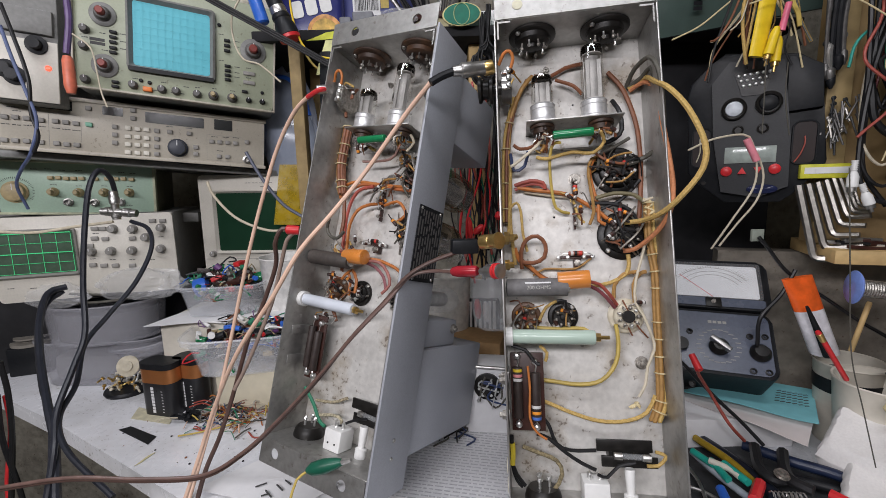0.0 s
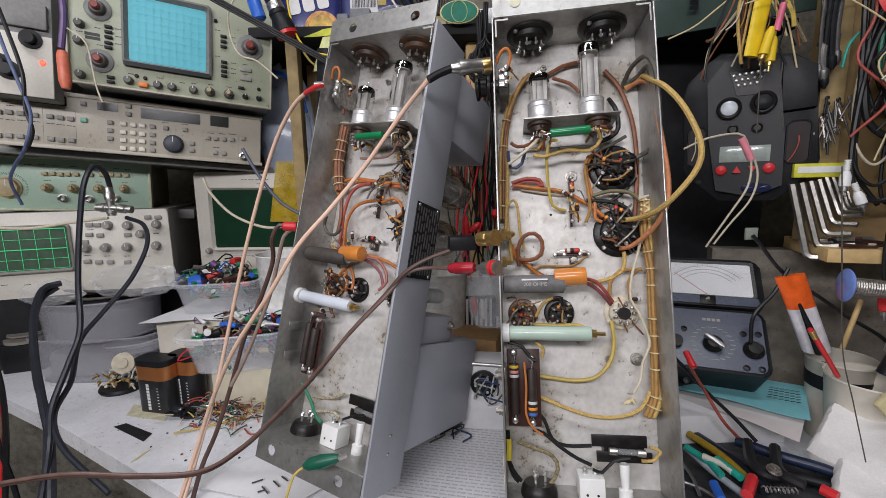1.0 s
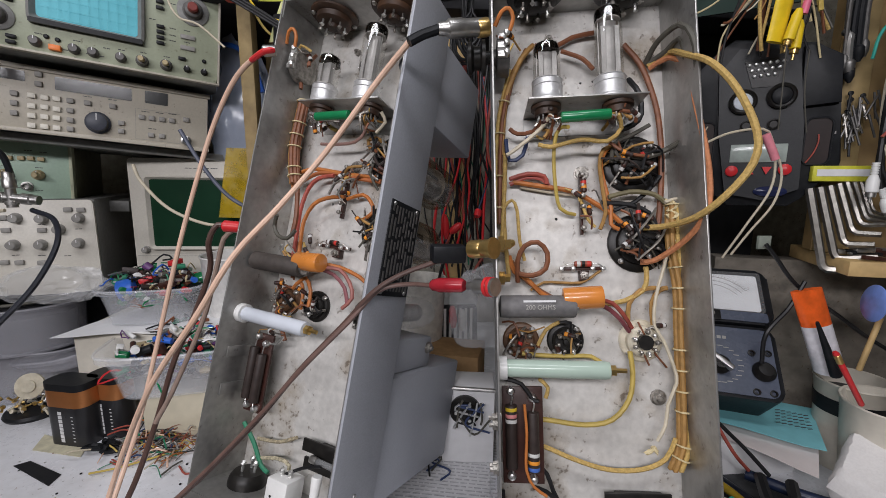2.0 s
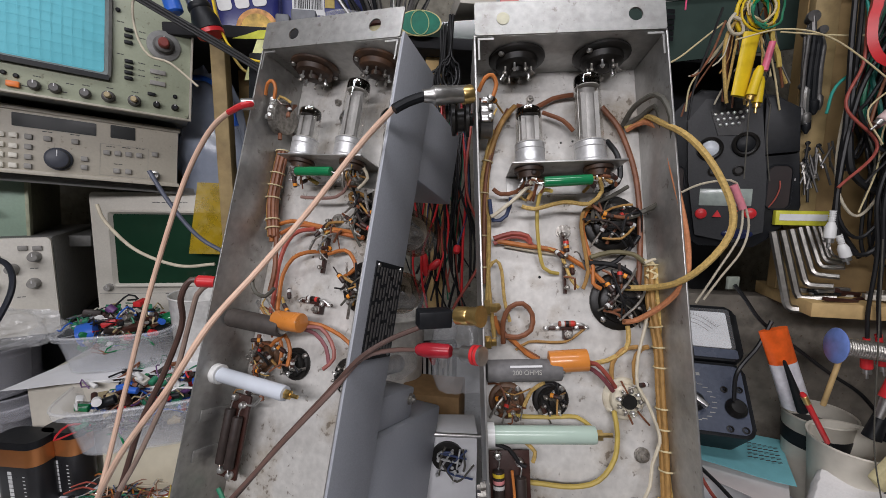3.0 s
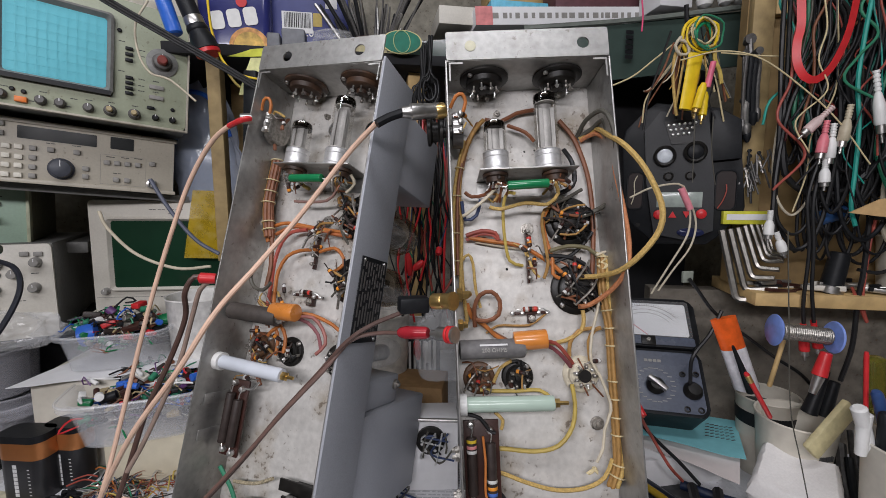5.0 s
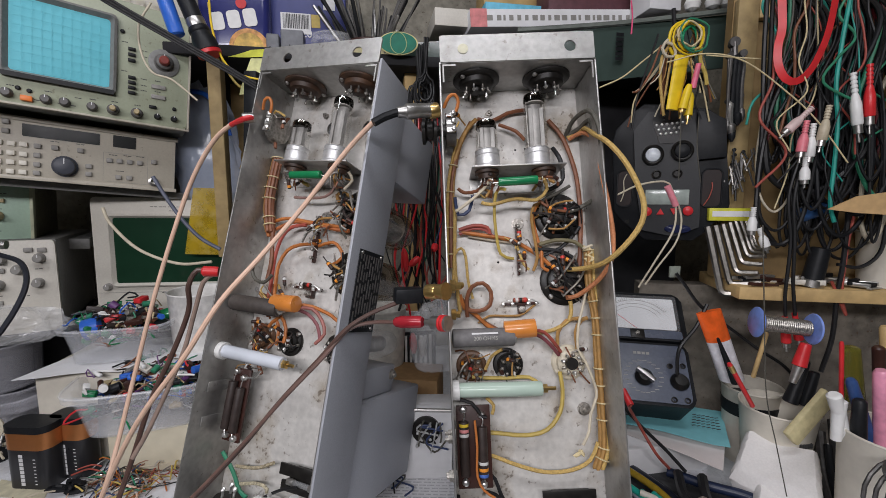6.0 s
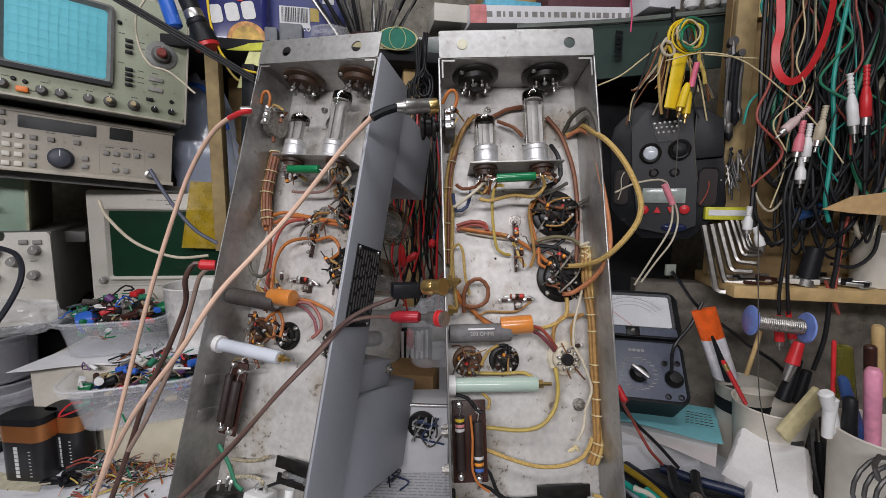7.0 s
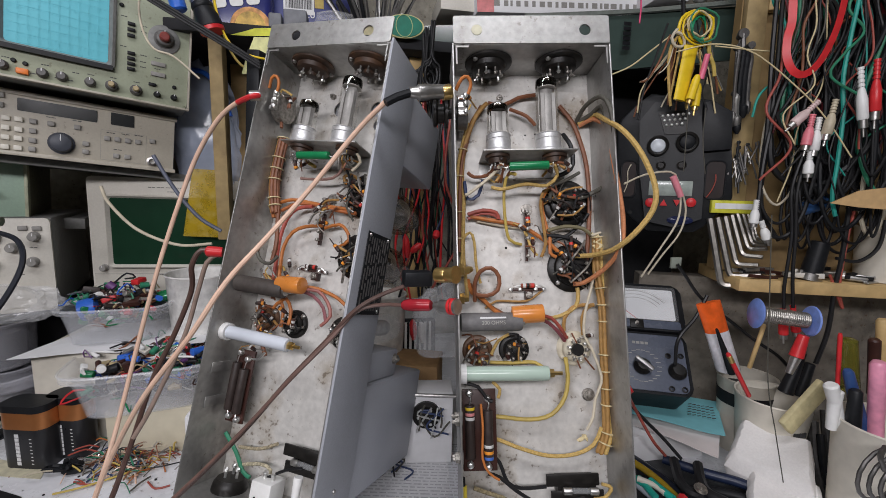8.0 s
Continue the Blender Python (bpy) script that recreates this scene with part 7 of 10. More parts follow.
for pts, r, m, lb in (
    ([(0.0075, -0.06, 0.6365), (0.0096, -0.06, 0.5681), (0.0149, -0.06, 0.476), (0.0157, -0.06, 0.4028), (0.0155, -0.06, 0.3653)], 0.0028, M_BKWIRE, "black cable hanging on the tool board"),
    ([(0.0165, -0.055, 0.638), (0.0198, -0.055, 0.5552), (0.0213, -0.055, 0.4621), (0.0196, -0.055, 0.4029), (0.0255, -0.055, 0.3576), (0.0494, -0.055, 0.3197)], 0.0026, M_BKWIRE, "black cable hanging on the tool board"),
    ([(0.0188, -0.06, 0.4615), (0.0279, -0.06, 0.4176), (0.0566, -0.06, 0.3954), (0.0892, -0.06, 0.3969), (0.1128, -0.06, 0.4171), (0.135, -0.06, 0.4453), (0.1413, -0.06, 0.4731)], 0.004, M_BKWIRE, "thick black cable looped under the bundle"),
    ([(0.0537, -0.075, 0.4379), (0.0455, -0.075, 0.388), (0.0528, -0.075, 0.3296), (0.0524, -0.075, 0.2619), (0.0556, -0.075, 0.2275)], 0.0022, M_BKWIRE, "black phono lead hanging down"),
    ([(0.0568, -0.078, 0.4341), (0.0503, -0.078, 0.388), (0.0557, -0.078, 0.3299), (0.0585, -0.078, 0.278), (0.0647, -0.078, 0.2327)], 0.0022, M_BKWIRE, "black phono lead hanging down"),
    ([(0.0872, -0.08, 0.6222), (0.0837, -0.08, 0.5712), (0.0824, -0.08, 0.5253), (0.0884, -0.08, 0.4781), (0.0898, -0.08, 0.4232), (0.0897, -0.08, 0.3811), (0.0966, -0.08, 0.3562)], 0.0024, mat("teal_wire", (0.02, 0.3, 0.24), 0.45), "teal wire hanging over the bundle"),
    ([(0.0397, -0.05, 0.6385), (0.0422, -0.05, 0.5765), (0.0348, -0.05, 0.5133), (0.0367, -0.05, 0.4698)], 0.0024, M_GNWIRE, "green wire hanging on the tool board"),
    ([(0.1245, -0.06, 0.3664), (0.125, -0.06, 0.2996), (0.1224, -0.06, 0.2615), (0.1221, -0.06, 0.1993), (0.1135, -0.06, 0.1509)], 0.003, M_BKWIRE, "black test lead hanging below the board"),
    ([(0.1313, -0.06, 0.3628), (0.1284, -0.06, 0.3296), (0.1276, -0.06, 0.2617), (0.1354, -0.06, 0.2313), (0.1143, -0.06, 0.2765)], 0.0018, M_RDWIRE, "red wire hanging below the board"),
    ([(0.169, -0.06, 0.3524), (0.165, -0.06, 0.3156), (0.1448, -0.06, 0.2964), (0.1185, -0.06, 0.2994)], 0.0024, M_BKWIRE, "black cable in a slack loop"),
    ([(-0.1158, -0.09, 0.5582), (-0.0704, -0.09, 0.5661), (-0.0247, -0.09, 0.5538), (0.0288, -0.09, 0.5116), (0.0627, -0.09, 0.4771), (0.0978, -0.09, 0.4293)], 0.0009, M_LACE, "thin pale string across the board"),
    ([(-0.0549, -0.05, 0.5759), (0, -0.05, 0.5689), (0.0465, -0.05, 0.5659)], 0.0009, M_LACE, "thin pale string across the board"),
    ([(-0.074, -0.05, 0.2796), (-0.0617, -0.05, 0.2637), (-0.0372, -0.05, 0.2319), (0.0094, -0.05, 0.1972), (0.0401, -0.05, 0.1743), (0.0742, -0.05, 0.1519), (0.1017, -0.05, 0.1209)], 0.0024, M_BKWIRE, "black lead from the multimeter to the cups"),
    ([(0.4117, 0.53, 0.1386), (0.4123, 0.53, 0.1757), (0.4366, 0.53, 0.2071), (0.4518, 0.53, 0.2388)], 0.0024, M_BKWIRE, "black lead plugged into the multimeter"),
    ([(0.3148, 0.33, 0.3642), (0.3248, 0.33, 0.2855), (0.3348, 0.33, 0.2124), (0.3509, 0.33, 0.1621), (0.3686, 0.33, 0.1081)], 0.0005, M_GYWIRE, "thin grey thread hanging by the cups"),
):
    bm = B()
    tube(bm, pts, r)
    loc_m = at(0.505, 0.575, 0, -20.00, 0.00, 0.00) if "strap" in lb or "board" in lb or "bundle" in lb or "phono" in lb or "slack" in lb or "to the cups" in lb else Matrix.Identity(4)
    solo("hanging_lead", bm, m, lb, "cable", loc_m)


def ribbon(bm, pts, w, th):
    """A flat strap along pts in the xz plane, its face turned partly forward."""
    C = spline(pts)
    rows = []
    for i, c in enumerate(C):
        t = (C[min(i + 1, len(C) - 1)] - C[max(i - 1, 0)]).normalized()
        n = Vector((t.z, 0.35, -t.x)).normalized() * w / 2
        o = n.cross(t).normalized() * th / 2
        rows.append([bm.verts.new(c + v) for v in (n + o, n - o, -n - o, -n + o)])
    for A, C2 in zip(rows, rows[1:]):
        for k in range(4):
            bm.faces.new((A[k], A[(k + 1) % 4], C2[(k + 1) % 4], C2[k]))
    bm.faces.new(rows[0])
    bm.faces.new(rows[-1])


bm = B()
ribbon(bm, [(0.0101, -0.085, 0.64), (0.0147, -0.085, 0.5924), (0.0121, -0.085, 0.573), (0.0141, -0.085, 0.5499), (0.0236, -0.085, 0.533), (0.0364, -0.085, 0.5294), (0.0503, -0.085, 0.5423), (0.0618, -0.085, 0.5712), (0.0671, -0.085, 0.5998), (0.07, -0.085, 0.64)], 0.0085, 0.0012)
solo("red_strap", bm, M_RED, "flat red strap hanging in a loop over the cables", "strap", at(0.505, 0.575, 0, -20.00, 0.00, 0.00))
# a dense curtain of dark leads behind the plugs
random.seed(88)
DEEP = [M_BKWIRE] * 6 + [M_GNWIRE, M_BRWIRE, M_GYWIRE, mat("dark_wine_wire", (0.12, 0.012, 0.016), 0.45), mat("deep_teal_wire", (0.012, 0.13, 0.1), 0.45)]
for k in range(46):
    x = random.uniform(0.03, 0.18)
    zb = random.uniform(0.36, 0.5)
    y = -0.02 - 0.03 * random.random()
    bm = B()
    tube(bm, [(x + random.uniform(-0.006, 0.006), -0.016, 0.66), (x + random.uniform(-0.006, 0.006), y, 0.6), (x + random.uniform(-0.01, 0.01), y, 0.53), (x + random.uniform(-0.012, 0.012), y - 0.004, (0.53 + zb) / 2), (x + random.uniform(-0.016, 0.016), y - 0.004, zb)], random.choice((0.0014, 0.0019, 0.0025)), 6)
    solo("curtain_lead", bm, random.choice(DEEP), "dark lead hanging in the cable bundle on the board", "cable", at(0.505, 0.575, 0, -20.00, 0.00, 0.00), "dark leads on the board")
# pliers and small steel hooks hung at the edge of the board
for x, z0, z1, r, m in ((-0.0155, 0.588, 0.49, 0.0022, M_DKSTEEL), (-0.0095, 0.586, 0.478, 0.003, M_BLACKP), (-0.004, 0.58, 0.5, 0.0034, M_BLACKP), (0.001, 0.575, 0.505, 0.0024, M_DKSTEEL), (-0.011, 0.53, 0.485, 0.0036, M_STEEL)):
    bm = B()
    tube(bm, [(x + 0.004, -0.018, z0), (x, -0.03, z0 - 0.012), (x - 0.0015, -0.032, (z0 + z1) / 2), (x + 0.001, -0.03, z1)], r, 8)
    lathe(bm, (x + 0.0005, -0.031, z1 + 0.004), (0.1, 0, -1), [(r, 0), (r * 1.7, 0.003), (r * 1.5, 0.012), (r * 0.5, 0.018)], 10)
    solo("hung_tool", bm, m, "dark steel hand tool hung on the batten", "tool", at(0.505, 0.575, 0, -20.00, 0.00, 0.00), "tools on the batten")
for k in range(14):
    x, z = random.uniform(-0.012, 0.016), random.uniform(0.408, 0.455)
    bm = B()
    rod(bm, (x, -0.024, z), (x + random.uniform(-0.012, 0.012), -0.028, z - random.uniform(0.01, 0.026)), random.uniform(0.0009, 0.0018), None, 7)
    lathe(bm, (x, -0.024, z), (0, -1, 0), [(0.0026, -0.001), (0.0026, 0.001), (0.001, 0.0015)], 8)
    solo("hung_screw", bm, random.choice((M_DKSTEEL, M_BLACKP, M_LUG)), "dark screw stuck to the magnet on the batten", "screw", at(0.505, 0.575, 0, -20.00, 0.00, 0.00), "screws on the batten")


def phono(a, b, m, label, mt):
    """A moulded phono plug from its strain relief a to its tip b."""
    a, b = Vector(a), Vector(b)
    n = (b - a).length
    t = thing("phono_plug", label, "phono plug", mt, "plugs on the board")
    bm = B()
    prof = []
    for k in range(5):
        prof += [(0.0034, n * 0.06 * k), (0.0034, n * (0.06 * k + 0.035)), (0.0027, n * (0.06 * k + 0.038)), (0.0027, n * (0.06 * k + 0.058))]
    lathe(bm, a, b - a, prof + [(0.0034, n * 0.31), (0.0056, n * 0.45), (0.0058, n * 0.72), (0.005, n * 0.74)], 14)
    part("moulding", bm, m, t)
    bm = B()
    lathe(bm, a, b - a, [(0.0046, n * 0.74), (0.0046, n * 0.86), (0.0016, n * 0.865), (0.0016, n * 0.99), (0, n)], 14)
    part("contact", bm, M_STEEL, t)
    return t


M_PALEPINK = mat("pale_pink_plastic", (0.66, 0.5, 0.48), 0.4)
for a, b, m, lb in (
    (*[(0.0529, -0.09, 0.4961), (0.0199, -0.09, 0.4597)], M_PALEPINK, "pale pink phono plug on the cable bundle"),
    (*[(0.0489, -0.09, 0.4808), (0.0445, -0.09, 0.4298)], mat("rose_plastic", (0.72, 0.2, 0.24), 0.4), "rose phono plug on the cable bundle"),
    (*[(0.0596, -0.085, 0.478), (0.0574, -0.085, 0.4231)], M_WHITE, "white phono plug on the cable bundle"),
    (*[(0.0715, -0.09, 0.4982), (0.065, -0.09, 0.4419)], mat("putty_plastic", (0.5, 0.44, 0.32), 0.45), "putty coloured phono plug on the bundle"),
    (*[(0.0542, -0.085, 0.437), (0.056, -0.085, 0.3986)], M_WHITE, "white phono plug on the cable bundle"),
    (*[(0.0926, -0.09, 0.5353), (0.1073, -0.09, 0.4527)], M_WHITE, "white phono plug joined to its socket"),
    (*[(0.1091, -0.09, 0.5442), (0.1169, -0.09, 0.4625)], M_RED, "red phono plug joined to its socket"),
    (*[(0.0547, -0.075, 0.2298), (0.0612, -0.075, 0.181)], M_RED, "red phono plug hanging over the spool"),
    (*[(0.0656, -0.075, 0.235), (0.0775, -0.075, 0.186)], M_RED, "red phono plug hanging over the spool"),
    (*[(0.0084, -0.07, 0.3745), (0.0079, -0.07, 0.3319)], M_WHITE, "white phono plug hanging by the hex keys"),
    (*[(0.0168, -0.07, 0.3471), (0.0304, -0.07, 0.3135)], M_WHITE, "white phono plug hanging by the hex keys"),
):
    phono(a, b, m, lb, at(0.505, 0.575, 0, -20.00, 0.00, 0.00))
# flashlight, blue bottle and clutter on the ledge
a, b = [(0.1043, -0.05, 0.3204), (0.0961, -0.05, 0.2659)]
stick("torch", (at(0.505, 0.575, 0, -20.00, 0.00, 0.00) @ Vector(a)), (at(0.505, 0.575, 0, -20.00, 0.00, 0.00) @ Vector(b)), 0.011, M_BLACKP, "black torch standing on the ledge", "torch", 0.013, (0.8, 0.98, M_STEEL))
a, b = [(0.075, -0.045, 0.3615), (0.117, -0.045, 0.377)]
stick("blue_bottle", (at(0.505, 0.575, 0, -20.00, 0.00, 0.00) @ Vector(a)), (at(0.505, 0.575, 0, -20.00, 0.00, 0.00) @ Vector(b)), 0.010, mat("dark_blue_glossy", (0.03, 0.08, 0.2), 0.2), "dark blue bottle lying among the cables", "bottle", 0.009)
cupw = Vector((0.1887, -0.02, 0.2712))
lc = cup("ledge_cup", at(0.505, 0.575, 0, -20.00, 0.00, 0.00) @ Vector((cupw.x + 0.01, -0.03, 0.267)), 0.03, 0.036, 0.075, M_CREAM, "cream plastic tub standing on the ledge")
random.seed(21)
for k in range(34):
    x, y = random.uniform(0.02, 0.2), random.uniform(-0.064, -0.006)
    bm = B()
    L = random.uniform(0.012, 0.05)
    an = random.uniform(-0.6, 0.6)
    box(bm, (-L / 2, -0.003, 0), (L / 2, 0.003, random.uniform(0.002, 0.007)), 0.0008)
    solo("scrap_part", bm, random.choice([M_STEEL, M_BLACKP, M_BTN, M_OFFW, M_BROWN, M_ALU]), "small scrap part lying on the ledge", "scrap part", at(0.505, 0.575, 0, -20.00, 0.00, 0.00) @ pose(x, y, 0.267 + 0.003 * (k % 3), 0, random.uniform(-6, 6), math.degrees(an)), "scrap on the ledge")
# cardboard flap
a = (0.0761, -0.1, 0.3727)
bm = B()
prism(bm, [(0, 0), (0.03, 0.016), (0.12, 0.03), (0.12, -0.01), (0.03, -0.004)], 0, 0.003)
solo("cardboard_flap", bm, mat("light_cardboard", (0.55, 0.36, 0.17), 0.8, 0, 0.1, 120, 0.2), "light brown cardboard flap sticking out from the board", "cardboard", at(0.505, 0.575, 0, -20.00, 0.00, 0.00) @ pose(a[0], -0.1, a[2]))
M_SUN = mat("bright_yellow_plastic", (0.78, 0.55, 0.02), 0.4, 0.0, 0.1, 90, 0.05)
# wires bundled above the console
def kw(pts, r, m, label, name="hung_wire"):
    bm = B()
    tube(bm, pts, r)
    return solo(name, bm, m, label, "wire", None, "wires above the console")


for pts, r, m, lb in (
    ([(0.4365, 0.56, 0.6077), (0.4318, 0.56, 0.5819), (0.4091, 0.56, 0.5733), (0.3909, 0.56, 0.5867), (0.3932, 0.56, 0.6119), (0.4137, 0.56, 0.622), (0.4343, 0.56, 0.6134), (0.4378, 0.56, 0.5933), (0.4234, 0.56, 0.5778), (0.4001, 0.56, 0.5779)], 0.0022, M_SUN, "yellow wire coiled above the console"),
    ([(0.4186, 0.555, 0.6154), (0.4309, 0.555, 0.602), (0.4212, 0.555, 0.5848), (0.4062, 0.555, 0.5896), (0.4064, 0.555, 0.6075), (0.4211, 0.555, 0.6156), (0.4286, 0.555, 0.5982)], 0.0022, mat("bright_green_wire", (0.02, 0.4, 0.18), 0.4), "bright green wire coiled above the console"),
    ([(0.3837, 0.555, 0.5953), (0.3762, 0.555, 0.5841), (0.3837, 0.555, 0.5739), (0.3962, 0.555, 0.5761), (0.3927, 0.555, 0.5887), (0.3807, 0.555, 0.5915)], 0.002, M_WHWIRE, "pale wire coiled above the console"),
    ([(0.3945, 0.56, 0.5941), (0.3807, 0.56, 0.5753), (0.3795, 0.56, 0.5461), (0.3856, 0.56, 0.5095), (0.3882, 0.56, 0.4985)], 0.002, M_CLOTH, "braided cream cable above the console"),
    ([(0.4379, 0.57, 0.6114), (0.4527, 0.57, 0.5751), (0.4593, 0.57, 0.5528), (0.4754, 0.57, 0.5267)], 0.002, M_CLOTH, "braided cream cable above the console"),
    ([(0.38, 0.57, 0.6075), (0.366, 0.57, 0.5628), (0.352, 0.57, 0.5177), (0.3475, 0.57, 0.48)], 0.0014, M_BKWIRE, "dark wires hanging beside the console"),
    ([(0.3853, 0.57, 0.5933), (0.3708, 0.57, 0.5557), (0.3553, 0.57, 0.5327), (0.3469, 0.57, 0.5301)], 0.0014, M_BRWIRE, "thin brown wire above the console"),
    ([(0.3982, 0.57, 0.5941), (0.3972, 0.57, 0.5496), (0.4033, 0.57, 0.5274)], 0.0018, M_BKWIRE, "dark wire in the bundle"),
    ([(0.4235, 0.6, 0.6555), (0.4258, 0.6, 0.6366), (0.4286, 0.6, 0.6253)], 0.003, M_BKWIRE, "dark hook wire on the shelf edge"),
    ([(0.4075, 0.6, 0.6031), (0.3776, 0.6, 0.5797), (0.3478, 0.6, 0.5573), (0.3136, 0.6, 0.5418)], 0.0011, M_LACE, "thin pale string from the bundle"),
    ([(0.2869, 0.5, 0.3907), (0.315, 0.5, 0.4025), (0.3496, 0.5, 0.4069), (0.3605, 0.5, 0.398), (0.368, 0.5, 0.3735), (0.3662, 0.5, 0.3451), (0.3449, 0.5, 0.3096), (0.3219, 0.5, 0.274)], 0.0012, M_WHWIRE, "white lead with a pink sleeve over the console"),
    ([(0.3669, 0.5, 0.3875), (0.3771, 0.5, 0.3593), (0.3714, 0.5, 0.3307), (0.3494, 0.5, 0.3022), (0.3312, 0.5, 0.2774)], 0.0012, M_WHWIRE, "white lead hanging from the console"),
    ([(0.3906, 0.53, 0.4967), (0.3919, 0.53, 0.4609), (0.3935, 0.53, 0.4098)], 0.0007, M_GYWIRE, "thin grey wire over the console"),
    ([(0.4172, 0.53, 0.4926), (0.4177, 0.53, 0.4538), (0.4247, 0.53, 0.4173), (0.4271, 0.53, 0.4072)], 0.0007, M_GYWIRE, "thin grey wire over the console"),
):
    kw(pts, r, m, lb)
bm = B()
a, b = [(0.3985, 0.545, 0.5717), (0.3897, 0.545, 0.5031)]
rod(bm, a, b, 0.0095, 0.0085, 16)
bmesh.ops.transform(bm, matrix=Matrix.Translation(a) @ Matrix.Diagonal((1.1, 0.4, 1, 1)) @ Matrix.Translation(-Vector(a)), verts=bm.verts)
solo("yellow_tubing", bm, M_SUN, "wide yellow sleeve hanging above the console", "sleeve")
for a, b in ([(0.4042, 0.535, 0.5338), (0.3935, 0.535, 0.492)], [(0.4109, 0.54, 0.5246), (0.4082, 0.54, 0.4861)]):
    bm = B()
    d = Vector(b) - Vector(a)
    lathe(bm, a, d, [(0.003, 0), (0.005, d.length * 0.15), (0.0055, d.length * 0.75), (0.0035, d.length * 0.76)], 14)
    p = solo("yellow_phono_plug", bm, M_SUN, "yellow phono plug with a gilt tip", "phono plug", None, "yellow plugs")
    bm = B()
    lathe(bm, a, d, [(0.004, d.length * 0.77), (0.004, d.length * 0.88), (0.0015, d.length * 0.89), (0.0015, d.length * 1.05)], 12)
    part("contact", bm, M_BRASS, p)
bm = B()
a, b = [(0.3539, 0.5, 0.4014), (0.3677, 0.5, 0.377)]
rod(bm, a, b, 0.004, None, 12)
solo("pink_tubing", bm, mat("pink_sleeve_plastic", (0.72, 0.25, 0.3), 0.4), "pink sleeve tied with white wire", "sleeve")
random.seed(61)
for k in range(5):
    c, q = Vector((0.412 + random.uniform(-0.004, 0.004), 0.552 - 0.002 * k, 0.598 + random.uniform(-0.004, 0.004))), random.uniform(0.014, 0.024)
    kw([c + Vector((q * math.cos(t), random.uniform(-0.003, 0.003), q * math.sin(t) * random.uniform(0.85, 1.1))) for t in [0.7 * j + k for j in range(11)]], random.choice((0.0013, 0.0018)), (M_SUN, M_CLOTH, M_SUN, M_LACE, M_GNWIRE)[k], "thin wire coiled above the console")
for k in range(11):
    x0, x1 = 0.388 + 0.05 * random.random(), 0.352 + 0.115 * random.random()
    y = 0.56 + 0.015 * random.random()
    zb = random.uniform(0.49, 0.55)
    kw([(x0, y, 0.615), (x0 + (x1 - x0) * 0.35 + random.uniform(-0.006, 0.006), y, 0.585), (x0 + (x1 - x0) * 0.75 + random.uniform(-0.006, 0.006), y - 0.004, 0.55), (x1, y - 0.004, zb)], random.choice((0.0008, 0.0011, 0.0015)), (M_CLOTH, M_LACE, M_OCHRE, M_BKWIRE, M_WHWIRE, M_BRWIRE)[k % 6], "thin wire hanging in the bundle above the console")
bm = B()
rod(bm, (0.4142, 0.533, 0.56), (0.4112, 0.537, 0.53), 0.0034, 0.0038, 12)
solo("pink_boot", bm, mat("pink_boot_plastic", (0.75, 0.16, 0.26), 0.4), "pink boot on a lead above the console", "cable boot")
# small board and tripod parts below the console
bm = B()
a = Vector((0.4209, 0.56, 0.2808))
box(bm, a - Vector((0.008, 0.002, 0.008)), a + Vector((0.008, 0.002, 0.008)), 0.0006)
solo("pcb_scrap", bm, mat("grey_green_board", (0.3, 0.33, 0.28), 0.5), "small grey green board on a black lead", "circuit board")

# tools in front
bm = B()
pl = [Vector(p) for p in [(0.3274, 0.5598, 0.002), (0.3913, 0.5174, 0.002), (0.4865, 0.421, 0.002), (0.4537, 0.362, 0.002), (0.2423, 0.3686, 0.002)]]
lo = [bm.verts.new((p.x, p.y, 0.0006)) for p in pl]
hi = [bm.verts.new((p.x, p.y, 0.0036)) for p in pl]
bm.faces.new(lo)
bm.faces.new(hi)
for k in range(5):
    bm.faces.new((lo[k], lo[(k + 1) % 5], hi[(k + 1) % 5], hi[k]))
solo("tool_mat", bm, mat("dark_rubber_mat", (0.03, 0.032, 0.035), 0.7, 0, 0.3, 80, 0.3, (0.08, 0.08, 0.08), 0.5, 20), "dark rubber mat under the hand tools", "mat")
M_TEALP = mat("teal_plastic", (0.02, 0.35, 0.27), 0.35)
def tool(pts, r, m, label, name, category, z=None):
    bm = B()
    tube(bm, pts, r * 0.66, 10)
    return solo(name, bm, m, label, category)


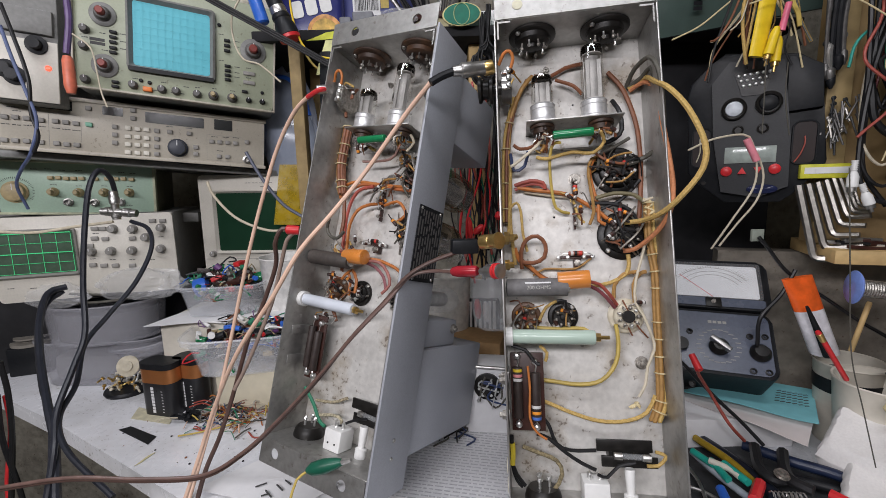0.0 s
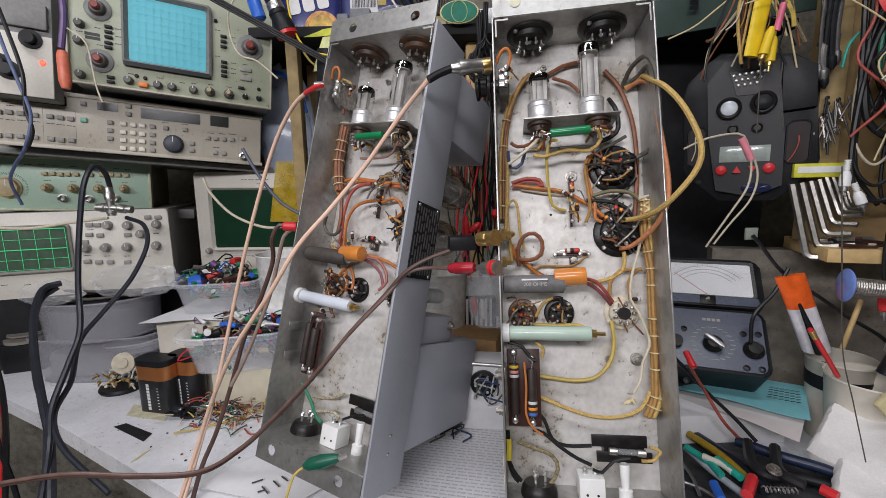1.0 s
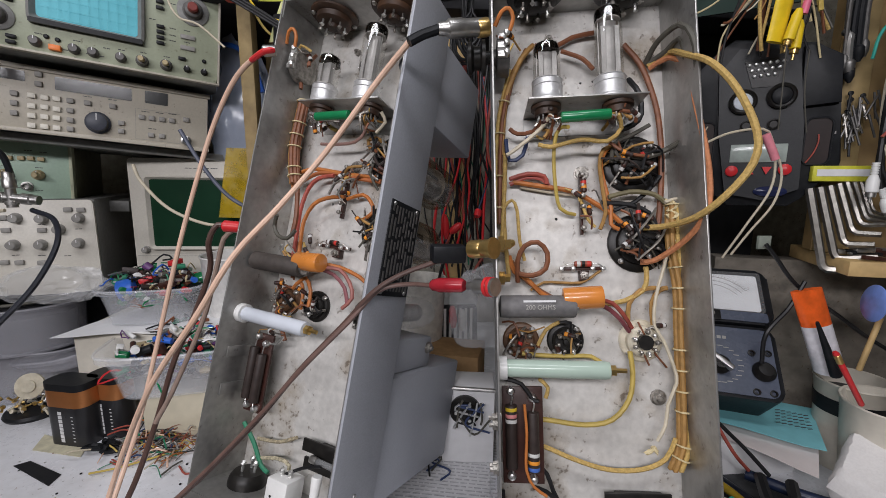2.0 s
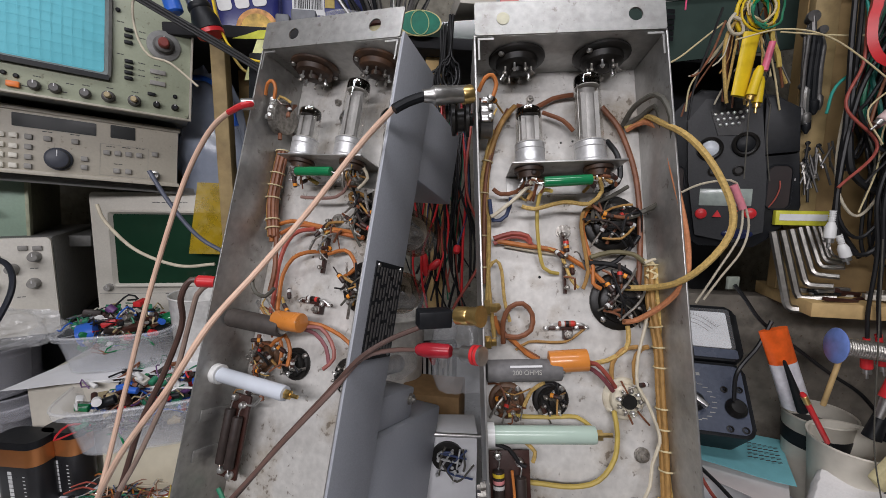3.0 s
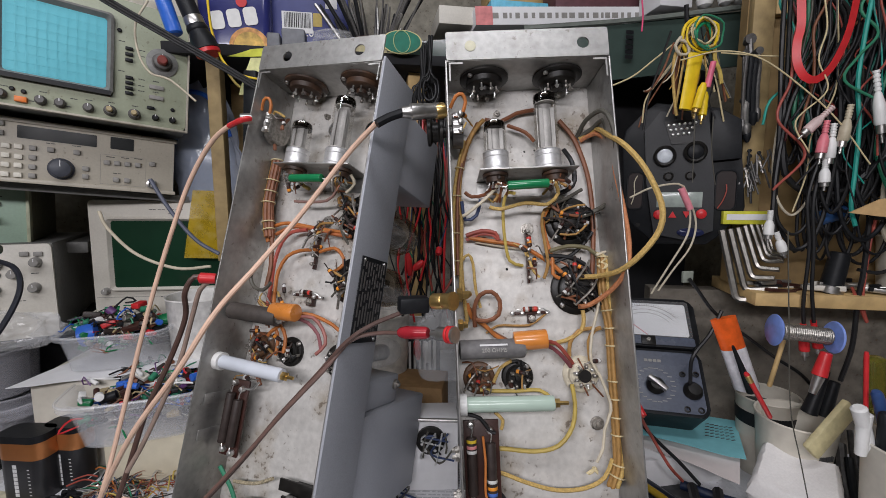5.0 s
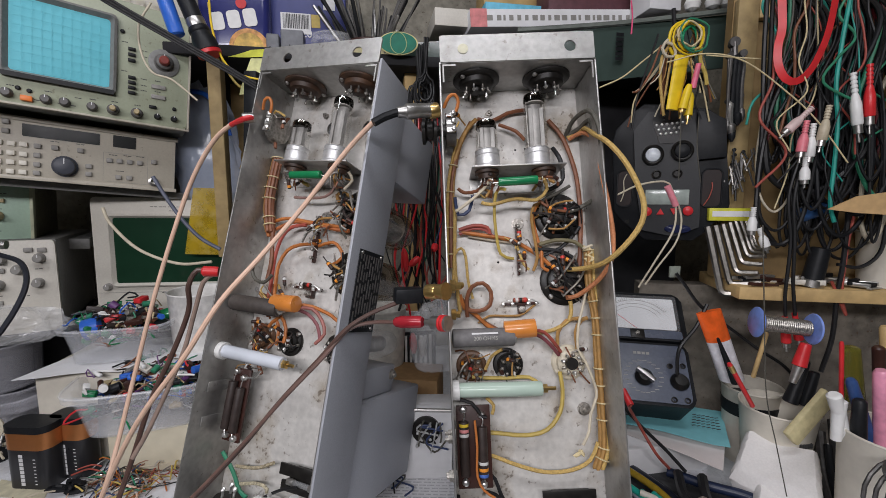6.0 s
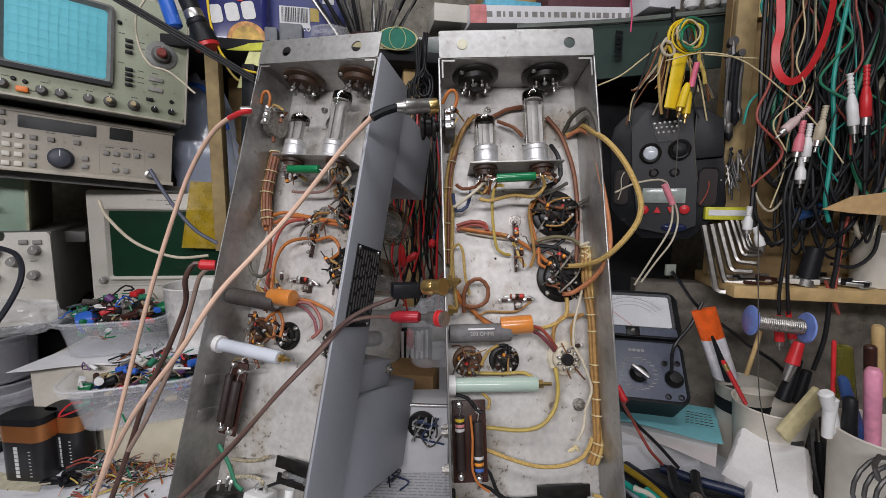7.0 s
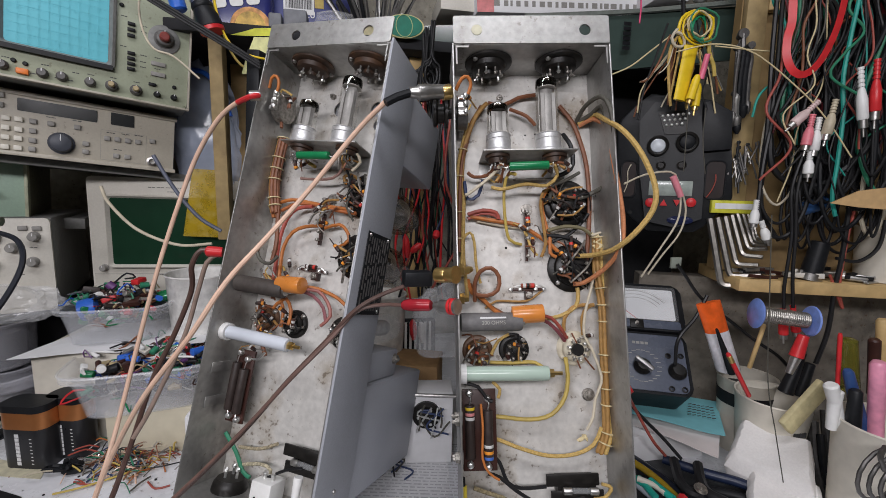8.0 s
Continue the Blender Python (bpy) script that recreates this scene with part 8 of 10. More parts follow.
for pts, r, m, lb, nm, ct in (
    ([(0.3768, 0.4938, 0.02), (0.4075, 0.4574, 0.022), (0.4362, 0.4302, 0.024), (0.4564, 0.3975, 0.024)], 0.0095, mat("navy_grip", (0.012, 0.02, 0.05), 0.35), "navy blue grip of long pliers lying on the bench", "long_pliers", "pliers"),
    ([(0.331, 0.544, 0.012), (0.3451, 0.4895, 0.014), (0.3512, 0.4483, 0.016), (0.3535, 0.4113, 0.016)], 0.011, mat("navy_grip_b", (0.01, 0.013, 0.022), 0.35), "navy blue plier handle lying on the bench", "long_pliers", "pliers"),
    ([(0.3556, 0.431, 0.012), (0.3941, 0.4387, 0.012), (0.4223, 0.4267, 0.012), (0.4429, 0.4087, 0.012)], 0.009, M_BLACKP, "black grip of wire strippers on the bench", "black_strippers", "wire strippers"),
    ([(0.3012, 0.4763, 0.026), (0.3107, 0.4474, 0.026)], 0.006, M_TEALP, "teal pen lying on the bench", "pen", "pen"),
    ([(0.3124, 0.4575, 0.026), (0.3111, 0.4282, 0.026), (0.3111, 0.4236, 0.026)], 0.0062, M_TEALP, "teal pen lying on the bench", "pen", "pen"),
    ([(0.3197, 0.4465, 0.03), (0.3255, 0.4134, 0.03)], 0.0065, M_TEALP, "teal pen lying on the bench", "pen", "pen"),
    ([(0.3053, 0.4827, 0.02), (0.3102, 0.4409, 0.02), (0.3203, 0.4009, 0.02)], 0.006, mat("grey_pen", (0.32, 0.36, 0.4), 0.4), "grey pen lying on the bench", "pen", "pen"),
    ([(0.2935, 0.4111, 0.026), (0.2864, 0.3869, 0.026)], 0.0075, M_BLUE, "short blue pen on the bench", "blue_pen", "pen"),
    ([(0.3067, 0.4521, 0.03), (0.3196, 0.4367, 0.03), (0.3226, 0.4225, 0.03)], 0.0055, M_CREAM, "cream handle lying among the pens", "cream_scraper", "scraper"),
    ([(0.326, 0.5115, 0.02), (0.3394, 0.4649, 0.02), (0.3414, 0.4213, 0.02)], 0.007, mat("amber_handle", (0.3, 0.2, 0.02), 0.2), "amber screwdriver handle on the bench", "screwdriver", "screwdriver"),
    ([(0.285, 0.512, 0.142), (0.297, 0.5049, 0.13), (0.3386, 0.5011, 0.085), (0.3688, 0.4914, 0.055), (0.3898, 0.4773, 0.03)], 0.0034, M_BKWIRE, "black test lead running to the bench", "test_lead", "test lead"),
    ([(0.2992, 0.47, 0.134), (0.3032, 0.4784, 0.126), (0.3341, 0.4991, 0.088), (0.3508, 0.4859, 0.055), (0.3733, 0.4874, 0.03)], 0.003, M_RDWIRE, "red test lead running to the bench", "test_lead", "test lead"),
    ([(0.2709, 0.4341, 0.012), (0.2844, 0.4246, 0.012), (0.2952, 0.4073, 0.012)], 0.003, M_STEEL, "steel tweezers lying on the bench", "tweezers", "tweezers"),
    ([(0.291, 0.4727, 0.012), (0.289, 0.4427, 0.012), (0.2797, 0.412, 0.012)], 0.003, M_STEEL, "steel probe lying on the bench", "probe", "probe"),
):
    tool(pts, r, m, lb, nm, ct)
# wire strippers' steel jaws
ws = thing("wire_stripper", "steel wire stripper head with red lever grips", "wire strippers")
for q in ([(0.3776, 0.4762, 0.03), (0.3541, 0.4353, 0.03), (0.3587, 0.4166, 0.03), (0.3773, 0.4204, 0.03)], [(0.3979, 0.4584, 0.034), (0.3763, 0.429, 0.034), (0.3692, 0.411, 0.034), (0.3785, 0.3937, 0.034)]):
    bm = B()
    tube(bm, q, 0.006, 8)
    part("jaw", bm, mat("blackened_steel", (0.028, 0.028, 0.03), 0.4, 0.4), ws)
c = Vector((0.3589, 0.4114, 0.036))
nut(ws, c + Vector((0, 0, 0.004)), (0, -0.3, 1), 0.006)
for q in ([(0.3374, 0.413, 0.03), (0.3137, 0.389, 0.03)], [(0.3968, 0.394, 0.03), (0.403, 0.3819, 0.03)]):
    bm = B()
    tube(bm, q, 0.0058, 8)
    part("grip", bm, M_RED, ws)
bm = B()
a, b = [Vector(p) for p in [(0.3326, 0.3913, 0.034), (0.3646, 0.3878, 0.034)]]
tube(bm, [a.lerp(b, k / 40) + Vector((0, 0.003 * math.cos(k * 1.2), 0.003 * math.sin(k * 1.2))) for k in range(41)], 0.0008, 5, 0, False)
part("spring", bm, M_STEEL, ws)
bm = B()
a = Vector((0.2992, 0.47, 0.134))
rod(bm, a, Vector((0.2978, 0.485, 0.1474)), 0.0045, 0.0036, 12)
solo("red_banana_plug", bm, M_RED, "red banana plug hanging by the multimeter", "plug")

# loom of thin leads looped over the console's hook
random.seed(23)
LOOM = [M_BRWIRE, M_BKWIRE, M_WHWIRE, M_LACE, M_BRWIRE, M_GYWIRE, M_YELLOW, M_BKWIRE, M_CLOTH]
for k, pts in enumerate((
    [(0.0667, -0.012, 0.2892), (0.0568, -0.012, 0.27), (0.0499, -0.012, 0.245), (0.0499, -0.012, 0.2113), (0.0501, -0.012, 0.1732)],
    [(0.069, -0.014, 0.2896), (0.0528, -0.014, 0.2734), (0.0458, -0.014, 0.241), (0.0461, -0.014, 0.2035), (0.0527, -0.014, 0.1651)],
    [(0.0632, -0.008, 0.2816), (0.0515, -0.008, 0.2571), (0.0362, -0.008, 0.2285), (0.016, -0.008, 0.2086), (0.0102, -0.008, 0.2074)],
    [(0.0637, -0.006, 0.2786), (0.0488, -0.006, 0.2506), (0.0297, -0.006, 0.2219), (0.0134, -0.006, 0.1959), (0.0105, -0.006, 0.1645)],
    [(0.0659, -0.006, 0.2769), (0.0519, -0.006, 0.2465), (0.0329, -0.006, 0.2178), (0.0123, -0.006, 0.1803), (0.0064, -0.006, 0.1591)],
    [(0.0722, -0.01, 0.2907), (0.0869, -0.01, 0.2746), (0.0945, -0.01, 0.2486), (0.1028, -0.01, 0.2151), (0.1144, -0.01, 0.1887)],
    [(0.0732, -0.012, 0.2913), (0.0896, -0.012, 0.27), (0.0922, -0.012, 0.241), (0.0992, -0.012, 0.2222), (0.1018, -0.012, 0.2074)],
    [(0.0599, -0.016, 0.2828), (0.0711, -0.016, 0.2922), (0.0854, -0.016, 0.2798), (0.0883, -0.016, 0.2617), (0.0779, -0.016, 0.252), (0.0617, -0.016, 0.2609), (0.0588, -0.016, 0.2793)],
    [(0.0566, -0.018, 0.2861), (0.0693, -0.018, 0.2938), (0.0834, -0.018, 0.2829), (0.0863, -0.018, 0.2648), (0.0799, -0.018, 0.2483), (0.0835, -0.018, 0.2219), (0.0834, -0.018, 0.1926)],
    [(0.0602, -0.012, 0.2697), (0.0586, -0.012, 0.2404), (0.0632, -0.012, 0.2178), (0.0599, -0.012, 0.1917), (0.0593, -0.012, 0.1651)],
    [(0.0819, -0.012, 0.2528), (0.0878, -0.012, 0.2305), (0.0925, -0.012, 0.2081), (0.0891, -0.012, 0.1861), (0.0978, -0.012, 0.1633)],
    [(0.0591, -0.008, 0.249), (0.0679, -0.008, 0.2259), (0.0559, -0.008, 0.2042), (0.0468, -0.008, 0.1857), (0.0408, -0.008, 0.1706)],
)):
    bm = B()
    tube(bm, [Vector(p) + Vector((0, -0.001 * (k % 4), 0)) for p in pts], 0.0026 if k in (0, 6) else 0.0011)
    solo("loom_lead", bm, LOOM[k % 9], "thin lead looped in the loom above the console", "cable", at(0.3623, 0.6138, 0.3307, -32.00, 0.00, 0.00), "leads over the console")

# more thin leads in the bundle on the board
random.seed(41)
THIN = [M_BKWIRE, mat("thin_teal_wire", (0.02, 0.3, 0.24), 0.45), M_RDWIRE, M_BRWIRE, M_GYWIRE, M_BKWIRE, M_RDWIRE, M_GNWIRE, M_BKWIRE, M_LACE]
(x0, _, z0), (x1, _, z1) = [(0.0126, -0.06, 0.6294), (0.1602, -0.06, 0.3303)]
for k in range(22):
    x = x0 + (x1 - x0) * random.random()
    zb = z0 + (z1 - z0) * random.uniform(0.45, 1.0)
    pts = [Vector((x + (0.006 * noise.noise(Vector((k * 3.1, q * 1.7, 2.0))) + 0.01 * q * (random.random() - 0.5)), -0.05 - 0.0022 * k * (0.6 + 0.4 * q / 6), z0 + 0.03 + (zb - z0) * q / 6)) for q in range(7)]
    bm = B()
    tube(bm, pts, random.choice((0.0009, 0.0012, 0.0016)))
    solo("board_lead", bm, THIN[k % 10], "thin lead hanging in the cable bundle on the board", "cable", at(0.505, 0.575, 0, -20.00, 0.00, 0.00), "leads in the bundle")
# ---- left side of the bench ----
def tub(name, p, rx, ry, h, flare, material, label, square=0.0, rim=0.004, m=None):
    """An open plastic tub; square blends the outline from round to boxy."""
    t = thing(name, label, "plastic box", m if m is not None else Matrix.Translation(p))
    n = 44

    def ring(s, z, k):
        out = []
        for i in range(n):
            a = 2 * math.pi * i / n
            c, q = math.cos(a), math.sin(a)
            e = 1 - 0.72 * square
            out.append((math.copysign(abs(c) ** e, c) * rx * s, math.copysign(abs(q) ** e, q) * ry * s, z))
        return out

    bm = B()
    seq = [(1 - flare, 0.0), (1 - flare * 0.5, h * 0.5), (1.0, h - rim), (1.0 + rim / rx, h - rim * 0.9), (1.0 + rim / rx, h), (0.985, h), (0.985 - flare * 0.5, h * 0.5), (0.985 - flare, 0.0018)]
    rows = [[bm.verts.new(c) for c in ring(s, z, 0)] for s, z in seq]
    for A, C in zip(rows, rows[1:]):
        for i in range(n):
            bm.faces.new((A[i], A[(i + 1) % n], C[(i + 1) % n], C[i]))
    bm.faces.new(rows[0])
    bm.faces.new(rows[-1])
    part("shell", bm, material, t)
    bm = B()
    tube(bm, [Vector(c) * 1.0 + Vector((0, 0, 0.0006)) for c in ring(1.0 + rim / rx, h, 0)] + [Vector(ring(1.0 + rim / rx, h, 0)[0]) + Vector((0, 0, 0.0006))], 0.0018, 6, 0, False)
    part("rolled_rim", bm, material, t)
    return t


M_FOG = mat("milky_clear_plastic", (0.58, 0.58, 0.63), 0.3, 0.0, 0.02, 30, 0.0, alpha=0.24, spec=0.6)
P = Vector((-0.66, 0.7765, 0))
tub("parts_box", (-0.665, 0.805, 0), 0.118, 0.06, 0.085, 0.1, M_FOG, "smoky clear plastic box under the round tub", 0.6)
bm = B()
box(bm, (-0.085, -0.04, 0.003), (0.085, 0.04, 0.055), 0.012)
solo("box_filling", bm, mat("mixed_grey_filling", (0.2, 0.2, 0.2), 0.8, 0, 0.12, 30, 0.1), "mixed grey parts filling the lower box", "parts", Matrix.Translation((-0.665, 0.805, 0)))
tub("round_tub", (-0.658, 0.8, 0.0855), 0.104, 0.078, 0.072, 0.05, M_FOG, "round smoky plastic tub holding coiled cables", 0.0)
bm = B()
lathe(bm, (0, 0, 0), (0, 0, 1), [(0.086, 0), (0.09, 0.052), (0, 0.055)], 30)
bmesh.ops.transform(bm, matrix=Matrix.Diagonal((1, 0.72, 1, 1)), verts=bm.verts)
solo("tub_filling", bm, mat("grey_tub_filling", (0.11, 0.11, 0.12), 0.7, 0, 0.15, 30, 0.1), "grey parts bag filling the round tub", "parts", Matrix.Translation((-0.658, 0.8, 0.0875)))
# a shallow tray wedged beside the tub
lm = pose(-0.565, 0.785, 0.06, 4, -9, -14)
tub("shallow_tray", None, 0.06, 0.05, 0.02, 0.08, M_FOG, "milky clear shallow tray wedged beside the tub", 0.55, 0.006, lm)
random.seed(5)
for k in range(7):
    bm = B()
    r = 0.066 + 0.006 * k
    ph = random.random() * 6
    tube(bm, [(-0.658 + r * math.cos(t + ph), 0.8 + r * 0.68 * math.sin(t + ph), 0.16 + 0.003 * k + 0.012 * math.sin(t + k)) for t in [2 * math.pi * j / 14 for j in range(14)]], 0.0024, 7)
    solo("coiled_cable", bm, M_BKWIRE if k % 3 else M_GYWIRE, "black cable coiled on the round tub", "cable", None, "coils on the tub")


def bag(name, c, sx, sy, sz, label, seed, material=None):
    bm = B()
    bmesh.ops.create_icosphere(bm, subdivisions=4, radius=1)
    for v in bm.verts:
        q = 1 + 0.28 * noise.noise(v.co * 1.7 + Vector((seed, 0, 0))) + 0.2 * abs(noise.noise(v.co * 4.5 + Vector((0, seed, 0)))) + 0.12 * abs(noise.noise(v.co * 10)) + 0.05 * noise.noise(v.co * 22)
        v.co = Vector((v.co.x * sx * q, v.co.y * sy * q, max(-sz * 0.8, v.co.z * sz * q)))
    return solo(name, bm, material or M_FILM, label, "plastic bag", Matrix.Translation(c))


M_FILM = mat("thin_clear_film", (0.88, 0.89, 0.91), 0.16, 0.0, 0.05, 90, 0.4, alpha=0.22, spec=1.0)
bag("clear_bag", (-0.56, 0.762, 0.19), 0.07, 0.028, 0.03, "crumpled clear plastic bag before the oscilloscope", 17)
bag("clear_bag", (-0.69, 0.735, 0.178), 0.05, 0.022, 0.022, "crumpled clear plastic bag by the oscilloscope", 8)
# black transformer with a reel
Q = Vector((-0.8469, 0.8046, 0))
t = thing("transformer", "black open transformer with a brown bobbin", "transformer", Matrix.Translation((Q.x, Q.y + 0.03, 0)) @ pose(0, 0, 0, 0, 0, 20))
bm = B()
box(bm, (-0.034, -0.03, 0), (0.034, 0.03, 0.058), 0.003)
part("core", bm, M_BLACKP, t)
bm = B()
lathe(bm, (0, 0, 0.0585), (0, 0, 1), [(0.036, 0), (0.036, 0.006), (0.02, 0.007), (0.018, 0.012), (0.03, 0.013), (0.03, 0.016), (0, 0.016)], 26)
part("bobbin", bm, mat("grey_brown_bobbin", (0.25, 0.23, 0.2), 0.6), t)
bag("red_bag", (Q.x - 0.02, Q.y + 0.09, 0.1), 0.07, 0.04, 0.025, "crumpled film bag with red wire inside", 14)
random.seed(9)
for k in range(8):
    bm = B()
    c = Vector((Q.x - 0.02, Q.y + 0.07, 0.085))
    tube(bm, [c + Vector((random.uniform(-0.06, 0.06), random.uniform(-0.03, 0.03), random.uniform(-0.015, 0.03))) for _ in range(5)], 0.0014, 6)
    solo("wire_scrap", bm, random.choice((M_RDWIRE, M_RED, M_BRWIRE)), "red wire scrap in the bag", "wire", None, "scraps in the bag")
# batteries
M_COPPER = mat("copper_battery_band", (0.5, 0.2, 0.07), 0.3, 0.6, 0.08, 60, 0.05)
M_BATT = mat("black_battery_wrap", (0.02, 0.02, 0.022), 0.3, 0.0, 0.1, 60, 0.05)
for (x, y), w, d, yaw in ((((-0.4638, 0.634, 0))[:2], 0.062, 0.034, -14), (((-0.4254, 0.651, 0))[:2], 0.052, 0.034, -14)):
    b = thing("battery_pack", "black and copper battery pack taped on top", "battery", pose(x, y + 0.018, 0, 0, 0, yaw), "battery packs")
    for z0, z1, m, nm, g in ((0, 0.056, M_BATT, "lower_wrap", 0), (0.056, 0.079, M_COPPER, "copper_band", 0.0002), (0.079, 0.0885, M_BLACKP, "tape_cap", 0.0006)):
        bm = B()
        prism(bm, rounded(-w / 2 - g, -d / 2 - g, w / 2 + g, d / 2 + g, 0.0135, 7), z0, z1)
        bmesh.ops.transform(bm, matrix=Matrix(((1, 0, 0, 0), (0, 0, 1, 0), (0, 1, 0, 0), (0, 0, 0, 1))), verts=bm.verts)
        part(nm, bm, m, b)
    bm = B()
    for k in range(8):
        box(bm, (-w * 0.12, -d / 2 - 0.0004, 0.006 + k * 0.0056), (-w * 0.12 + 0.0055, -d / 2 + 0.0006, 0.0105 + k * 0.0056))
        box(bm, (w * 0.2, -d / 2 - 0.0003, 0.008 + k * 0.005), (w * 0.2 + 0.003, -d / 2 + 0.0006, 0.009 + k * 0.005))
    part("white_print", bm, M_PRINT, b)
bm = B()
a = Vector((-0.4102, 0.6281, 0))
for k in range(5):
    tube(bm, [a + Vector((random.uniform(-0.02, 0.025), -0.01 + random.uniform(-0.01, 0.01), 0.004 + random.uniform(0, 0.016))) for _ in range(4)], 0.003, 6)
solo("black_tape_scrap", bm, M_BLACKP, "crumpled black tape and leads by the battery", "tape scrap")
# metal scrap heap
c = Vector((-0.5829, 0.7102, 0))
bm = B()
lathe(bm, (c.x, c.y + 0.02, 0), (0, 0, 1), [(0.036, 0), (0.038, 0.004), (0.036, 0.008), (0, 0.008)], 30)
solo("black_dish", bm, M_BLACKP, "black dish holding small metal scrap", "dish")
random.seed(31)
for k in range(46):
    bm = B()
    p = Vector((c.x + random.uniform(-0.028, 0.028), c.y + 0.02 + random.uniform(-0.026, 0.026), 0.009 + random.uniform(0, 0.03) * (1 - k / 60)))
    d = Vector((random.uniform(-1, 1), random.uniform(-1, 1), random.uniform(-0.6, 0.6)))
    lathe(bm, p, d, [(0.0032, 0), (0.0032, 0.003), (0.0016, 0.0032), (0.0016, random.uniform(0.008, 0.018))], 7)
    solo("metal_scrap", bm, random.choice((M_STEEL, M_BRASS, M_SOLDER, M_BLACKP, M_CERAM)), "small screw or terminal in the scrap heap", "screw", None, "scrap heap")
bm = B()
p = Vector((-0.5223, 0.66, 0.0767))
lathe(bm, p, (0.2, -1, 0.3), [(0.017, 0), (0.017, 0.003), (0.008, 0.0035), (0.008, 0.006), (0, 0.006)], 24)
solo("ceramic_wafer", bm, M_CERAM, "cream ceramic wafer on the scrap heap", "wafer")
# marks on the bench
for pts, m, nm, lb in (([(-0.5031, 0.5979, 0), (-0.4308, 0.558, 0), (-0.4314, 0.5772, 0), (-0.4902, 0.6064, 0)], M_BLACKP, "black_label", "small dark label stuck to the bench"), ([(-0.507, 0.6294, 0), (-0.433, 0.6099, 0), (-0.4403, 0.6329, 0), (-0.5192, 0.6646, 0)], mat("yellowed_tape", (0.62, 0.58, 0.42), 0.5), "tape_patch", "yellowed tape patch on the bench"), ([(-0.4164, 0.5109, 0), (-0.4128, 0.5319, 0), (-0.4075, 0.5391, 0), (-0.4121, 0.5176, 0)], mat("cream_tape", (0.66, 0.6, 0.35), 0.5), "tape_patch", "cream tape strip at the bench edge")):
    paper(nm, pts, 0.0006, m, lb, 0.0003, "label")
# clear parts boxes
bx1 = Vector((-0.3933, 0.72, 0.144))
m1 = pose(bx1.x, bx1.y + 0.03, bx1.z, 0, 0, 6)
tub("component_box", None, 0.068, 0.052, 0.052, 0.14, M_CLEAR, "clear plastic box heaped with loose components", 0.75, 0.006, m1)
bx2 = Vector((-0.3293, 0.685, 0.0682))
m2 = pose(bx2.x, bx2.y, bx2.z, 0, 0, 10)
tub("component_box", None, 0.088, 0.062, 0.062, 0.16, M_CLEAR, "large clear plastic box with component scraps", 0.7, 0.009, m2)
tub("food_tray", None, 0.07, 0.045, 0.03, 0.16, mat("cream_tray", (0.68, 0.65, 0.52), 0.4, 0, 0.05, 60, 0.05), "cream foam tray behind the clear box", 0.7, 0.003, pose(bx2.x - 0.06, bx2.y + 0.075, bx2.z + 0.012, 0, 0, 8))
# what they stand on
bm = B()
box(bm, (bx2.x - 0.045, bx2.y - 0.04, 0), (bx2.x + 0.085, bx2.y + 0.07, bx2.z - 0.0005), 0.003)
solo("cream_carton", bm, mat("cream_carton_board", (0.6, 0.55, 0.42), 0.7, 0, 0.06, 60, 0.1), "cream carton under the clear box", "carton")
bm = B()
box(bm, (bx2.x + 0.06, bx2.y - 0.06, 0), (bx2.x + 0.13, bx2.y - 0.032, bx2.z - 0.005), 0.006)
solo("white_carton", bm, M_PAPER, "white carton beside the chassis", "carton")
bm = B()
box(bm, (bx1.x - 0.09, bx1.y - 0.03, 0), (bx1.x + 0.1, bx1.y + 0.1, bx1.z - 0.004), 0.002)
solo("flat_carton", bm, M_CREAM, "off-white carton under the papers", "carton")
paper("white_sheet", [(bx1.x - 0.1, bx1.y - 0.055, 0), (bx1.x + 0.13, bx1.y - 0.02, 0), (bx1.x + 0.16, bx1.y + 0.12, 0), (bx1.x - 0.06, bx1.y + 0.09, 0)], bx1.z - 0.0035, M_PAPER, "white sheet under the small parts box", 0.003)
random.seed(77)
BITS = [M_BLUE, M_BLACKP, M_RED, M_GREEN, M_BROWN, M_STEEL, M_TAN, M_WHITE, M_BLACKP, M_GNWIRE, M_OFFW, mat("purple_plastic", (0.13, 0.05, 0.17), 0.4), M_BKWIRE, M_BRWIRE, M_LUG, M_BROWN, M_DRES]


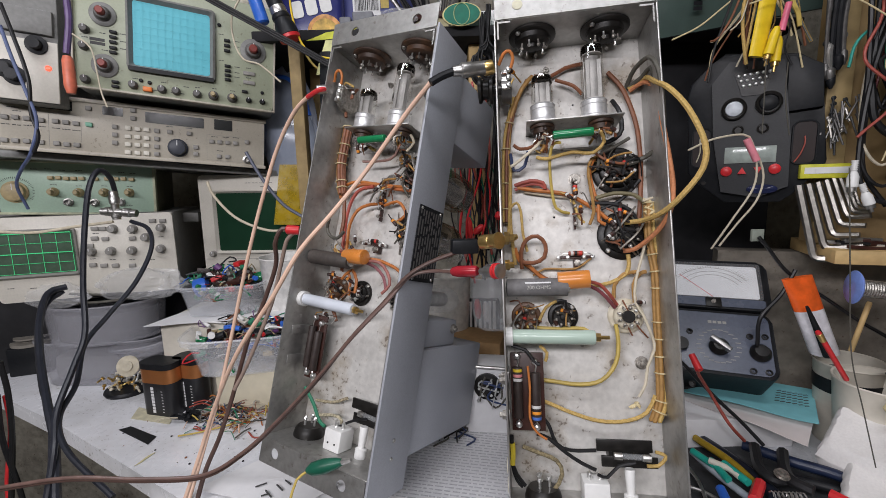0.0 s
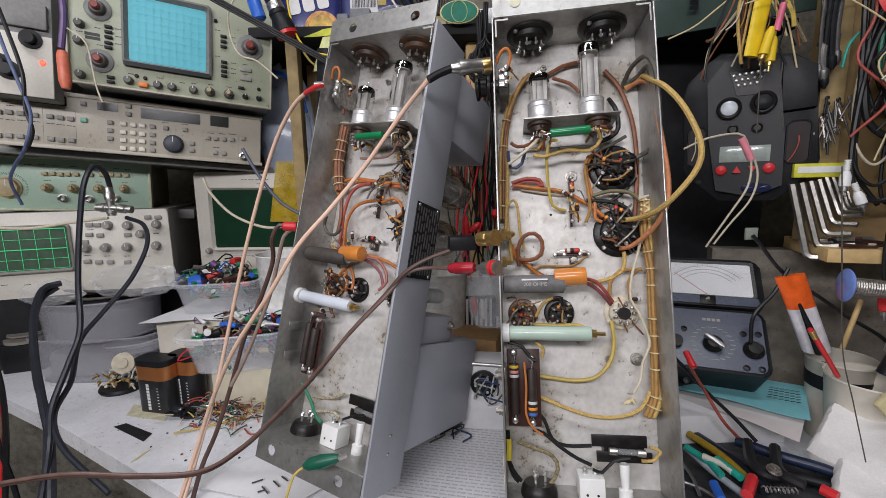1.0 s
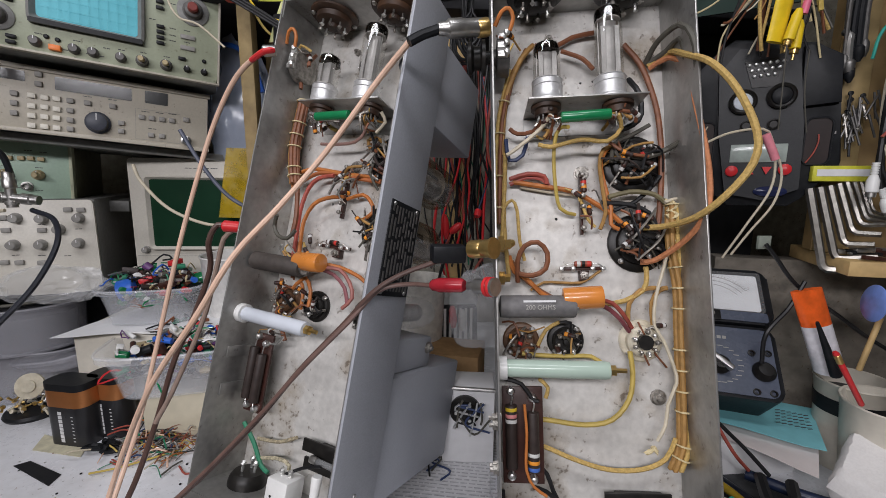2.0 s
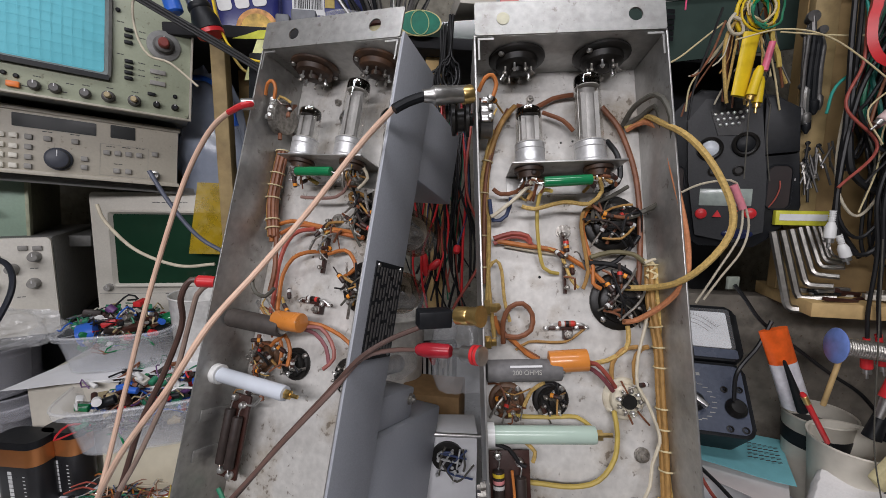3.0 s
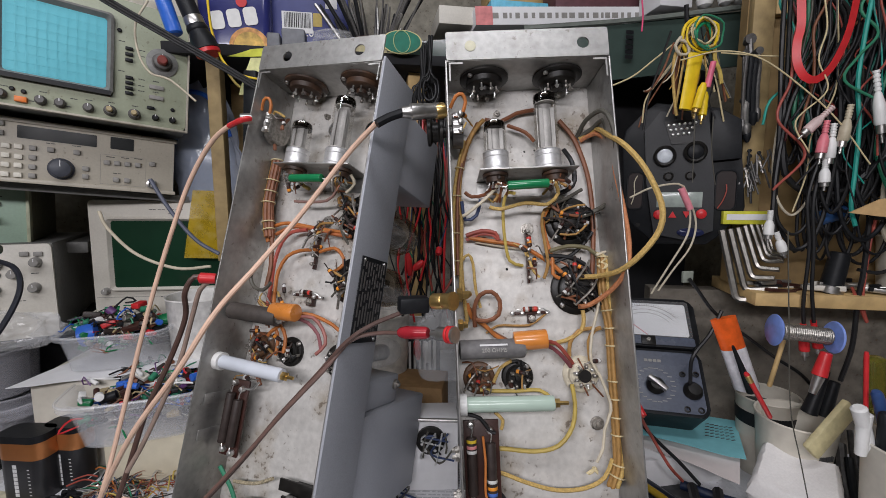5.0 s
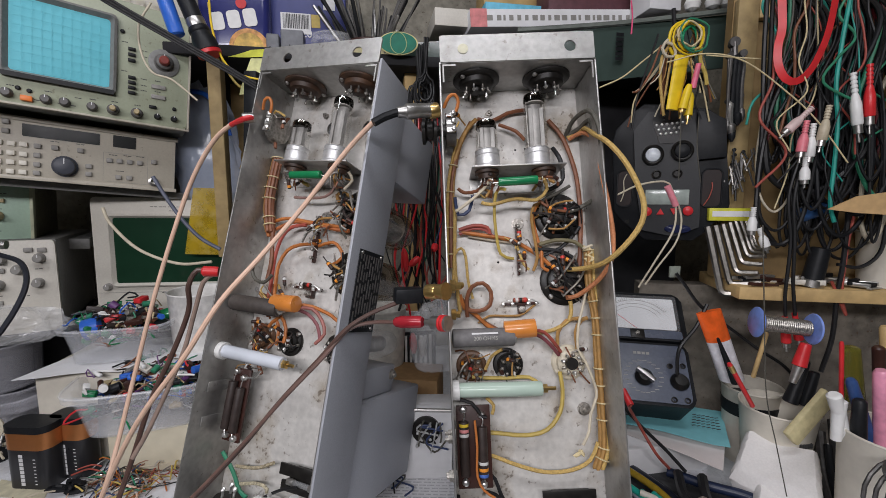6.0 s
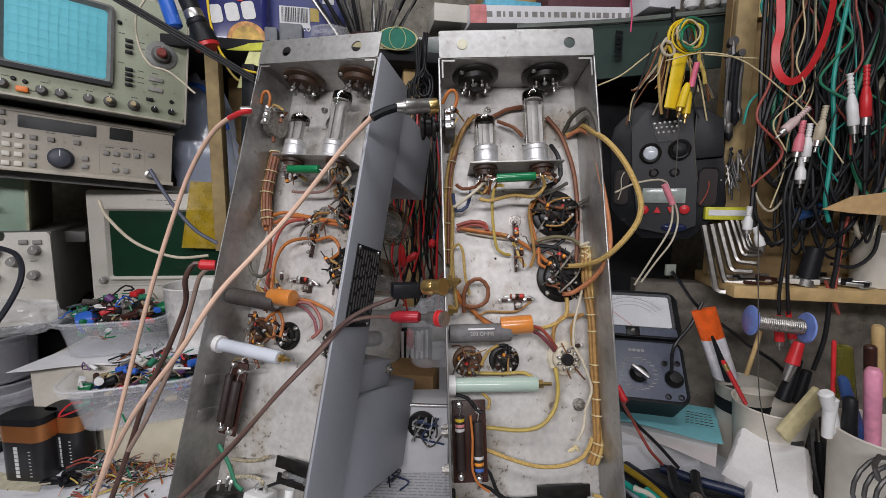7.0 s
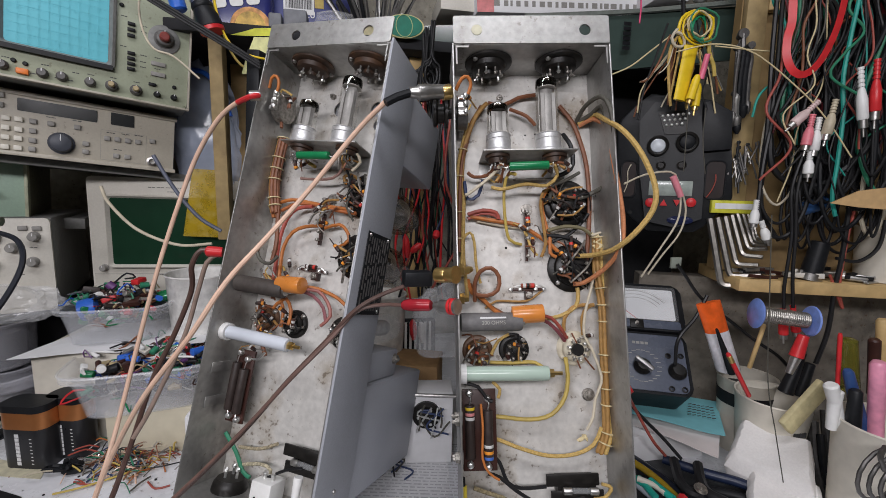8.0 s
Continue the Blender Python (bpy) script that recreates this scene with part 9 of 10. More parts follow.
def heap(m, rx, ry, z0, z1, n, lens, group, label):
    for k in range(n):
        u, v = random.uniform(-1, 1), random.uniform(-1, 1)
        if u * u + v * v > 1.2:
            continue
        p = m @ Vector((u * rx, v * ry, z0 + (z1 - z0) * (1 - 0.6 * (u * u + v * v)) * random.random()))
        bm = B()
        kind = random.random()
        d = Vector((random.uniform(-1, 1), random.uniform(-1, 1), random.uniform(-0.35, 0.35)))
        L = random.uniform(*lens)
        if kind < 0.4:
            tube(bm, [p, p + d * L * 0.9 + Vector((0, 0, random.uniform(-0.004, 0.012))), p + d * L * 1.8 + Vector((random.uniform(-0.01, 0.01), random.uniform(-0.01, 0.01), 0)), p + d * L * 1.2 + Vector((random.uniform(-0.02, 0.02), 0.01, -0.002))], random.uniform(0.0007, 0.0015), 5)
            nm = "wire_scrap"
        elif kind < 0.8:
            r = random.uniform(0.0025, 0.006)
            lathe(bm, p, d, [(r * 0.7, 0), (r, 0.0008), (r, L * 0.7), (r * 0.7, L * 0.72)], 12)
            nm = "loose_component"
        else:
            s = random.uniform(0.005, 0.011)
            box(bm, (-s, -s * 0.6, -s * 0.4), (s, s * 0.6, s * 0.4), 0.0012)
            bmesh.ops.transform(bm, matrix=Matrix.Translation(p) @ Euler((random.uniform(-0.5, 0.5), random.uniform(-0.5, 0.5), random.uniform(0, 3))).to_matrix().to_4x4(), verts=bm.verts)
            nm = "loose_component"
        solo(nm, bm, random.choice(BITS), label, "component", None, group)


heap(m1, 0.054, 0.04, 0.03, 0.082, 210, (0.008, 0.022), "components in the small box", "loose electronic component in the clear box")
heap(m2, 0.07, 0.048, 0.02, 0.078, 210, (0.01, 0.024), "scraps in the large box", "loose part in the large clear box")
heap(m2, 0.074, 0.05, 0.055, 0.09, 130, (0.012, 0.028), "scraps in the large box", "small part heaped in the large clear box")
heap(m1, 0.05, 0.036, 0.05, 0.088, 70, (0.008, 0.02), "components in the small box", "small component heaped in the clear box")
for x, y, z, r, h, mm, lb in ((-0.045, -0.02, 0.045, 0.016, 0.022, M_BLUE, "blue capacitor can in the clear box"), (0.0, 0.0, 0.055, 0.009, 0.04, M_BLACKP, "black capacitor can in the clear box"), (0.045, 0.015, 0.05, 0.011, 0.022, M_GREEN, "green part in the clear box")):
    bm = B()
    lathe(bm, m1 @ Vector((x, y, z)), (1, 0.2, 0.25), [(r * 0.9, 0), (r, 0.001), (r, h), (r * 0.9, h + 0.001)], 22)
    solo("capacitor_can", bm, mm, lb, "capacitor")
for x, y, z, r, mm, lb in ((-0.055, 0.0, 0.045, 0.014, M_CLEAR, "clear lens cap in the box"), (0.005, -0.01, 0.05, 0.018, M_WHITE, "white plastic cap in the box"), (-0.01, 0.02, 0.056, 0.012, M_OFFW, "pale plastic cap in the box")):
    bm = B()
    lathe(bm, m2 @ Vector((x, y, z)), (0.4, -1, 0.5), [(r * 0.9, 0), (r, 0.001), (r * 0.95, 0.006), (r * 0.5, 0.008), (0, 0.008)], 22)
    solo("plastic_cap", bm, mm, lb, "cap")
# wire clippings on the bench
random.seed(12)
w0 = Vector((-0.3405, 0.6281, 0))
CL = [M_BRWIRE, M_LUG, M_GYWIRE, M_RDWIRE, M_ORWIRE, M_BLWIRE, M_YELLOW, M_WHWIRE, M_BKWIRE, M_PEACH, M_BRWIRE, M_SOLDER, M_GNWIRE]
for k in range(210):
    p = w0 + Vector((random.gauss(0, 0.03), random.gauss(0.005, 0.026), 0.0015 + 0.014 * random.random() ** 2))
    a = random.uniform(0, 6.28)
    L = random.uniform(0.012, 0.045)
    d = Vector((math.cos(a), math.sin(a) * 0.8, 0)) * L
    bm = B()
    tube(bm, [p, p + d * 0.5 + Vector((0, random.uniform(-0.006, 0.006), random.uniform(0, 0.008))), p + d], random.uniform(0.0006, 0.0012), 5)
    solo("wire_clipping", bm, random.choice(CL), "short wire clipping on the bench", "wire clipping", None, "clippings on the bench")
for pts, r, m, lb in (([(-0.3961, 0.5723, 0.004), (-0.3712, 0.5797, 0.004), (-0.3411, 0.5945, 0.004), (-0.3109, 0.6134, 0.004)], 0.0013, M_YELLOW, "yellow wire lying on the bench"), ([(-0.2964, 0.5809, 0.002), (-0.2815, 0.5661, 0.002), (-0.2665, 0.5696, 0.002)], 0.0012, M_RDWIRE, "short red wire lying on the bench")):
    bm = B()
    tube(bm, pts, r)
    solo("loose_wire", bm, m, lb, "wire")
# white tub and bags behind the first chassis
wt = Vector((-0.2878, 0.75, 0.1902))
cup("white_tub", (wt.x, wt.y + 0.03, 0.0), 0.042, 0.052, wt.z + 0.045, mat("white_tub_plastic", (0.72, 0.71, 0.68), 0.4), "white plastic tub behind the parts boxes")
bag("blue_edge_bag", (-0.2951, 0.86, 0.4509), 0.05, 0.02, 0.12, "clear zip bag with a blue seal", 21, mat("bluish_bag_film", (0.62, 0.7, 0.86), 0.16, 0.0, 0.1, 60, 0.5, alpha=0.4, spec=1.0))
bm = B()
tube(bm, [(-0.3122, 0.83, 0.5666), (-0.281, 0.83, 0.5608), (-0.2569, 0.83, 0.5298), (-0.2458, 0.83, 0.4936)], 0.004, 8)
solo("bag_seal", bm, M_BLUE, "blue zip seal of the clear bag", "bag seal")
bm = B()
g = [(-0.3275, 0.82, 0.2898), (-0.256, 0.82, 0.2868), (-0.247, 0.82, 0.4025), (-0.3066, 0.82, 0.4038)]
vs = [bm.verts.new(p) for p in g]
bm.faces.new(vs)
r = bmesh.ops.extrude_face_region(bm, geom=bm.faces[:])
bmesh.ops.translate(bm, vec=(0, 0.002, 0), verts=[v for v in r["geom"] if isinstance(v, bmesh.types.BMVert)])
solo("yellow_film", bm, mat("amber_film", (0.5, 0.34, 0.02), 0.2, 0, 0.25, 40, 0.1, (0.75, 0.6, 0.2), 0.5, 60, alpha=0.55), "amber film sheet with pale dots", "film")
bm = B()
box(bm, (0, 0, 0), (0.02, 0.1, 0.3), 0.003)
solo("dark_case", bm, M_BLACKP, "dark instrument case standing on edge", "case", pose(*(-0.2035, 0.7, 0.2681), 0, 4, -20))

# ---- foreground leads ----
def lead(pts, r, m, label, name="lead", category="lead"):
    bm = B()
    tube(bm, pts, r, 9)
    return solo(name, bm, m, label, category)


def connector(p, d, prof, m, label, name="connector"):
    bm = B()
    lathe(bm, p, d, prof, 20)
    return solo(name, bm, m, label, "connector")


lead([(-0.1285, 0.492, 0.4673), (-0.1451, 0.5, 0.4633), (-0.1725, 0.52, 0.4474), (-0.2037, 0.54, 0.4073), (-0.2288, 0.545, 0.3483), (-0.2539, 0.545, 0.2756), (-0.279, 0.54, 0.1859), (-0.2965, 0.52, 0.1007), (-0.3044, 0.49, 0.048), (-0.3058, 0.44, -0.005)], 0.0024, M_PEACH, "peach coaxial lead running down from the chassis")
lead([(-0.1267, 0.492, 0.4672), (-0.1329, 0.487, 0.4651), (-0.1494, 0.503, 0.4615)], 0.0027, M_RED, "red sleeve on the peach lead", "shrink_tubing", "tubing")
lead([(-0.0058, 0.405, 0.4532), (-0.0316, 0.425, 0.4287), (-0.0745, 0.435, 0.3762), (-0.109, 0.425, 0.335), (-0.1392, 0.405, 0.2988), (-0.1708, 0.405, 0.2516), (-0.2175, 0.42, 0.1909), (-0.2593, 0.44, 0.1206), (-0.2813, 0.44, 0.0661), (-0.2969, 0.42, 0.0117)], 0.0023, M_PEACH, "peach coaxial lead crossing in front of the chassis")
lead([(-0.1752, 0.5, 0.3097), (-0.1898, 0.5, 0.3121), (-0.2, 0.5, 0.2954), (-0.2057, 0.51, 0.2661), (-0.2262, 0.51, 0.2165), (-0.2456, 0.505, 0.1748), (-0.2673, 0.5, 0.1102), (-0.28, 0.48, 0.0614), (-0.2899, 0.46, 0.0304), (-0.2893, 0.43, 0.003)], 0.0027, M_BRCOAX, "brown coaxial lead running down from the chassis")
lead([(-0.1755, 0.5, 0.307), (-0.1856, 0.5, 0.2984), (-0.1975, 0.505, 0.2669), (-0.2136, 0.505, 0.2177), (-0.246, 0.5, 0.1472), (-0.2647, 0.495, 0.1127)], 0.0024, mat("grey_brown_lead", (0.3, 0.22, 0.18), 0.4), "grey brown lead beside the chassis")
lead([(0.0127, 0.392, 0.2958), (-0.013, 0.388, 0.2875), (-0.0344, 0.385, 0.2752), (-0.0565, 0.385, 0.2513), (-0.0893, 0.38, 0.218), (-0.1258, 0.385, 0.1742), (-0.17, 0.39, 0.128), (-0.2097, 0.395, 0.0918), (-0.2497, 0.39, 0.0712), (-0.3052, 0.38, 0.0761), (-0.3676, 0.37, 0.0868), (-0.4393, 0.36, 0.0836)], 0.0019, M_BRCOAX, "brown twin lead drooping across the bench")
lead([(0.0091, 0.395, 0.2762), (-0.0107, 0.39, 0.2789), (-0.032, 0.388, 0.2745), (-0.0535, 0.383, 0.2528), (-0.086, 0.378, 0.2213), (-0.1249, 0.383, 0.1774), (-0.1688, 0.388, 0.1316), (-0.2082, 0.393, 0.0957), (-0.2479, 0.388, 0.0753), (-0.303, 0.378, 0.0801), (-0.365, 0.368, 0.0906), (-0.4361, 0.358, 0.0874)], 0.0018, mat("pinkish_brown_lead", (0.15, 0.09, 0.075), 0.36), "pinkish brown twin lead drooping across the bench")
BNCP = Vector((0.0489, 0.408, 0.4644))
b0 = Vector((-0.0042, 0.4, 0.452))
connector(BNCP, b0.lerp(Vector((0.0124, 0.404, 0.4604)), 1.0) - BNCP, [(0.0058, 0), (0.0062, 0.004), (0.0062, 0.018), (0.0068, 0.019), (0.0068, 0.028), (0.005, 0.03), (0.0045, 0.036), (0, 0.036)], M_STEEL, "nickel coaxial plug on the chassis side")
connector(BNCP + Vector((0.0006, 0, 0)), b0 - BNCP, [(0.0064, 0), (0.0066, 0.001), (0.0066, 0.007), (0.0063, 0.008)], M_BRASS, "gilt collar of the coaxial plug", "connector_collar")
lead([(0.0135, 0.404, 0.4603), (0.002, 0.402, 0.4557), (-0.0073, 0.4, 0.4502)], 0.0036, M_BLACKP, "black strain relief of the peach lead", "cable_boot", "cable boot")
g0, g1 = [Vector(p) for p in [(0.0495, 0.365, 0.3097), (0.0308, 0.385, 0.3054)]]
connector(g0, g1 - g0, [(0.0075, 0), (0.0075, 0.002), (0.0062, 0.003), (0.0066, 0.008), (0.006, 0.0095), (0.0066, 0.011), (0.0066, 0.02), (0.005, 0.021)], M_BRASS, "gilt coaxial plug on the chassis side")
bm = B()
k0 = Vector((0.0202, 0.392, 0.3015))
box(bm, (-0.0125, -0.007, -0.0065), (0.0125, 0.007, 0.0065), 0.0015)
solo("angle_plug", bm, M_BLACKP, "black elbow plug on the gilt connector", "plug", Matrix.Translation(k0) @ pose(0, 0, 0, 0, 2, 8))
r0, r1 = [Vector(p) for p in [(0.0501, 0.36, 0.2835), (0.0311, 0.38, 0.2799)]]
connector(r0, r1 - r0, [(0.0066, 0), (0.0066, 0.004), (0.0055, 0.005), (0.0055, 0.017), (0.003, 0.019), (0.003, 0.024)], M_STEEL, "nickel jack with red rings on the chassis side")
r2 = Vector((0.0081, 0.395, 0.2768))
connector(r1, r2 - r1, [(0.004, 0), (0.0052, 0.002), (0.0056, 0.02), (0.0045, 0.026), (0.003, 0.028)], mat("deep_red_plastic", (0.34, 0.02, 0.03), 0.25), "red banana plug in the chassis jack")
for q in (0.08, 0.2):
    bm = B()
    lathe(bm, r0.lerp(r1, q), r1 - r0, [(0.0067, 0), (0.007, 0.0003), (0.007, 0.002), (0.0067, 0.0023)], 18)
    solo("red_collar", bm, M_RED, "red plastic collar on the jack", "collar")
connector((-0.1699, 0.5, 0.3095), (-1, -0.1, 0.1), [(0.005, 0), (0.0055, 0.003), (0.0055, 0.014), (0.003, 0.016)], M_RED, "red plug at the chassis side")
connector((-0.1255, 0.495, 0.4678), (-1, -0.2, -0.1), [(0.0045, 0), (0.005, 0.002), (0.005, 0.01), (0.0035, 0.011)], M_STEEL, "nickel plug at the chassis side")
# black leads at the far left
for pts, r in (([(-0.5033, 0.66, 0.356), (-0.4928, 0.64, 0.3813), (-0.4921, 0.62, 0.3915), (-0.4929, 0.6, 0.3691), (-0.4909, 0.58, 0.3154), (-0.4882, 0.56, 0.2406), (-0.4704, 0.53, 0.1792), (-0.4647, 0.5, 0.1458), (-0.4561, 0.46, 0.1079), (-0.4373, 0.43, 0.0774), (-0.4265, 0.4, 0.0325)], 0.0036), ([(-0.4855, 0.66, 0.3144), (-0.4537, 0.65, 0.3031), (-0.4386, 0.63, 0.275), (-0.4471, 0.6, 0.23), (-0.4707, 0.57, 0.1892), (-0.4817, 0.54, 0.16), (-0.4647, 0.5, 0.1233), (-0.454, 0.46, 0.1007), (-0.4217, 0.43, 0.077), (-0.3533, 0.4, 0.0437)], 0.0032), ([(-0.5661, 0.62, 0.2215), (-0.5765, 0.6, 0.2166), (-0.5564, 0.56, 0.1867), (-0.5243, 0.52, 0.1461), (-0.4749, 0.47, 0.1099), (-0.4444, 0.44, 0.0777), (-0.4146, 0.4, 0.0322)], 0.0045), ([(-0.5721, 0.62, 0.2156), (-0.5835, 0.6, 0.1998), (-0.5621, 0.56, 0.1625), (-0.5071, 0.5, 0.1244), (-0.4637, 0.46, 0.0938), (-0.4311, 0.41, 0.0242)], 0.004)):
    lead(pts, r, mat("blue_black_lead", (0.02, 0.022, 0.03), 0.35), "thick black lead drooping over the bench edge")
lead([(-0.5783, 0.6, 0.5822), (-0.5705, 0.6, 0.5431), (-0.5593, 0.6, 0.4994), (-0.5511, 0.6, 0.4586), (-0.566, 0.6, 0.4174), (-0.6028, 0.62, 0.3959), (-0.6334, 0.64, 0.3725), (-0.6419, 0.66, 0.3379)], 0.0022, mat("dusty_blue_lead", (0.1, 0.13, 0.25), 0.45), "dusty blue lead hanging before the instruments")
lead([(-0.5731, 0.6, 0.6098), (-0.5638, 0.6, 0.5713), (-0.5529, 0.6, 0.5139), (-0.5568, 0.6, 0.4699), (-0.552, 0.6, 0.4398), (-0.5621, 0.6, 0.4173)], 0.0024, M_BKWIRE, "black lead hanging before the instruments")
lead([(-0.6667, 0.62, 0.3077), (-0.6009, 0.62, 0.3043), (-0.5416, 0.62, 0.3111), (-0.4826, 0.62, 0.3171)], 0.0022, M_WHWIRE, "pale lead to the coaxial tee")
lead([(-0.5015, 0.62, 0.6195), (-0.5031, 0.62, 0.5909), (-0.5126, 0.62, 0.551)], 0.0042, mat("purple_sleeve", (0.13, 0.08, 0.2), 0.4), "purple tubing over a hanging lead", "shrink_tubing", "tubing")
connector((-0.5124, 0.62, 0.5473), (0, -0.05, -1), [(0.005, 0), (0.0068, 0.006), (0.0075, 0.04), (0.005, 0.05), (0, 0.051)], mat("coral_plastic", (0.65, 0.17, 0.1), 0.4), "coral red probe handle hanging down", "test_probe")
lead([(-0.5008, 0.62, 0.5763), (-0.4788, 0.62, 0.5575), (-0.4745, 0.62, 0.5241), (-0.4722, 0.62, 0.4977), (-0.4671, 0.62, 0.4785)], 0.0011, M_WHWIRE, "thin white wire over the oscilloscope")
lead([(-0.2907, 0.68, 0.6437), (-0.3076, 0.68, 0.6143), (-0.307, 0.68, 0.5789), (-0.2952, 0.68, 0.5544), (-0.2717, 0.68, 0.5462), (-0.2417, 0.68, 0.5201)], 0.0014, M_WHWIRE, "thin twisted white wire over the oscilloscope")
lead([(-0.2965, 0.66, 0.4153), (-0.2815, 0.66, 0.3854), (-0.2626, 0.66, 0.3548), (-0.2428, 0.66, 0.3313), (-0.2184, 0.66, 0.3151)], 0.0026, mat("slate_lead", (0.09, 0.1, 0.14), 0.45), "slate lead from the generator output")
lead([(-0.3821, 0.7, 0.3732), (-0.3735, 0.7, 0.3494), (-0.3405, 0.7, 0.3126), (-0.2901, 0.7, 0.2908), (-0.2441, 0.7, 0.2922)], 0.0022, M_WHWIRE, "pale lead before the dark screen")
for dx in (0, 6, 12):
    lead([(p[0], p[1], p[2] + dx * 0.0006) for p in [(-0.3526, 0.66, 0.6433), (-0.3228, 0.66, 0.6258), (-0.2857, 0.66, 0.6049), (-0.2409, 0.66, 0.5801), (-0.1941, 0.66, 0.5542), (-0.1596, 0.66, 0.5341)]], 0.0017, M_BKWIRE, "black lead slung over the oscilloscope")
lead([(-0.219, 0.68, 0.66), (-0.2169, 0.68, 0.6137), (-0.2049, 0.68, 0.5746), (-0.186, 0.68, 0.5583), (-0.1633, 0.68, 0.5526), (-0.14, 0.69, 0.553)], 0.0014, M_SUN, "bright yellow lead hanging from the shelf")
random.seed(19)
for k in range(9):
    c, q = Vector((0.073 + random.uniform(-0.006, 0.006), 0.68 + 0.006 * k, 0.545 + random.uniform(-0.006, 0.006))), random.uniform(0.016, 0.03)
    lead([c + Vector((0, 0, 0.075))] + [c + Vector((q * 0.6 * math.sin(t), random.uniform(-0.002, 0.002), q * math.cos(t))) for t in [0.2 + 0.75 * j for j in range(9)]] + [c + Vector((0.004, 0, 0.075))], random.choice((0.0016, 0.0022)), M_BKWIRE, "black cable looped up under the shelf behind the chassis")
# coaxial tee on the function generator
tee = Vector((-0.5032, 0.655, 0.3302))
ct = thing("coax_tee", "nickel coaxial tee with two plugs", "connector", Matrix.Translation(tee))
for d, n in (((0, 0, 1), 0.032), ((1, 0.1, -0.12), 0.03), ((-1, -0.1, 0.05), 0.02), ((0, 0, -1), 0.012)):
    bm = B()
    lathe(bm, (0, 0, 0), d, [(0.0055, 0), (0.0055, n * 0.35), (0.007, n * 0.4), (0.007, n * 0.7), (0.0058, n * 0.75), (0.0058, n), (0.003, n)], 16)
    part("arm", bm, M_STEEL, ct)
# red and black leads under the bench edge
for pts, m in (([(-0.61, 0.55, 0.1353), (-0.6075, 0.55, 0.0856), (-0.6144, 0.55, 0.0176), (-0.6353, 0.55, -0.0888)], M_BKWIRE), ([(-0.6225, 0.56, 0.0807), (-0.6239, 0.56, 0.0289), (-0.6435, 0.56, -0.051), (-0.6486, 0.56, -0.097)], M_RED), ([(-0.6231, 0.55, 0.086), (-0.6278, 0.55, 0.0179), (-0.6191, 0.55, -0.044), (-0.615, 0.55, -0.0894)], M_BKWIRE)):
    lead(pts, 0.0035, m, "lead hanging past the bench edge")
bm = B()
box(bm, (-1.0, 0.3, -0.30), (-0.15, 0.72, -0.26), 0.004)
solo("lower_shelf", bm, mat("cream_lower_shelf", (0.5, 0.48, 0.4), 0.6), "cream lower shelf under the bench", "shelf", None, "", "structure")
random.seed(41)
for k in range(26):
    bm = B()
    p = Vector((random.uniform(-0.75, -0.25), random.uniform(0.35, 0.6), -0.258))
    d = Vector((random.uniform(-1, 1), random.uniform(-0.6, 0.6), 0)).normalized() * random.uniform(0.04, 0.11)
    r = random.uniform(0.004, 0.014)
    lathe(bm, p + Vector((0, 0, r)), d, [(r * 0.6, 0), (r, 0.004), (r, d.length * 0.7), (r * 0.5, d.length)], 10)
    solo("hand_tool", bm, random.choice((M_YELLOW, M_OFFW, M_GREEN, M_TAN, M_GYWIRE, M_PAPER)), "tool lying on the lower shelf", "tool", None, "tools on the lower shelf")
# green crocodile clip on the second chassis
a, b = [Vector(p) for p in [(-0.1293, 0.35, 0.1049), (-0.0955, 0.345, 0.116)]]
bm = B()
lathe(bm, a, b - a, [(0.0025, 0), (0.006, 0.006), (0.0068, 0.018), (0.005, 0.03), (0.003, 0.036)], 12)
cl = solo("green_clip", bm, mat("dark_green_boot", (0.012, 0.1, 0.06), 0.4), "dark green crocodile clip on the chassis flange", "crocodile clip")
bm = B()
lathe(bm, b, b - a, [(0.003, -0.002), (0.0022, 0.006), (0.0015, 0.009)], 8)
part("jaw", bm, M_STEEL, cl)
lead([(-0.1284, 0.35, 0.1043), (-0.1374, 0.345, 0.0993), (-0.1416, 0.335, 0.085)], 0.0012, M_YELLOW, "yellow wire of the green clip")

# ---- newspapers and boards under the chassis ----
NEWS = thing("newspaper", "open newspaper lying under the chassis", "newspaper")
bm = B()
n = 14
c0 = [Vector(p) for p in [(-0.2942, 0.4325, 0.001), (0.0654, 0.4202, 0.001), (0.113, 0.6915, 0.001), (-0.0885, 0.6822, 0.001)]]
g = [[None] * (n + 1) for _ in range(n + 1)]
for i in range(n + 1):
    for j in range(n + 1):
        u, v = i / n, j / n
        p = c0[0] * (1 - u) * (1 - v) + c0[1] * u * (1 - v) + c0[2] * u * v + c0[3] * (1 - u) * v
        g[i][j] = bm.verts.new((p.x, p.y, 0.0015 + 0.003 * abs(noise.noise(p * 12))))
for i in range(n):
    for j in range(n):
        bm.faces.new((g[i][j], g[i + 1][j], g[i + 1][j + 1], g[i][j + 1]))
part("sheet", bm, mat("grey_newsprint", (0.74, 0.74, 0.75), 0.85, 0, 0.05, 120, 0.1), NEWS)
bm = B()
random.seed(3)
o = Vector((-0.0709, 0.4544, 0))
for r in range(34):
    x = o.x - 0.05
    while x < o.x + 0.2:
        w = random.uniform(0.004, 0.012)
        y = o.y - 0.02 + r * 0.0058
        box(bm, (x, y, 0.0052), (x + w, y + 0.0021, 0.0053))
        x += w + random.uniform(0.0012, 0.003)
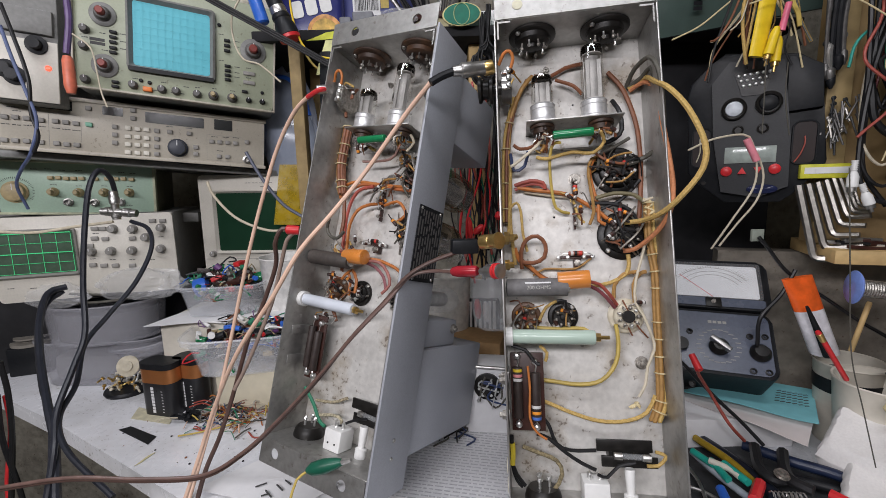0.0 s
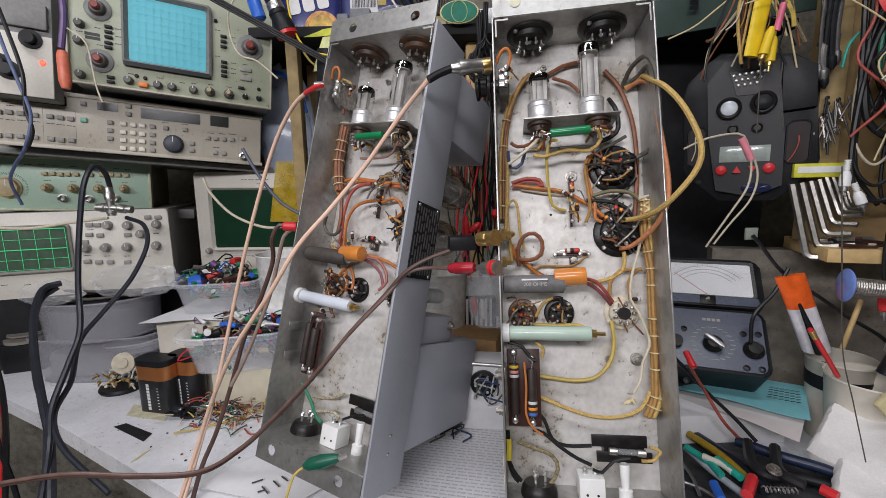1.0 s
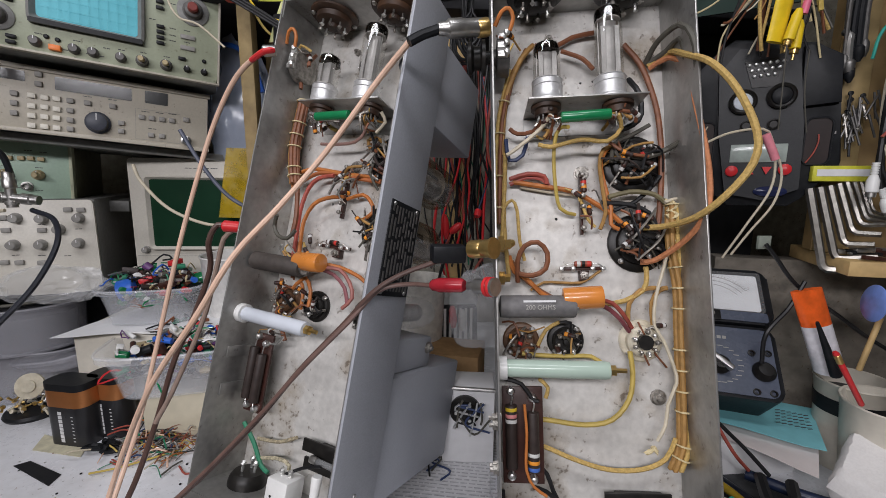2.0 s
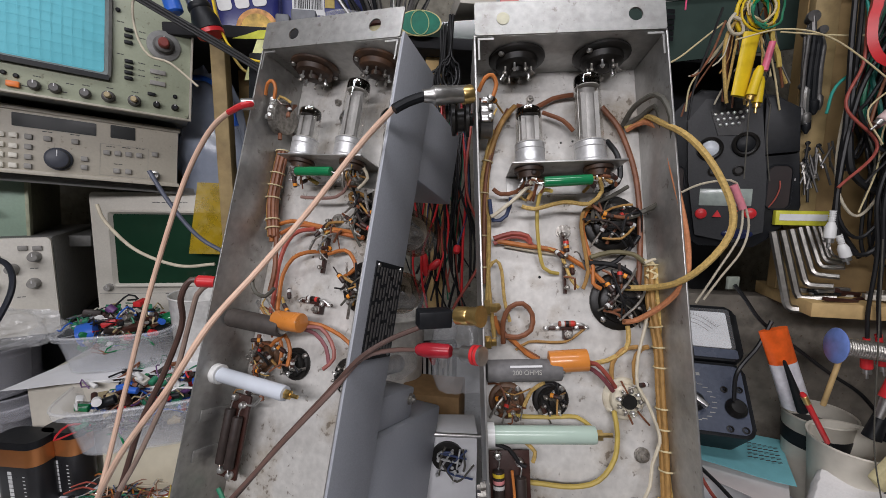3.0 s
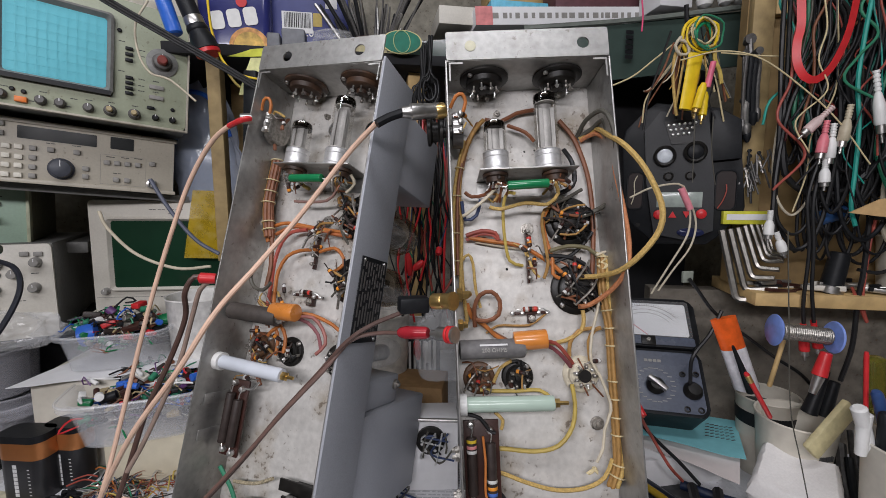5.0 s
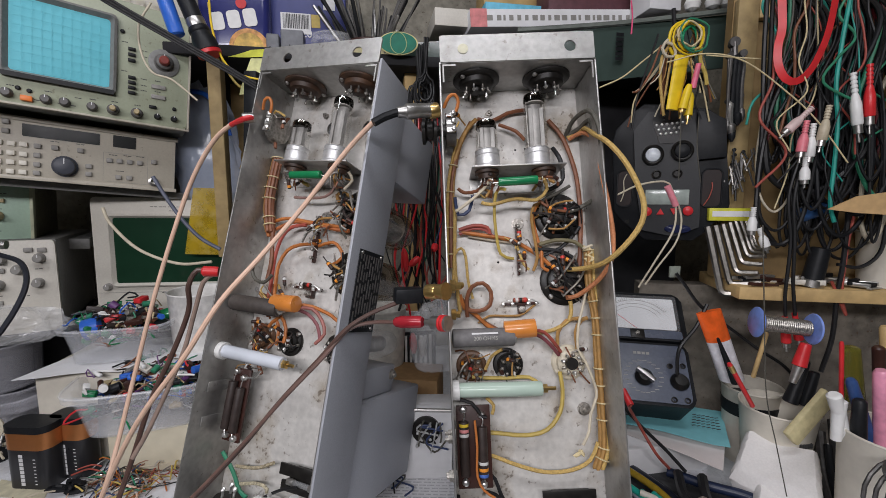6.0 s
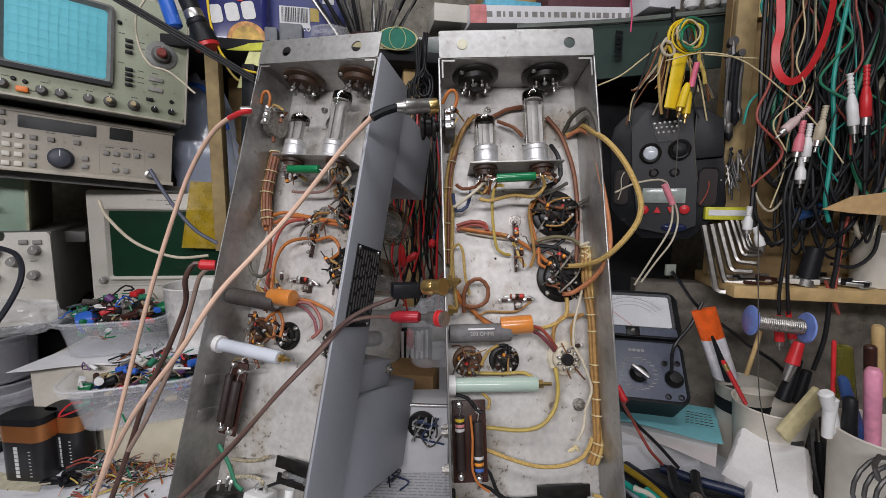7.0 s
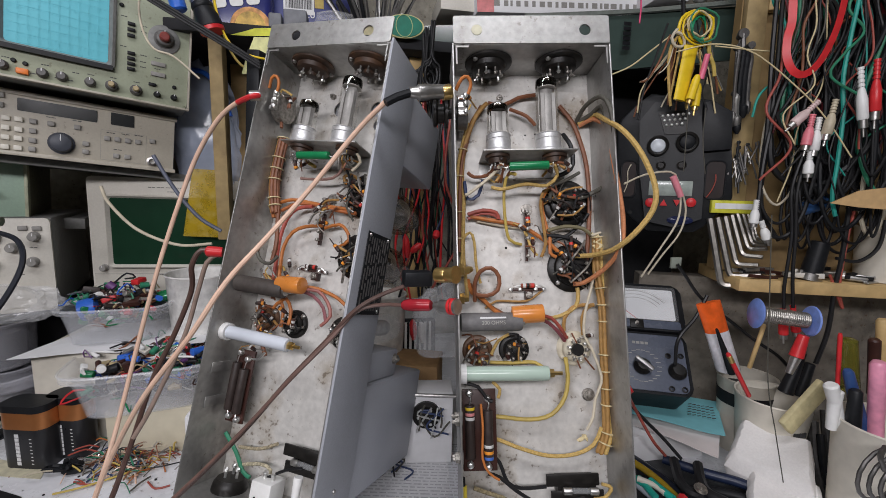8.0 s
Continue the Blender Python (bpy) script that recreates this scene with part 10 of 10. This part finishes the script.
bmesh.ops.rotate(bm, cent=o, matrix=Matrix.Rotation(radians(-12), 3, "Z"), verts=bm.verts)
part("newsprint", bm, M_INK, NEWS)
bm = B()
p4 = [Vector(p) for p in [(-0.2941, 0.4627, 0.006), (-0.2067, 0.4409, 0.006), (-0.1564, 0.4482, 0.006), (-0.231, 0.502, 0.006)]]
paper("lettered_card", [(-0.3035, 0.4554, 0.006), (-0.1727, 0.4184, 0.006), (-0.1318, 0.4567, 0.006), (-0.2423, 0.5116, 0.006)], 0.007, M_PAPER, "white card with bold handwriting under the chassis", 0.002)
bm = B()
for k, (p, q) in enumerate(zip([(-0.2301, 0.4533, 0.01), (-0.2155, 0.4472, 0.01), (-0.2057, 0.4562, 0.01), (-0.1983, 0.4637, 0.01), (-0.217, 0.4381, 0.01)], [(-0.2192, 0.4596, 0.01), (-0.2044, 0.4359, 0.01), (-0.1953, 0.4464, 0.01), (-0.1886, 0.4556, 0.01), (-0.2098, 0.4415, 0.01)])):
    tube(bm, [p, q], 0.0009, 4, 0, False)
part("handwriting", bm, M_MARK, bpy.data.objects["lettered_card"])
# props that keep the chassis upright
for ch, x in ((ch_r, 0.03), (ch_l, 0.05)):
    pass
# between the chassis: carton, small unit, hanging leads, cups
c = Vector((0.0396, 0.66, 0.0683))
bm = B()
box(bm, (-0.045, 0, 0), (0.045, 0.07, c.z + 0.035), 0.002)
solo("brown_carton", bm, M_CARD, "brown cardboard carton behind the chassis", "carton", pose(c.x + 0.005, c.y, 0, 0, 0, -18))
u = Vector((0.0537, 0.56, 0.0768))
un = thing("valve_base_unit", "small metal unit with a black valve base and loose leads", "circuit unit", pose(u.x, u.y, 0.0, 0, 0, -8))
bm = B()
box(bm, (-0.028, 0, 0.004), (0.04, 0.045, u.z + 0.028), 0.0015)
part("white_block", bm, M_PAPER, un)
bm = B()
lathe(bm, (0.004, -0.0005, u.z), (0, -1, 0), [(0.019, 0), (0.019, 0.004), (0.013, 0.006), (0.012, 0.01), (0, 0.01)], 22)
part("valve_base", bm, M_BLACK, un)
for k in range(6):
    bm = B()
    t = k * 1.05
    lathe(bm, (0.004 + 0.011 * math.cos(t), -0.008, u.z + 0.011 * math.sin(t)), (0, -1, 0), [(0.002, 0), (0.0022, 0.003), (0, 0.004)], 7)
    part("lug", bm, M_SOLDER, un)
bm = B()
rod(bm, (-0.03, -0.004, u.z + 0.03), (0.045, -0.004, u.z + 0.027), 0.0025)
part("rail", bm, M_STEEL, un)
random.seed(8)
for k in range(9):
    bm = B()
    tube(bm, [(random.uniform(-0.01, 0.04), -0.012, u.z + random.uniform(-0.03, 0.02)) for _ in range(3)], 0.0013, 6)
    part("loose_lead", bm, random.choice((M_BLWIRE, M_GYWIRE, M_BKWIRE, M_SOLDER)), un)
random.seed(15)
h0, h1 = Vector((0.0282, 0.78, 0.4056)), Vector((0.1236, 0.78, 0.4063))
HC = [M_RDWIRE, M_RED, M_BKWIRE, M_BKWIRE, M_GNWIRE, M_BKWIRE, M_BKWIRE, M_GYWIRE, M_BLWIRE, M_BKWIRE]
for k in range(52):
    t = random.random()
    p = h0.lerp(h1, t) + Vector((0, random.uniform(-0.05, 0.06), 0.12))
    L = random.uniform(0.2, 0.36)
    bm = B()
    tube(bm, [p, p + Vector((random.uniform(-0.015, 0.015), 0, -L * 0.4)), p + Vector((random.uniform(-0.02, 0.02), 0, -L * 0.7)), p + Vector((random.uniform(-0.03, 0.03), 0, -L))], random.choice((0.0013, 0.0017, 0.0022)), 6)
    solo("hanging_test_lead", bm, HC[k % len(HC)], "test lead hanging behind the chassis", "test lead", None, "leads behind the chassis")
for a, b, m in ((*[(0.0491, 0.74, 0.2616), (0.0456, 0.74, 0.3006)], M_RED), (*[(0.055, 0.74, 0.2712), (0.0725, 0.74, 0.2855)], M_RED), (*[(0.0558, 0.74, 0.3862), (0.0578, 0.74, 0.4002)], M_YELLOW), (*[(0.0608, 0.73, 0.1193), (0.0581, 0.73, 0.1548)], M_RED), (*[(0.0756, 0.73, 0.1132), (0.0737, 0.73, 0.1488)], M_WHITE), (*[(0.097, 0.74, 0.2947), (0.0999, 0.74, 0.3093)], M_RED)):
    bm = B()
    d = Vector(b) - Vector(a)
    lathe(bm, a, d, [(0.003, 0), (0.0065, d.length * 0.3), (0.006, d.length * 0.8), (0.003, d.length)], 10)
    solo("lead_clip", bm, m, "small crocodile clip boot on a hanging lead", "crocodile clip", None, "clips behind the chassis")
w = Vector((0.0077, 0.72, 0.151))
cup("white_cup", (w.x, w.y + 0.02, 0.0), 0.03, 0.04, w.z + 0.05, mat("white_cup_plastic", (0.7, 0.68, 0.63), 0.4), "white plastic cup behind the chassis")
w = Vector((0.0738, 0.8, 0.1311))
cup("white_cup", (w.x, w.y + 0.02, 0.0), 0.03, 0.042, w.z + 0.05, mat("white_cup_plastic_b", (0.7, 0.7, 0.68), 0.4), "white plastic cup behind the chassis")
bag("clear_bag", (0.0729, 0.56, 0.2017), 0.03, 0.03, 0.05, "clear plastic bag hanging behind the chassis", 33)
bm = B()
for k in range(7):
    p = Vector((0.0366, 0.735, 0.1036)) + Vector((k * 0.0085, 0, 0))
    box(bm, p + Vector((0, 0, -0.05)), p + Vector((0.0042, 0.002, 0.045)))
solo("striped_sleeve", bm, M_WHITE, "black and white striped sleeve behind the chassis", "sleeve")
bm = B()
p = Vector((0.037, 0.74, 0.1016))
box(bm, p + Vector((-0.004, 0, -0.055)), p + Vector((0.064, 0.02, 0.048)), 0.004)
solo("dark_sleeve", bm, M_BLACKP, "black body of the striped sleeve", "sleeve")

# wires trailing from under the transformer cover
random.seed(66)
w1 = Vector((-0.0021, 0.5575, 0.004))
for k in range(9):
    bm = B()
    p = w1 + Vector((random.uniform(-0.03, 0.02), random.uniform(-0.005, 0.02), 0.003))
    tube(bm, [p, p + Vector((random.uniform(-0.01, 0.02), -0.01, random.uniform(0, 0.012))), p + Vector((random.uniform(0.0, 0.03), random.uniform(-0.03, 0), 0.003)), p + Vector((random.uniform(0.0, 0.03), random.uniform(-0.045, -0.02), 0.002))], 0.0012, 6)
    solo("trailing_wire", bm, (M_BKWIRE, M_BLWIRE, M_GYWIRE)[k % 3], "thin wire trailing over the newspaper", "wire", None, "wires on the newspaper")
# crumbs and specks on the bench
for k in range(70):
    p = Vector((random.uniform(-0.55, -0.2), random.uniform(0.5, 0.66), 0.0004))
    if p.y < 0.34 - 0.46 * p.x * 1.0 - 0.06 + 0.06:
        continue
    bm = B()
    s = random.uniform(0.0006, 0.0018)
    lathe(bm, p, (0, 0, 1), [(s, 0), (s * 0.9, s * 0.6), (0, s)], 6)
    solo("crumb", bm, random.choice((M_DARK, M_SOLDER, M_BRWIRE, M_DARK)), "small dark speck lying on the bench", "speck", None, "specks on the bench")
# ---- upper shelf ----
SZ = 0.6225
M_NAVY = mat("navy_noodle_wrapper", (0.03, 0.035, 0.16), 0.22, 0, 0.1, 40, 0.1, coat=0.3)
r0 = Vector((-0.2735, 0.87, 0.7263))
r1 = Vector((-0.1859, 0.87, 0.6523))
bm = B()
box(bm, (r1.x - 0.115, 0.87, SZ), (r1.x + 0.005, 0.93, SZ + 0.17), 0.012, 0, None, 3)
pk = solo("noodle_pack", bm, M_NAVY, "navy blue noodle packet with a picture of a bowl", "food packet")
bm = B()
lathe(bm, (r1.x - 0.03, 0.8695, SZ + 0.03), (0, -1, 0), [(0.034, 0), (0.034, 0.0006), (0.028, 0.0012), (0, 0.0012)], 30)
part("bowl_picture", bm, mat("orange_bowl_print", (0.6, 0.3, 0.1), 0.3, 0, 0.5, 90, 0.0), pk)
bm = B()
lathe(bm, (r1.x - 0.03, 0.868, SZ + 0.03), (0, -1, 0), [(0.026, 0), (0.026, 0.0004), (0, 0.0005)], 26)
part("soup_picture", bm, mat("golden_soup_print", (0.72, 0.46, 0.1), 0.3, 0, 0.6, 60, 0.0), pk)
for k in range(3):
    bm = B()
    prism(bm, rounded(r1.x - 0.092 + k * 0.028, SZ + 0.058 + k * 0.005, r1.x - 0.07 + k * 0.028, SZ + 0.088 + k * 0.005, 0.006), 0.8684, 0.8694)
    bmesh.ops.rotate(bm, cent=(r1.x - 0.08 + k * 0.028, 0.8689, SZ + 0.075), matrix=Matrix.Rotation(radians(-10), 3, "Y"), verts=bm.verts)
    part("white_badge", bm, M_WHITE, pk)
bm = B()
lathe(bm, (r1.x - 0.04, 0.8682, SZ + 0.105), (0, -1, 0), [(0.009, 0), (0.009, 0.0005), (0, 0.0005)], 20)
part("red_badge", bm, M_RED, pk)
bm = B()
box(bm, (r1.x - 0.11, 0.8685, SZ + 0.002), (r1.x - 0.07, 0.8695, SZ + 0.012))
part("yellow_strip", bm, M_YELLOW, pk)
b0, b1 = Vector((-0.1895, 0.89, 0.6685)), Vector((-0.056, 0.89, 0.7523))
bx = thing("noodle_carton", "navy blue carton with a barcode and yellow square", "carton", pose(b0.x, 0.895, SZ))
bm = B()
box(bm, (0, 0, 0), (b1.x - b0.x + 0.01, 0.12, 0.2), 0.003)
part("carton", bm, mat("navy_carton", (0.045, 0.055, 0.2), 0.4, 0, 0.08, 40, 0.05), bx)
c0, c1 = Vector((-0.1647, 0.894, 0.6913)), Vector((-0.1112, 0.894, 0.7278))
bm = B()
box(bm, (c0.x - b0.x, -0.0012, c0.z - SZ), (c1.x - b0.x, 0.0, c1.z - SZ))
part("barcode_label", bm, M_PRINT, bx)
bm = B()
x = c0.x - b0.x + 0.004
random.seed(2)
while x < c1.x - b0.x - 0.004:
    w = random.choice((0.0008, 0.0014, 0.002))
    box(bm, (x, -0.0018, c0.z - SZ + 0.009), (x + w, -0.0013, c1.z - SZ - 0.002))
    x += w + random.choice((0.0009, 0.0014))
tagged(part("barcode_bars", bm, M_MARK, bx), kind="stuff")
bm = B()
y0, y1 = Vector((-0.111, 0.894, 0.704)), Vector((-0.0939, 0.894, 0.7272))
box(bm, (y0.x - b0.x + 0.001, -0.0012, y0.z - SZ), (y1.x - b0.x, 0.0, y1.z - SZ))
part("yellow_square", bm, M_YELLOW, bx)
words("20", 0.02, pose(y0.x - b0.x - 0.008, -0.0012, y0.z - SZ - 0.012, 90, 0, 0), M_PRINT, bx)
bm = B()
y0, y1 = Vector((-0.0875, 0.894, 0.7366)), Vector((-0.0664, 0.894, 0.7581))
box(bm, (y0.x - b0.x, -0.0012, y0.z - SZ), (y1.x - b0.x, 0.0, y1.z - SZ))
part("white_label", bm, M_PRINT, bx)
for a, b in ([(-0.1816, 0.84, 0.6427), (-0.1599, 0.84, 0.6711)], [(-0.1563, 0.835, 0.6454), (-0.1177, 0.835, 0.6777)]):
    bm = B()
    box(bm, (a[0], a[1], SZ), (b[0], a[1] + 0.03, max(b[2], SZ + 0.02)), 0.003)
    k = solo("grey_plug_block", bm, mat("grey_block_plastic", (0.16, 0.165, 0.18), 0.45), "grey plastic block on the shelf edge", "block", None, "blocks on the shelf")
    bm = B()
    lathe(bm, ((a[0] + b[0]) / 2 - 0.004, a[1], (SZ + b[2]) / 2), (0, -1, 0), [(0.0018, 0), (0.0018, 0.0006), (0, 0.0006)], 10)
    part("pin_hole", bm, M_BLACK, k)
bag("clear_bag", (-0.0685, 0.82, 0.659), 0.03, 0.02, 0.014, "small clear bag on the shelf", 51)
# pot of drill bits
p = Vector((-0.0056, 0.84, 0.6778))
pot = cup("tool_pot", (p.x + 0.005, 0.87, SZ), 0.042, 0.05, 0.045, mat("cream_pot", (0.55, 0.5, 0.3), 0.5), "cream pot full of drill bits and files")
bm = B()
lathe(bm, (p.x + 0.005, 0.87, SZ), (0, 0, 1), [(0.0505, 0.034), (0.053, 0.036), (0.053, 0.044), (0.0505, 0.046)], 32)
solo("wooden_rim", bm, M_BROWN, "brown rim round the pot of drill bits", "rim")
random.seed(19)
for k in range(44):
    a = random.uniform(0, 6.28)
    q = random.uniform(0, 0.036)
    s = Vector((p.x + 0.005 + q * math.cos(a), 0.87 + q * math.sin(a), SZ + 0.01))
    d = Vector((math.cos(a) * 0.5 + random.uniform(-0.3, 0.3), math.sin(a) * 0.4 + random.uniform(-0.3, 0.2), 1)).normalized()
    stick("drill_bit", s, s + d * random.uniform(0.08, 0.17), random.uniform(0.0015, 0.0035), random.choice((M_STEEL, M_GKNOB, M_BLACKP, M_GKNOB)), "thin steel tool standing in the pot", "drill bit", None, None, 7)
# green oval label with a cream ring
o = Vector((0.0408, 0.745, 0.6341))
ov = thing("green_oval_badge", "green oval badge with a cream rim hanging on the shelf edge", "badge", pose(o.x, o.y, o.z, 0, -3, 0))
for s, y, m, nm in ((1.0, 0, mat("cream_gold_rim", (0.6, 0.55, 0.25), 0.4), "rim"), (0.92, -0.0012, mat("deep_green_enamel", (0.005, 0.16, 0.1), 0.55), "enamel")):
    bm = B()
    prism(bm, [(0.032 * s * math.cos(2 * math.pi * k / 40), 0.018 * s * math.sin(2 * math.pi * k / 40)) for k in range(40)], y - 0.001, y + 0.002)
    part(nm, bm, m, ov)
bm = B()
tube(bm, [(0.013 * math.cos(2 * math.pi * k / 30), -0.0026, 0.0165 * math.sin(2 * math.pi * k / 30)) for k in range(31)], 0.0007, 5, 0, False)
part("inner_ring", bm, mat("pale_green_ring", (0.4, 0.5, 0.25), 0.4), ov)
# sticky notes
for q, lb in (([(-0.1975, 0.72, 0.5388), (-0.1442, 0.72, 0.5453), (-0.1421, 0.72, 0.5939), (-0.1792, 0.72, 0.5917)], "pale yellow handwritten note hanging from the shelf"), ([(-0.2144, 0.735, 0.5959), (-0.1586, 0.735, 0.5992), (-0.1296, 0.735, 0.614), (-0.1822, 0.735, 0.6083)], "bright yellow note on the shelf edge")):
    bm = B()
    bm.faces.new([bm.verts.new(v) for v in q])
    bmesh.ops.subdivide_edges(bm, edges=bm.edges[:], cuts=5, use_grid_fill=True)
    for v in bm.verts:
        v.co.y += 0.006 * noise.noise(v.co * 30)
    r = bmesh.ops.extrude_face_region(bm, geom=bm.faces[:])
    bmesh.ops.translate(bm, vec=(0, 0.0005, 0), verts=[v for v in r["geom"] if isinstance(v, bmesh.types.BMVert)])
    solo("sticky_note", bm, mat("note_yellow", (0.66, 0.66, 0.32), 0.8) if "pale" in lb else mat("note_bright", (0.62, 0.64, 0.08), 0.8), lb, "note")
lead([(-0.2355, 0.73, 0.6695), (-0.2324, 0.73, 0.631), (-0.2243, 0.73, 0.6001), (-0.2142, 0.73, 0.5727), (-0.1996, 0.73, 0.5533), (-0.1801, 0.73, 0.546)], 0.0018, M_YELLOW, "yellow wire hanging from the shelf")
# flashlight and blue cell taped together
a, b = [Vector(p) for p in [(-0.2492, 0.68, 0.6541), (-0.2216, 0.68, 0.5805)]]
t = thing("head_torch", "black torch with a red rim, taped to a blue cell", "torch")
bm = B()
n = (b - a).length
lathe(bm, a, b - a, [(0.011, 0), (0.0115, n * 0.5), (0.0135, n * 0.55), (0.0135, n * 0.6), (0.0125, n * 0.62), (0.0155, n * 0.75), (0.0165, n * 0.93), (0.015, n * 0.94)], 24)
part("barrel", bm, M_BLACKP, t)
bm = B()
lathe(bm, a, b - a, [(0.0155, n * 0.935), (0.0162, n * 0.94), (0.0155, n), (0.013, n)], 24)
part("red_rim", bm, M_RED, t)
bm = B()
lathe(bm, a.lerp(b, 0.38), b - a, [(0.0118, 0), (0.0122, 0.001), (0.0122, 0.012), (0.0118, 0.013)], 22)
part("tape", bm, M_STEEL, t)
a, b = [Vector(p) for p in [(-0.2705, 0.67, 0.6479), (-0.257, 0.67, 0.6001)]]
bm = B()
n = (b - a).length
lathe(bm, a, b - a, [(0.009, 0), (0.0095, 0.001), (0.0095, n - 0.002), (0.007, n)], 22)
part("blue_cell", bm, M_BLUE, t)
# books and boxes on the shelf
for (a, b), d, m, nm, lb, ct in (
    ([(0.1694, 0.78, 0.6812), (0.4945, 0.78, 0.7319)], 0.16, M_PAPER, "magazine", "white spined magazine lying on the shelf", "magazine"),
    ([(0.201, 0.8, 0.7042), (0.3066, 0.8, 0.7382)], 0.1, mat("sky_blue_card", (0.15, 0.5, 0.68), 0.5), "blue_box", "sky blue flat box on the shelf", "box"),
    ([(0.1092, 0.8, 0.6882), (0.1769, 0.8, 0.7251)], 0.1, M_OFFW, "white_case", "off-white plastic case on the shelf", "case"),
):
    bm = B()
    a, b = Vector(a), Vector(b)
    h = min(abs(a.z - b.z), 0.03)
    box(bm, (0, 0, 0), (b.x - a.x, d, h), 0.0015)
    ob = solo(nm, bm, m, lb, ct, pose(a.x, a.y, max(a.z, SZ), 0, -4 if nm == "magazine" else 0, 0))
    if nm == "magazine":
        bm = B()
        x = 0.03
        random.seed(6)
        while x < b.x - a.x - 0.02:
            w = random.uniform(0.004, 0.012)
            box(bm, (x, -0.0004, h * 0.35), (x + w, 0.0, h * 0.65))
            x += w + random.uniform(0.002, 0.009)
        part("spine_print", bm, M_BTN, ob)
        bm = B()
        box(bm, (0.0, -0.0005, 0.0), (0.03, 0.0, h))
        part("red_corner", bm, mat("salmon_print", (0.7, 0.25, 0.25), 0.5), ob)
# dark glass sheet leaning below the shelf edge, with a pale edge strip
M_GGLASS = mat("dark_green_glass", (0.05, 0.075, 0.065), 0.12, 0, 0.1, 30, 0.0, (0.1, 0.12, 0.1), 0.5, 8)
g = [Vector(p) for p in [(0.2478, 0.72, 0.6504), (0.6262, 0.72, 0.7062), (0.624, 0.72, 0.61), (0.382, 0.72, 0.5788)]]
bm = B()
bm.faces.new([bm.verts.new(v) for v in ((0.0403, 0.78, 0.6232), (0.3297, 0.74, 0.5813), (0.5546, 0.64, 0.5931), (0.5621, 0.64, 0.6743), (0.2553, 0.74, 0.658), (0.0405, 0.78, 0.646))])
r = bmesh.ops.extrude_face_region(bm, geom=bm.faces[:])
bmesh.ops.translate(bm, vec=(0, 0.006, 0), verts=[v for v in r["geom"] if isinstance(v, bmesh.types.BMVert)])
gp = solo("glass_sheet", bm, M_GGLASS, "dark green glass sheet leaning under the shelf", "glass sheet")
bm = B()
tube(bm, [(0.2384, 0.735, 0.6639), (0.3995, 0.69, 0.669), (0.5539, 0.632, 0.6762)], 0.004, 6)
solo("shelf_edge_strip", bm, mat("grey_green_strip", (0.16, 0.18, 0.16), 0.3), "grey strip along the glass edge", "strip", None, "", "structure")
bm = B()
for k in range(6):
    p = Vector((0.39, 0.7, 0.6475)) + Vector((0, -0.012, -k * 0.0075))
    box(bm, p, p + Vector((0.013, 0.0006, 0.0055)), 0)
part("faded_lettering", bm, M_BLACKP, gp)
lead([(0.3951, 0.66, 0.6902), (0.3986, 0.66, 0.6658), (0.3982, 0.66, 0.6409)], 0.0012, mat("pink_string", (0.75, 0.08, 0.2), 0.5), "pink string hanging from the shelf")
# boxes at the far end of the shelf
for (a, b), m, lb in (([(0.4697, 0.72, 0.7092), (0.53, 0.72, 0.745)], M_PAPER, "white carton with blue print on the shelf"), ([(0.32, 0.8, 0.7295), (0.4989, 0.8, 0.7884)], mat("plum_carton", (0.12, 0.05, 0.06), 0.5), "dark plum carton on the shelf"), ([(0.2193, 0.88, 0.765), (0.3405, 0.88, 0.8222)], M_WOOD, "pale wooden box on the shelf")):
    bm = B()
    a, b = Vector(a), Vector(b)
    box(bm, (a.x, a.y, a.z), (b.x, a.y + 0.06, b.z + 0.05), 0.002)
    solo("shelf_carton", bm, m, lb, "carton", None, "cartons on the shelf")
for x in (1225, 1260):
    pass
for p in [(0.5023, 0.66, 0.6887), (0.5398, 0.66, 0.6951), (0.5635, 0.66, 0.6987)]:
    bm = B()
    lathe(bm, p, (0, 0, 1), [(0.002, -0.008), (0.01, -0.004), (0.0125, 0.004), (0.009, 0.012), (0, 0.014)], 18)
    solo("white_ball_knob", bm, M_WHITE, "white ball knob on the shelf edge", "knob", None, "knobs on the shelf edge")
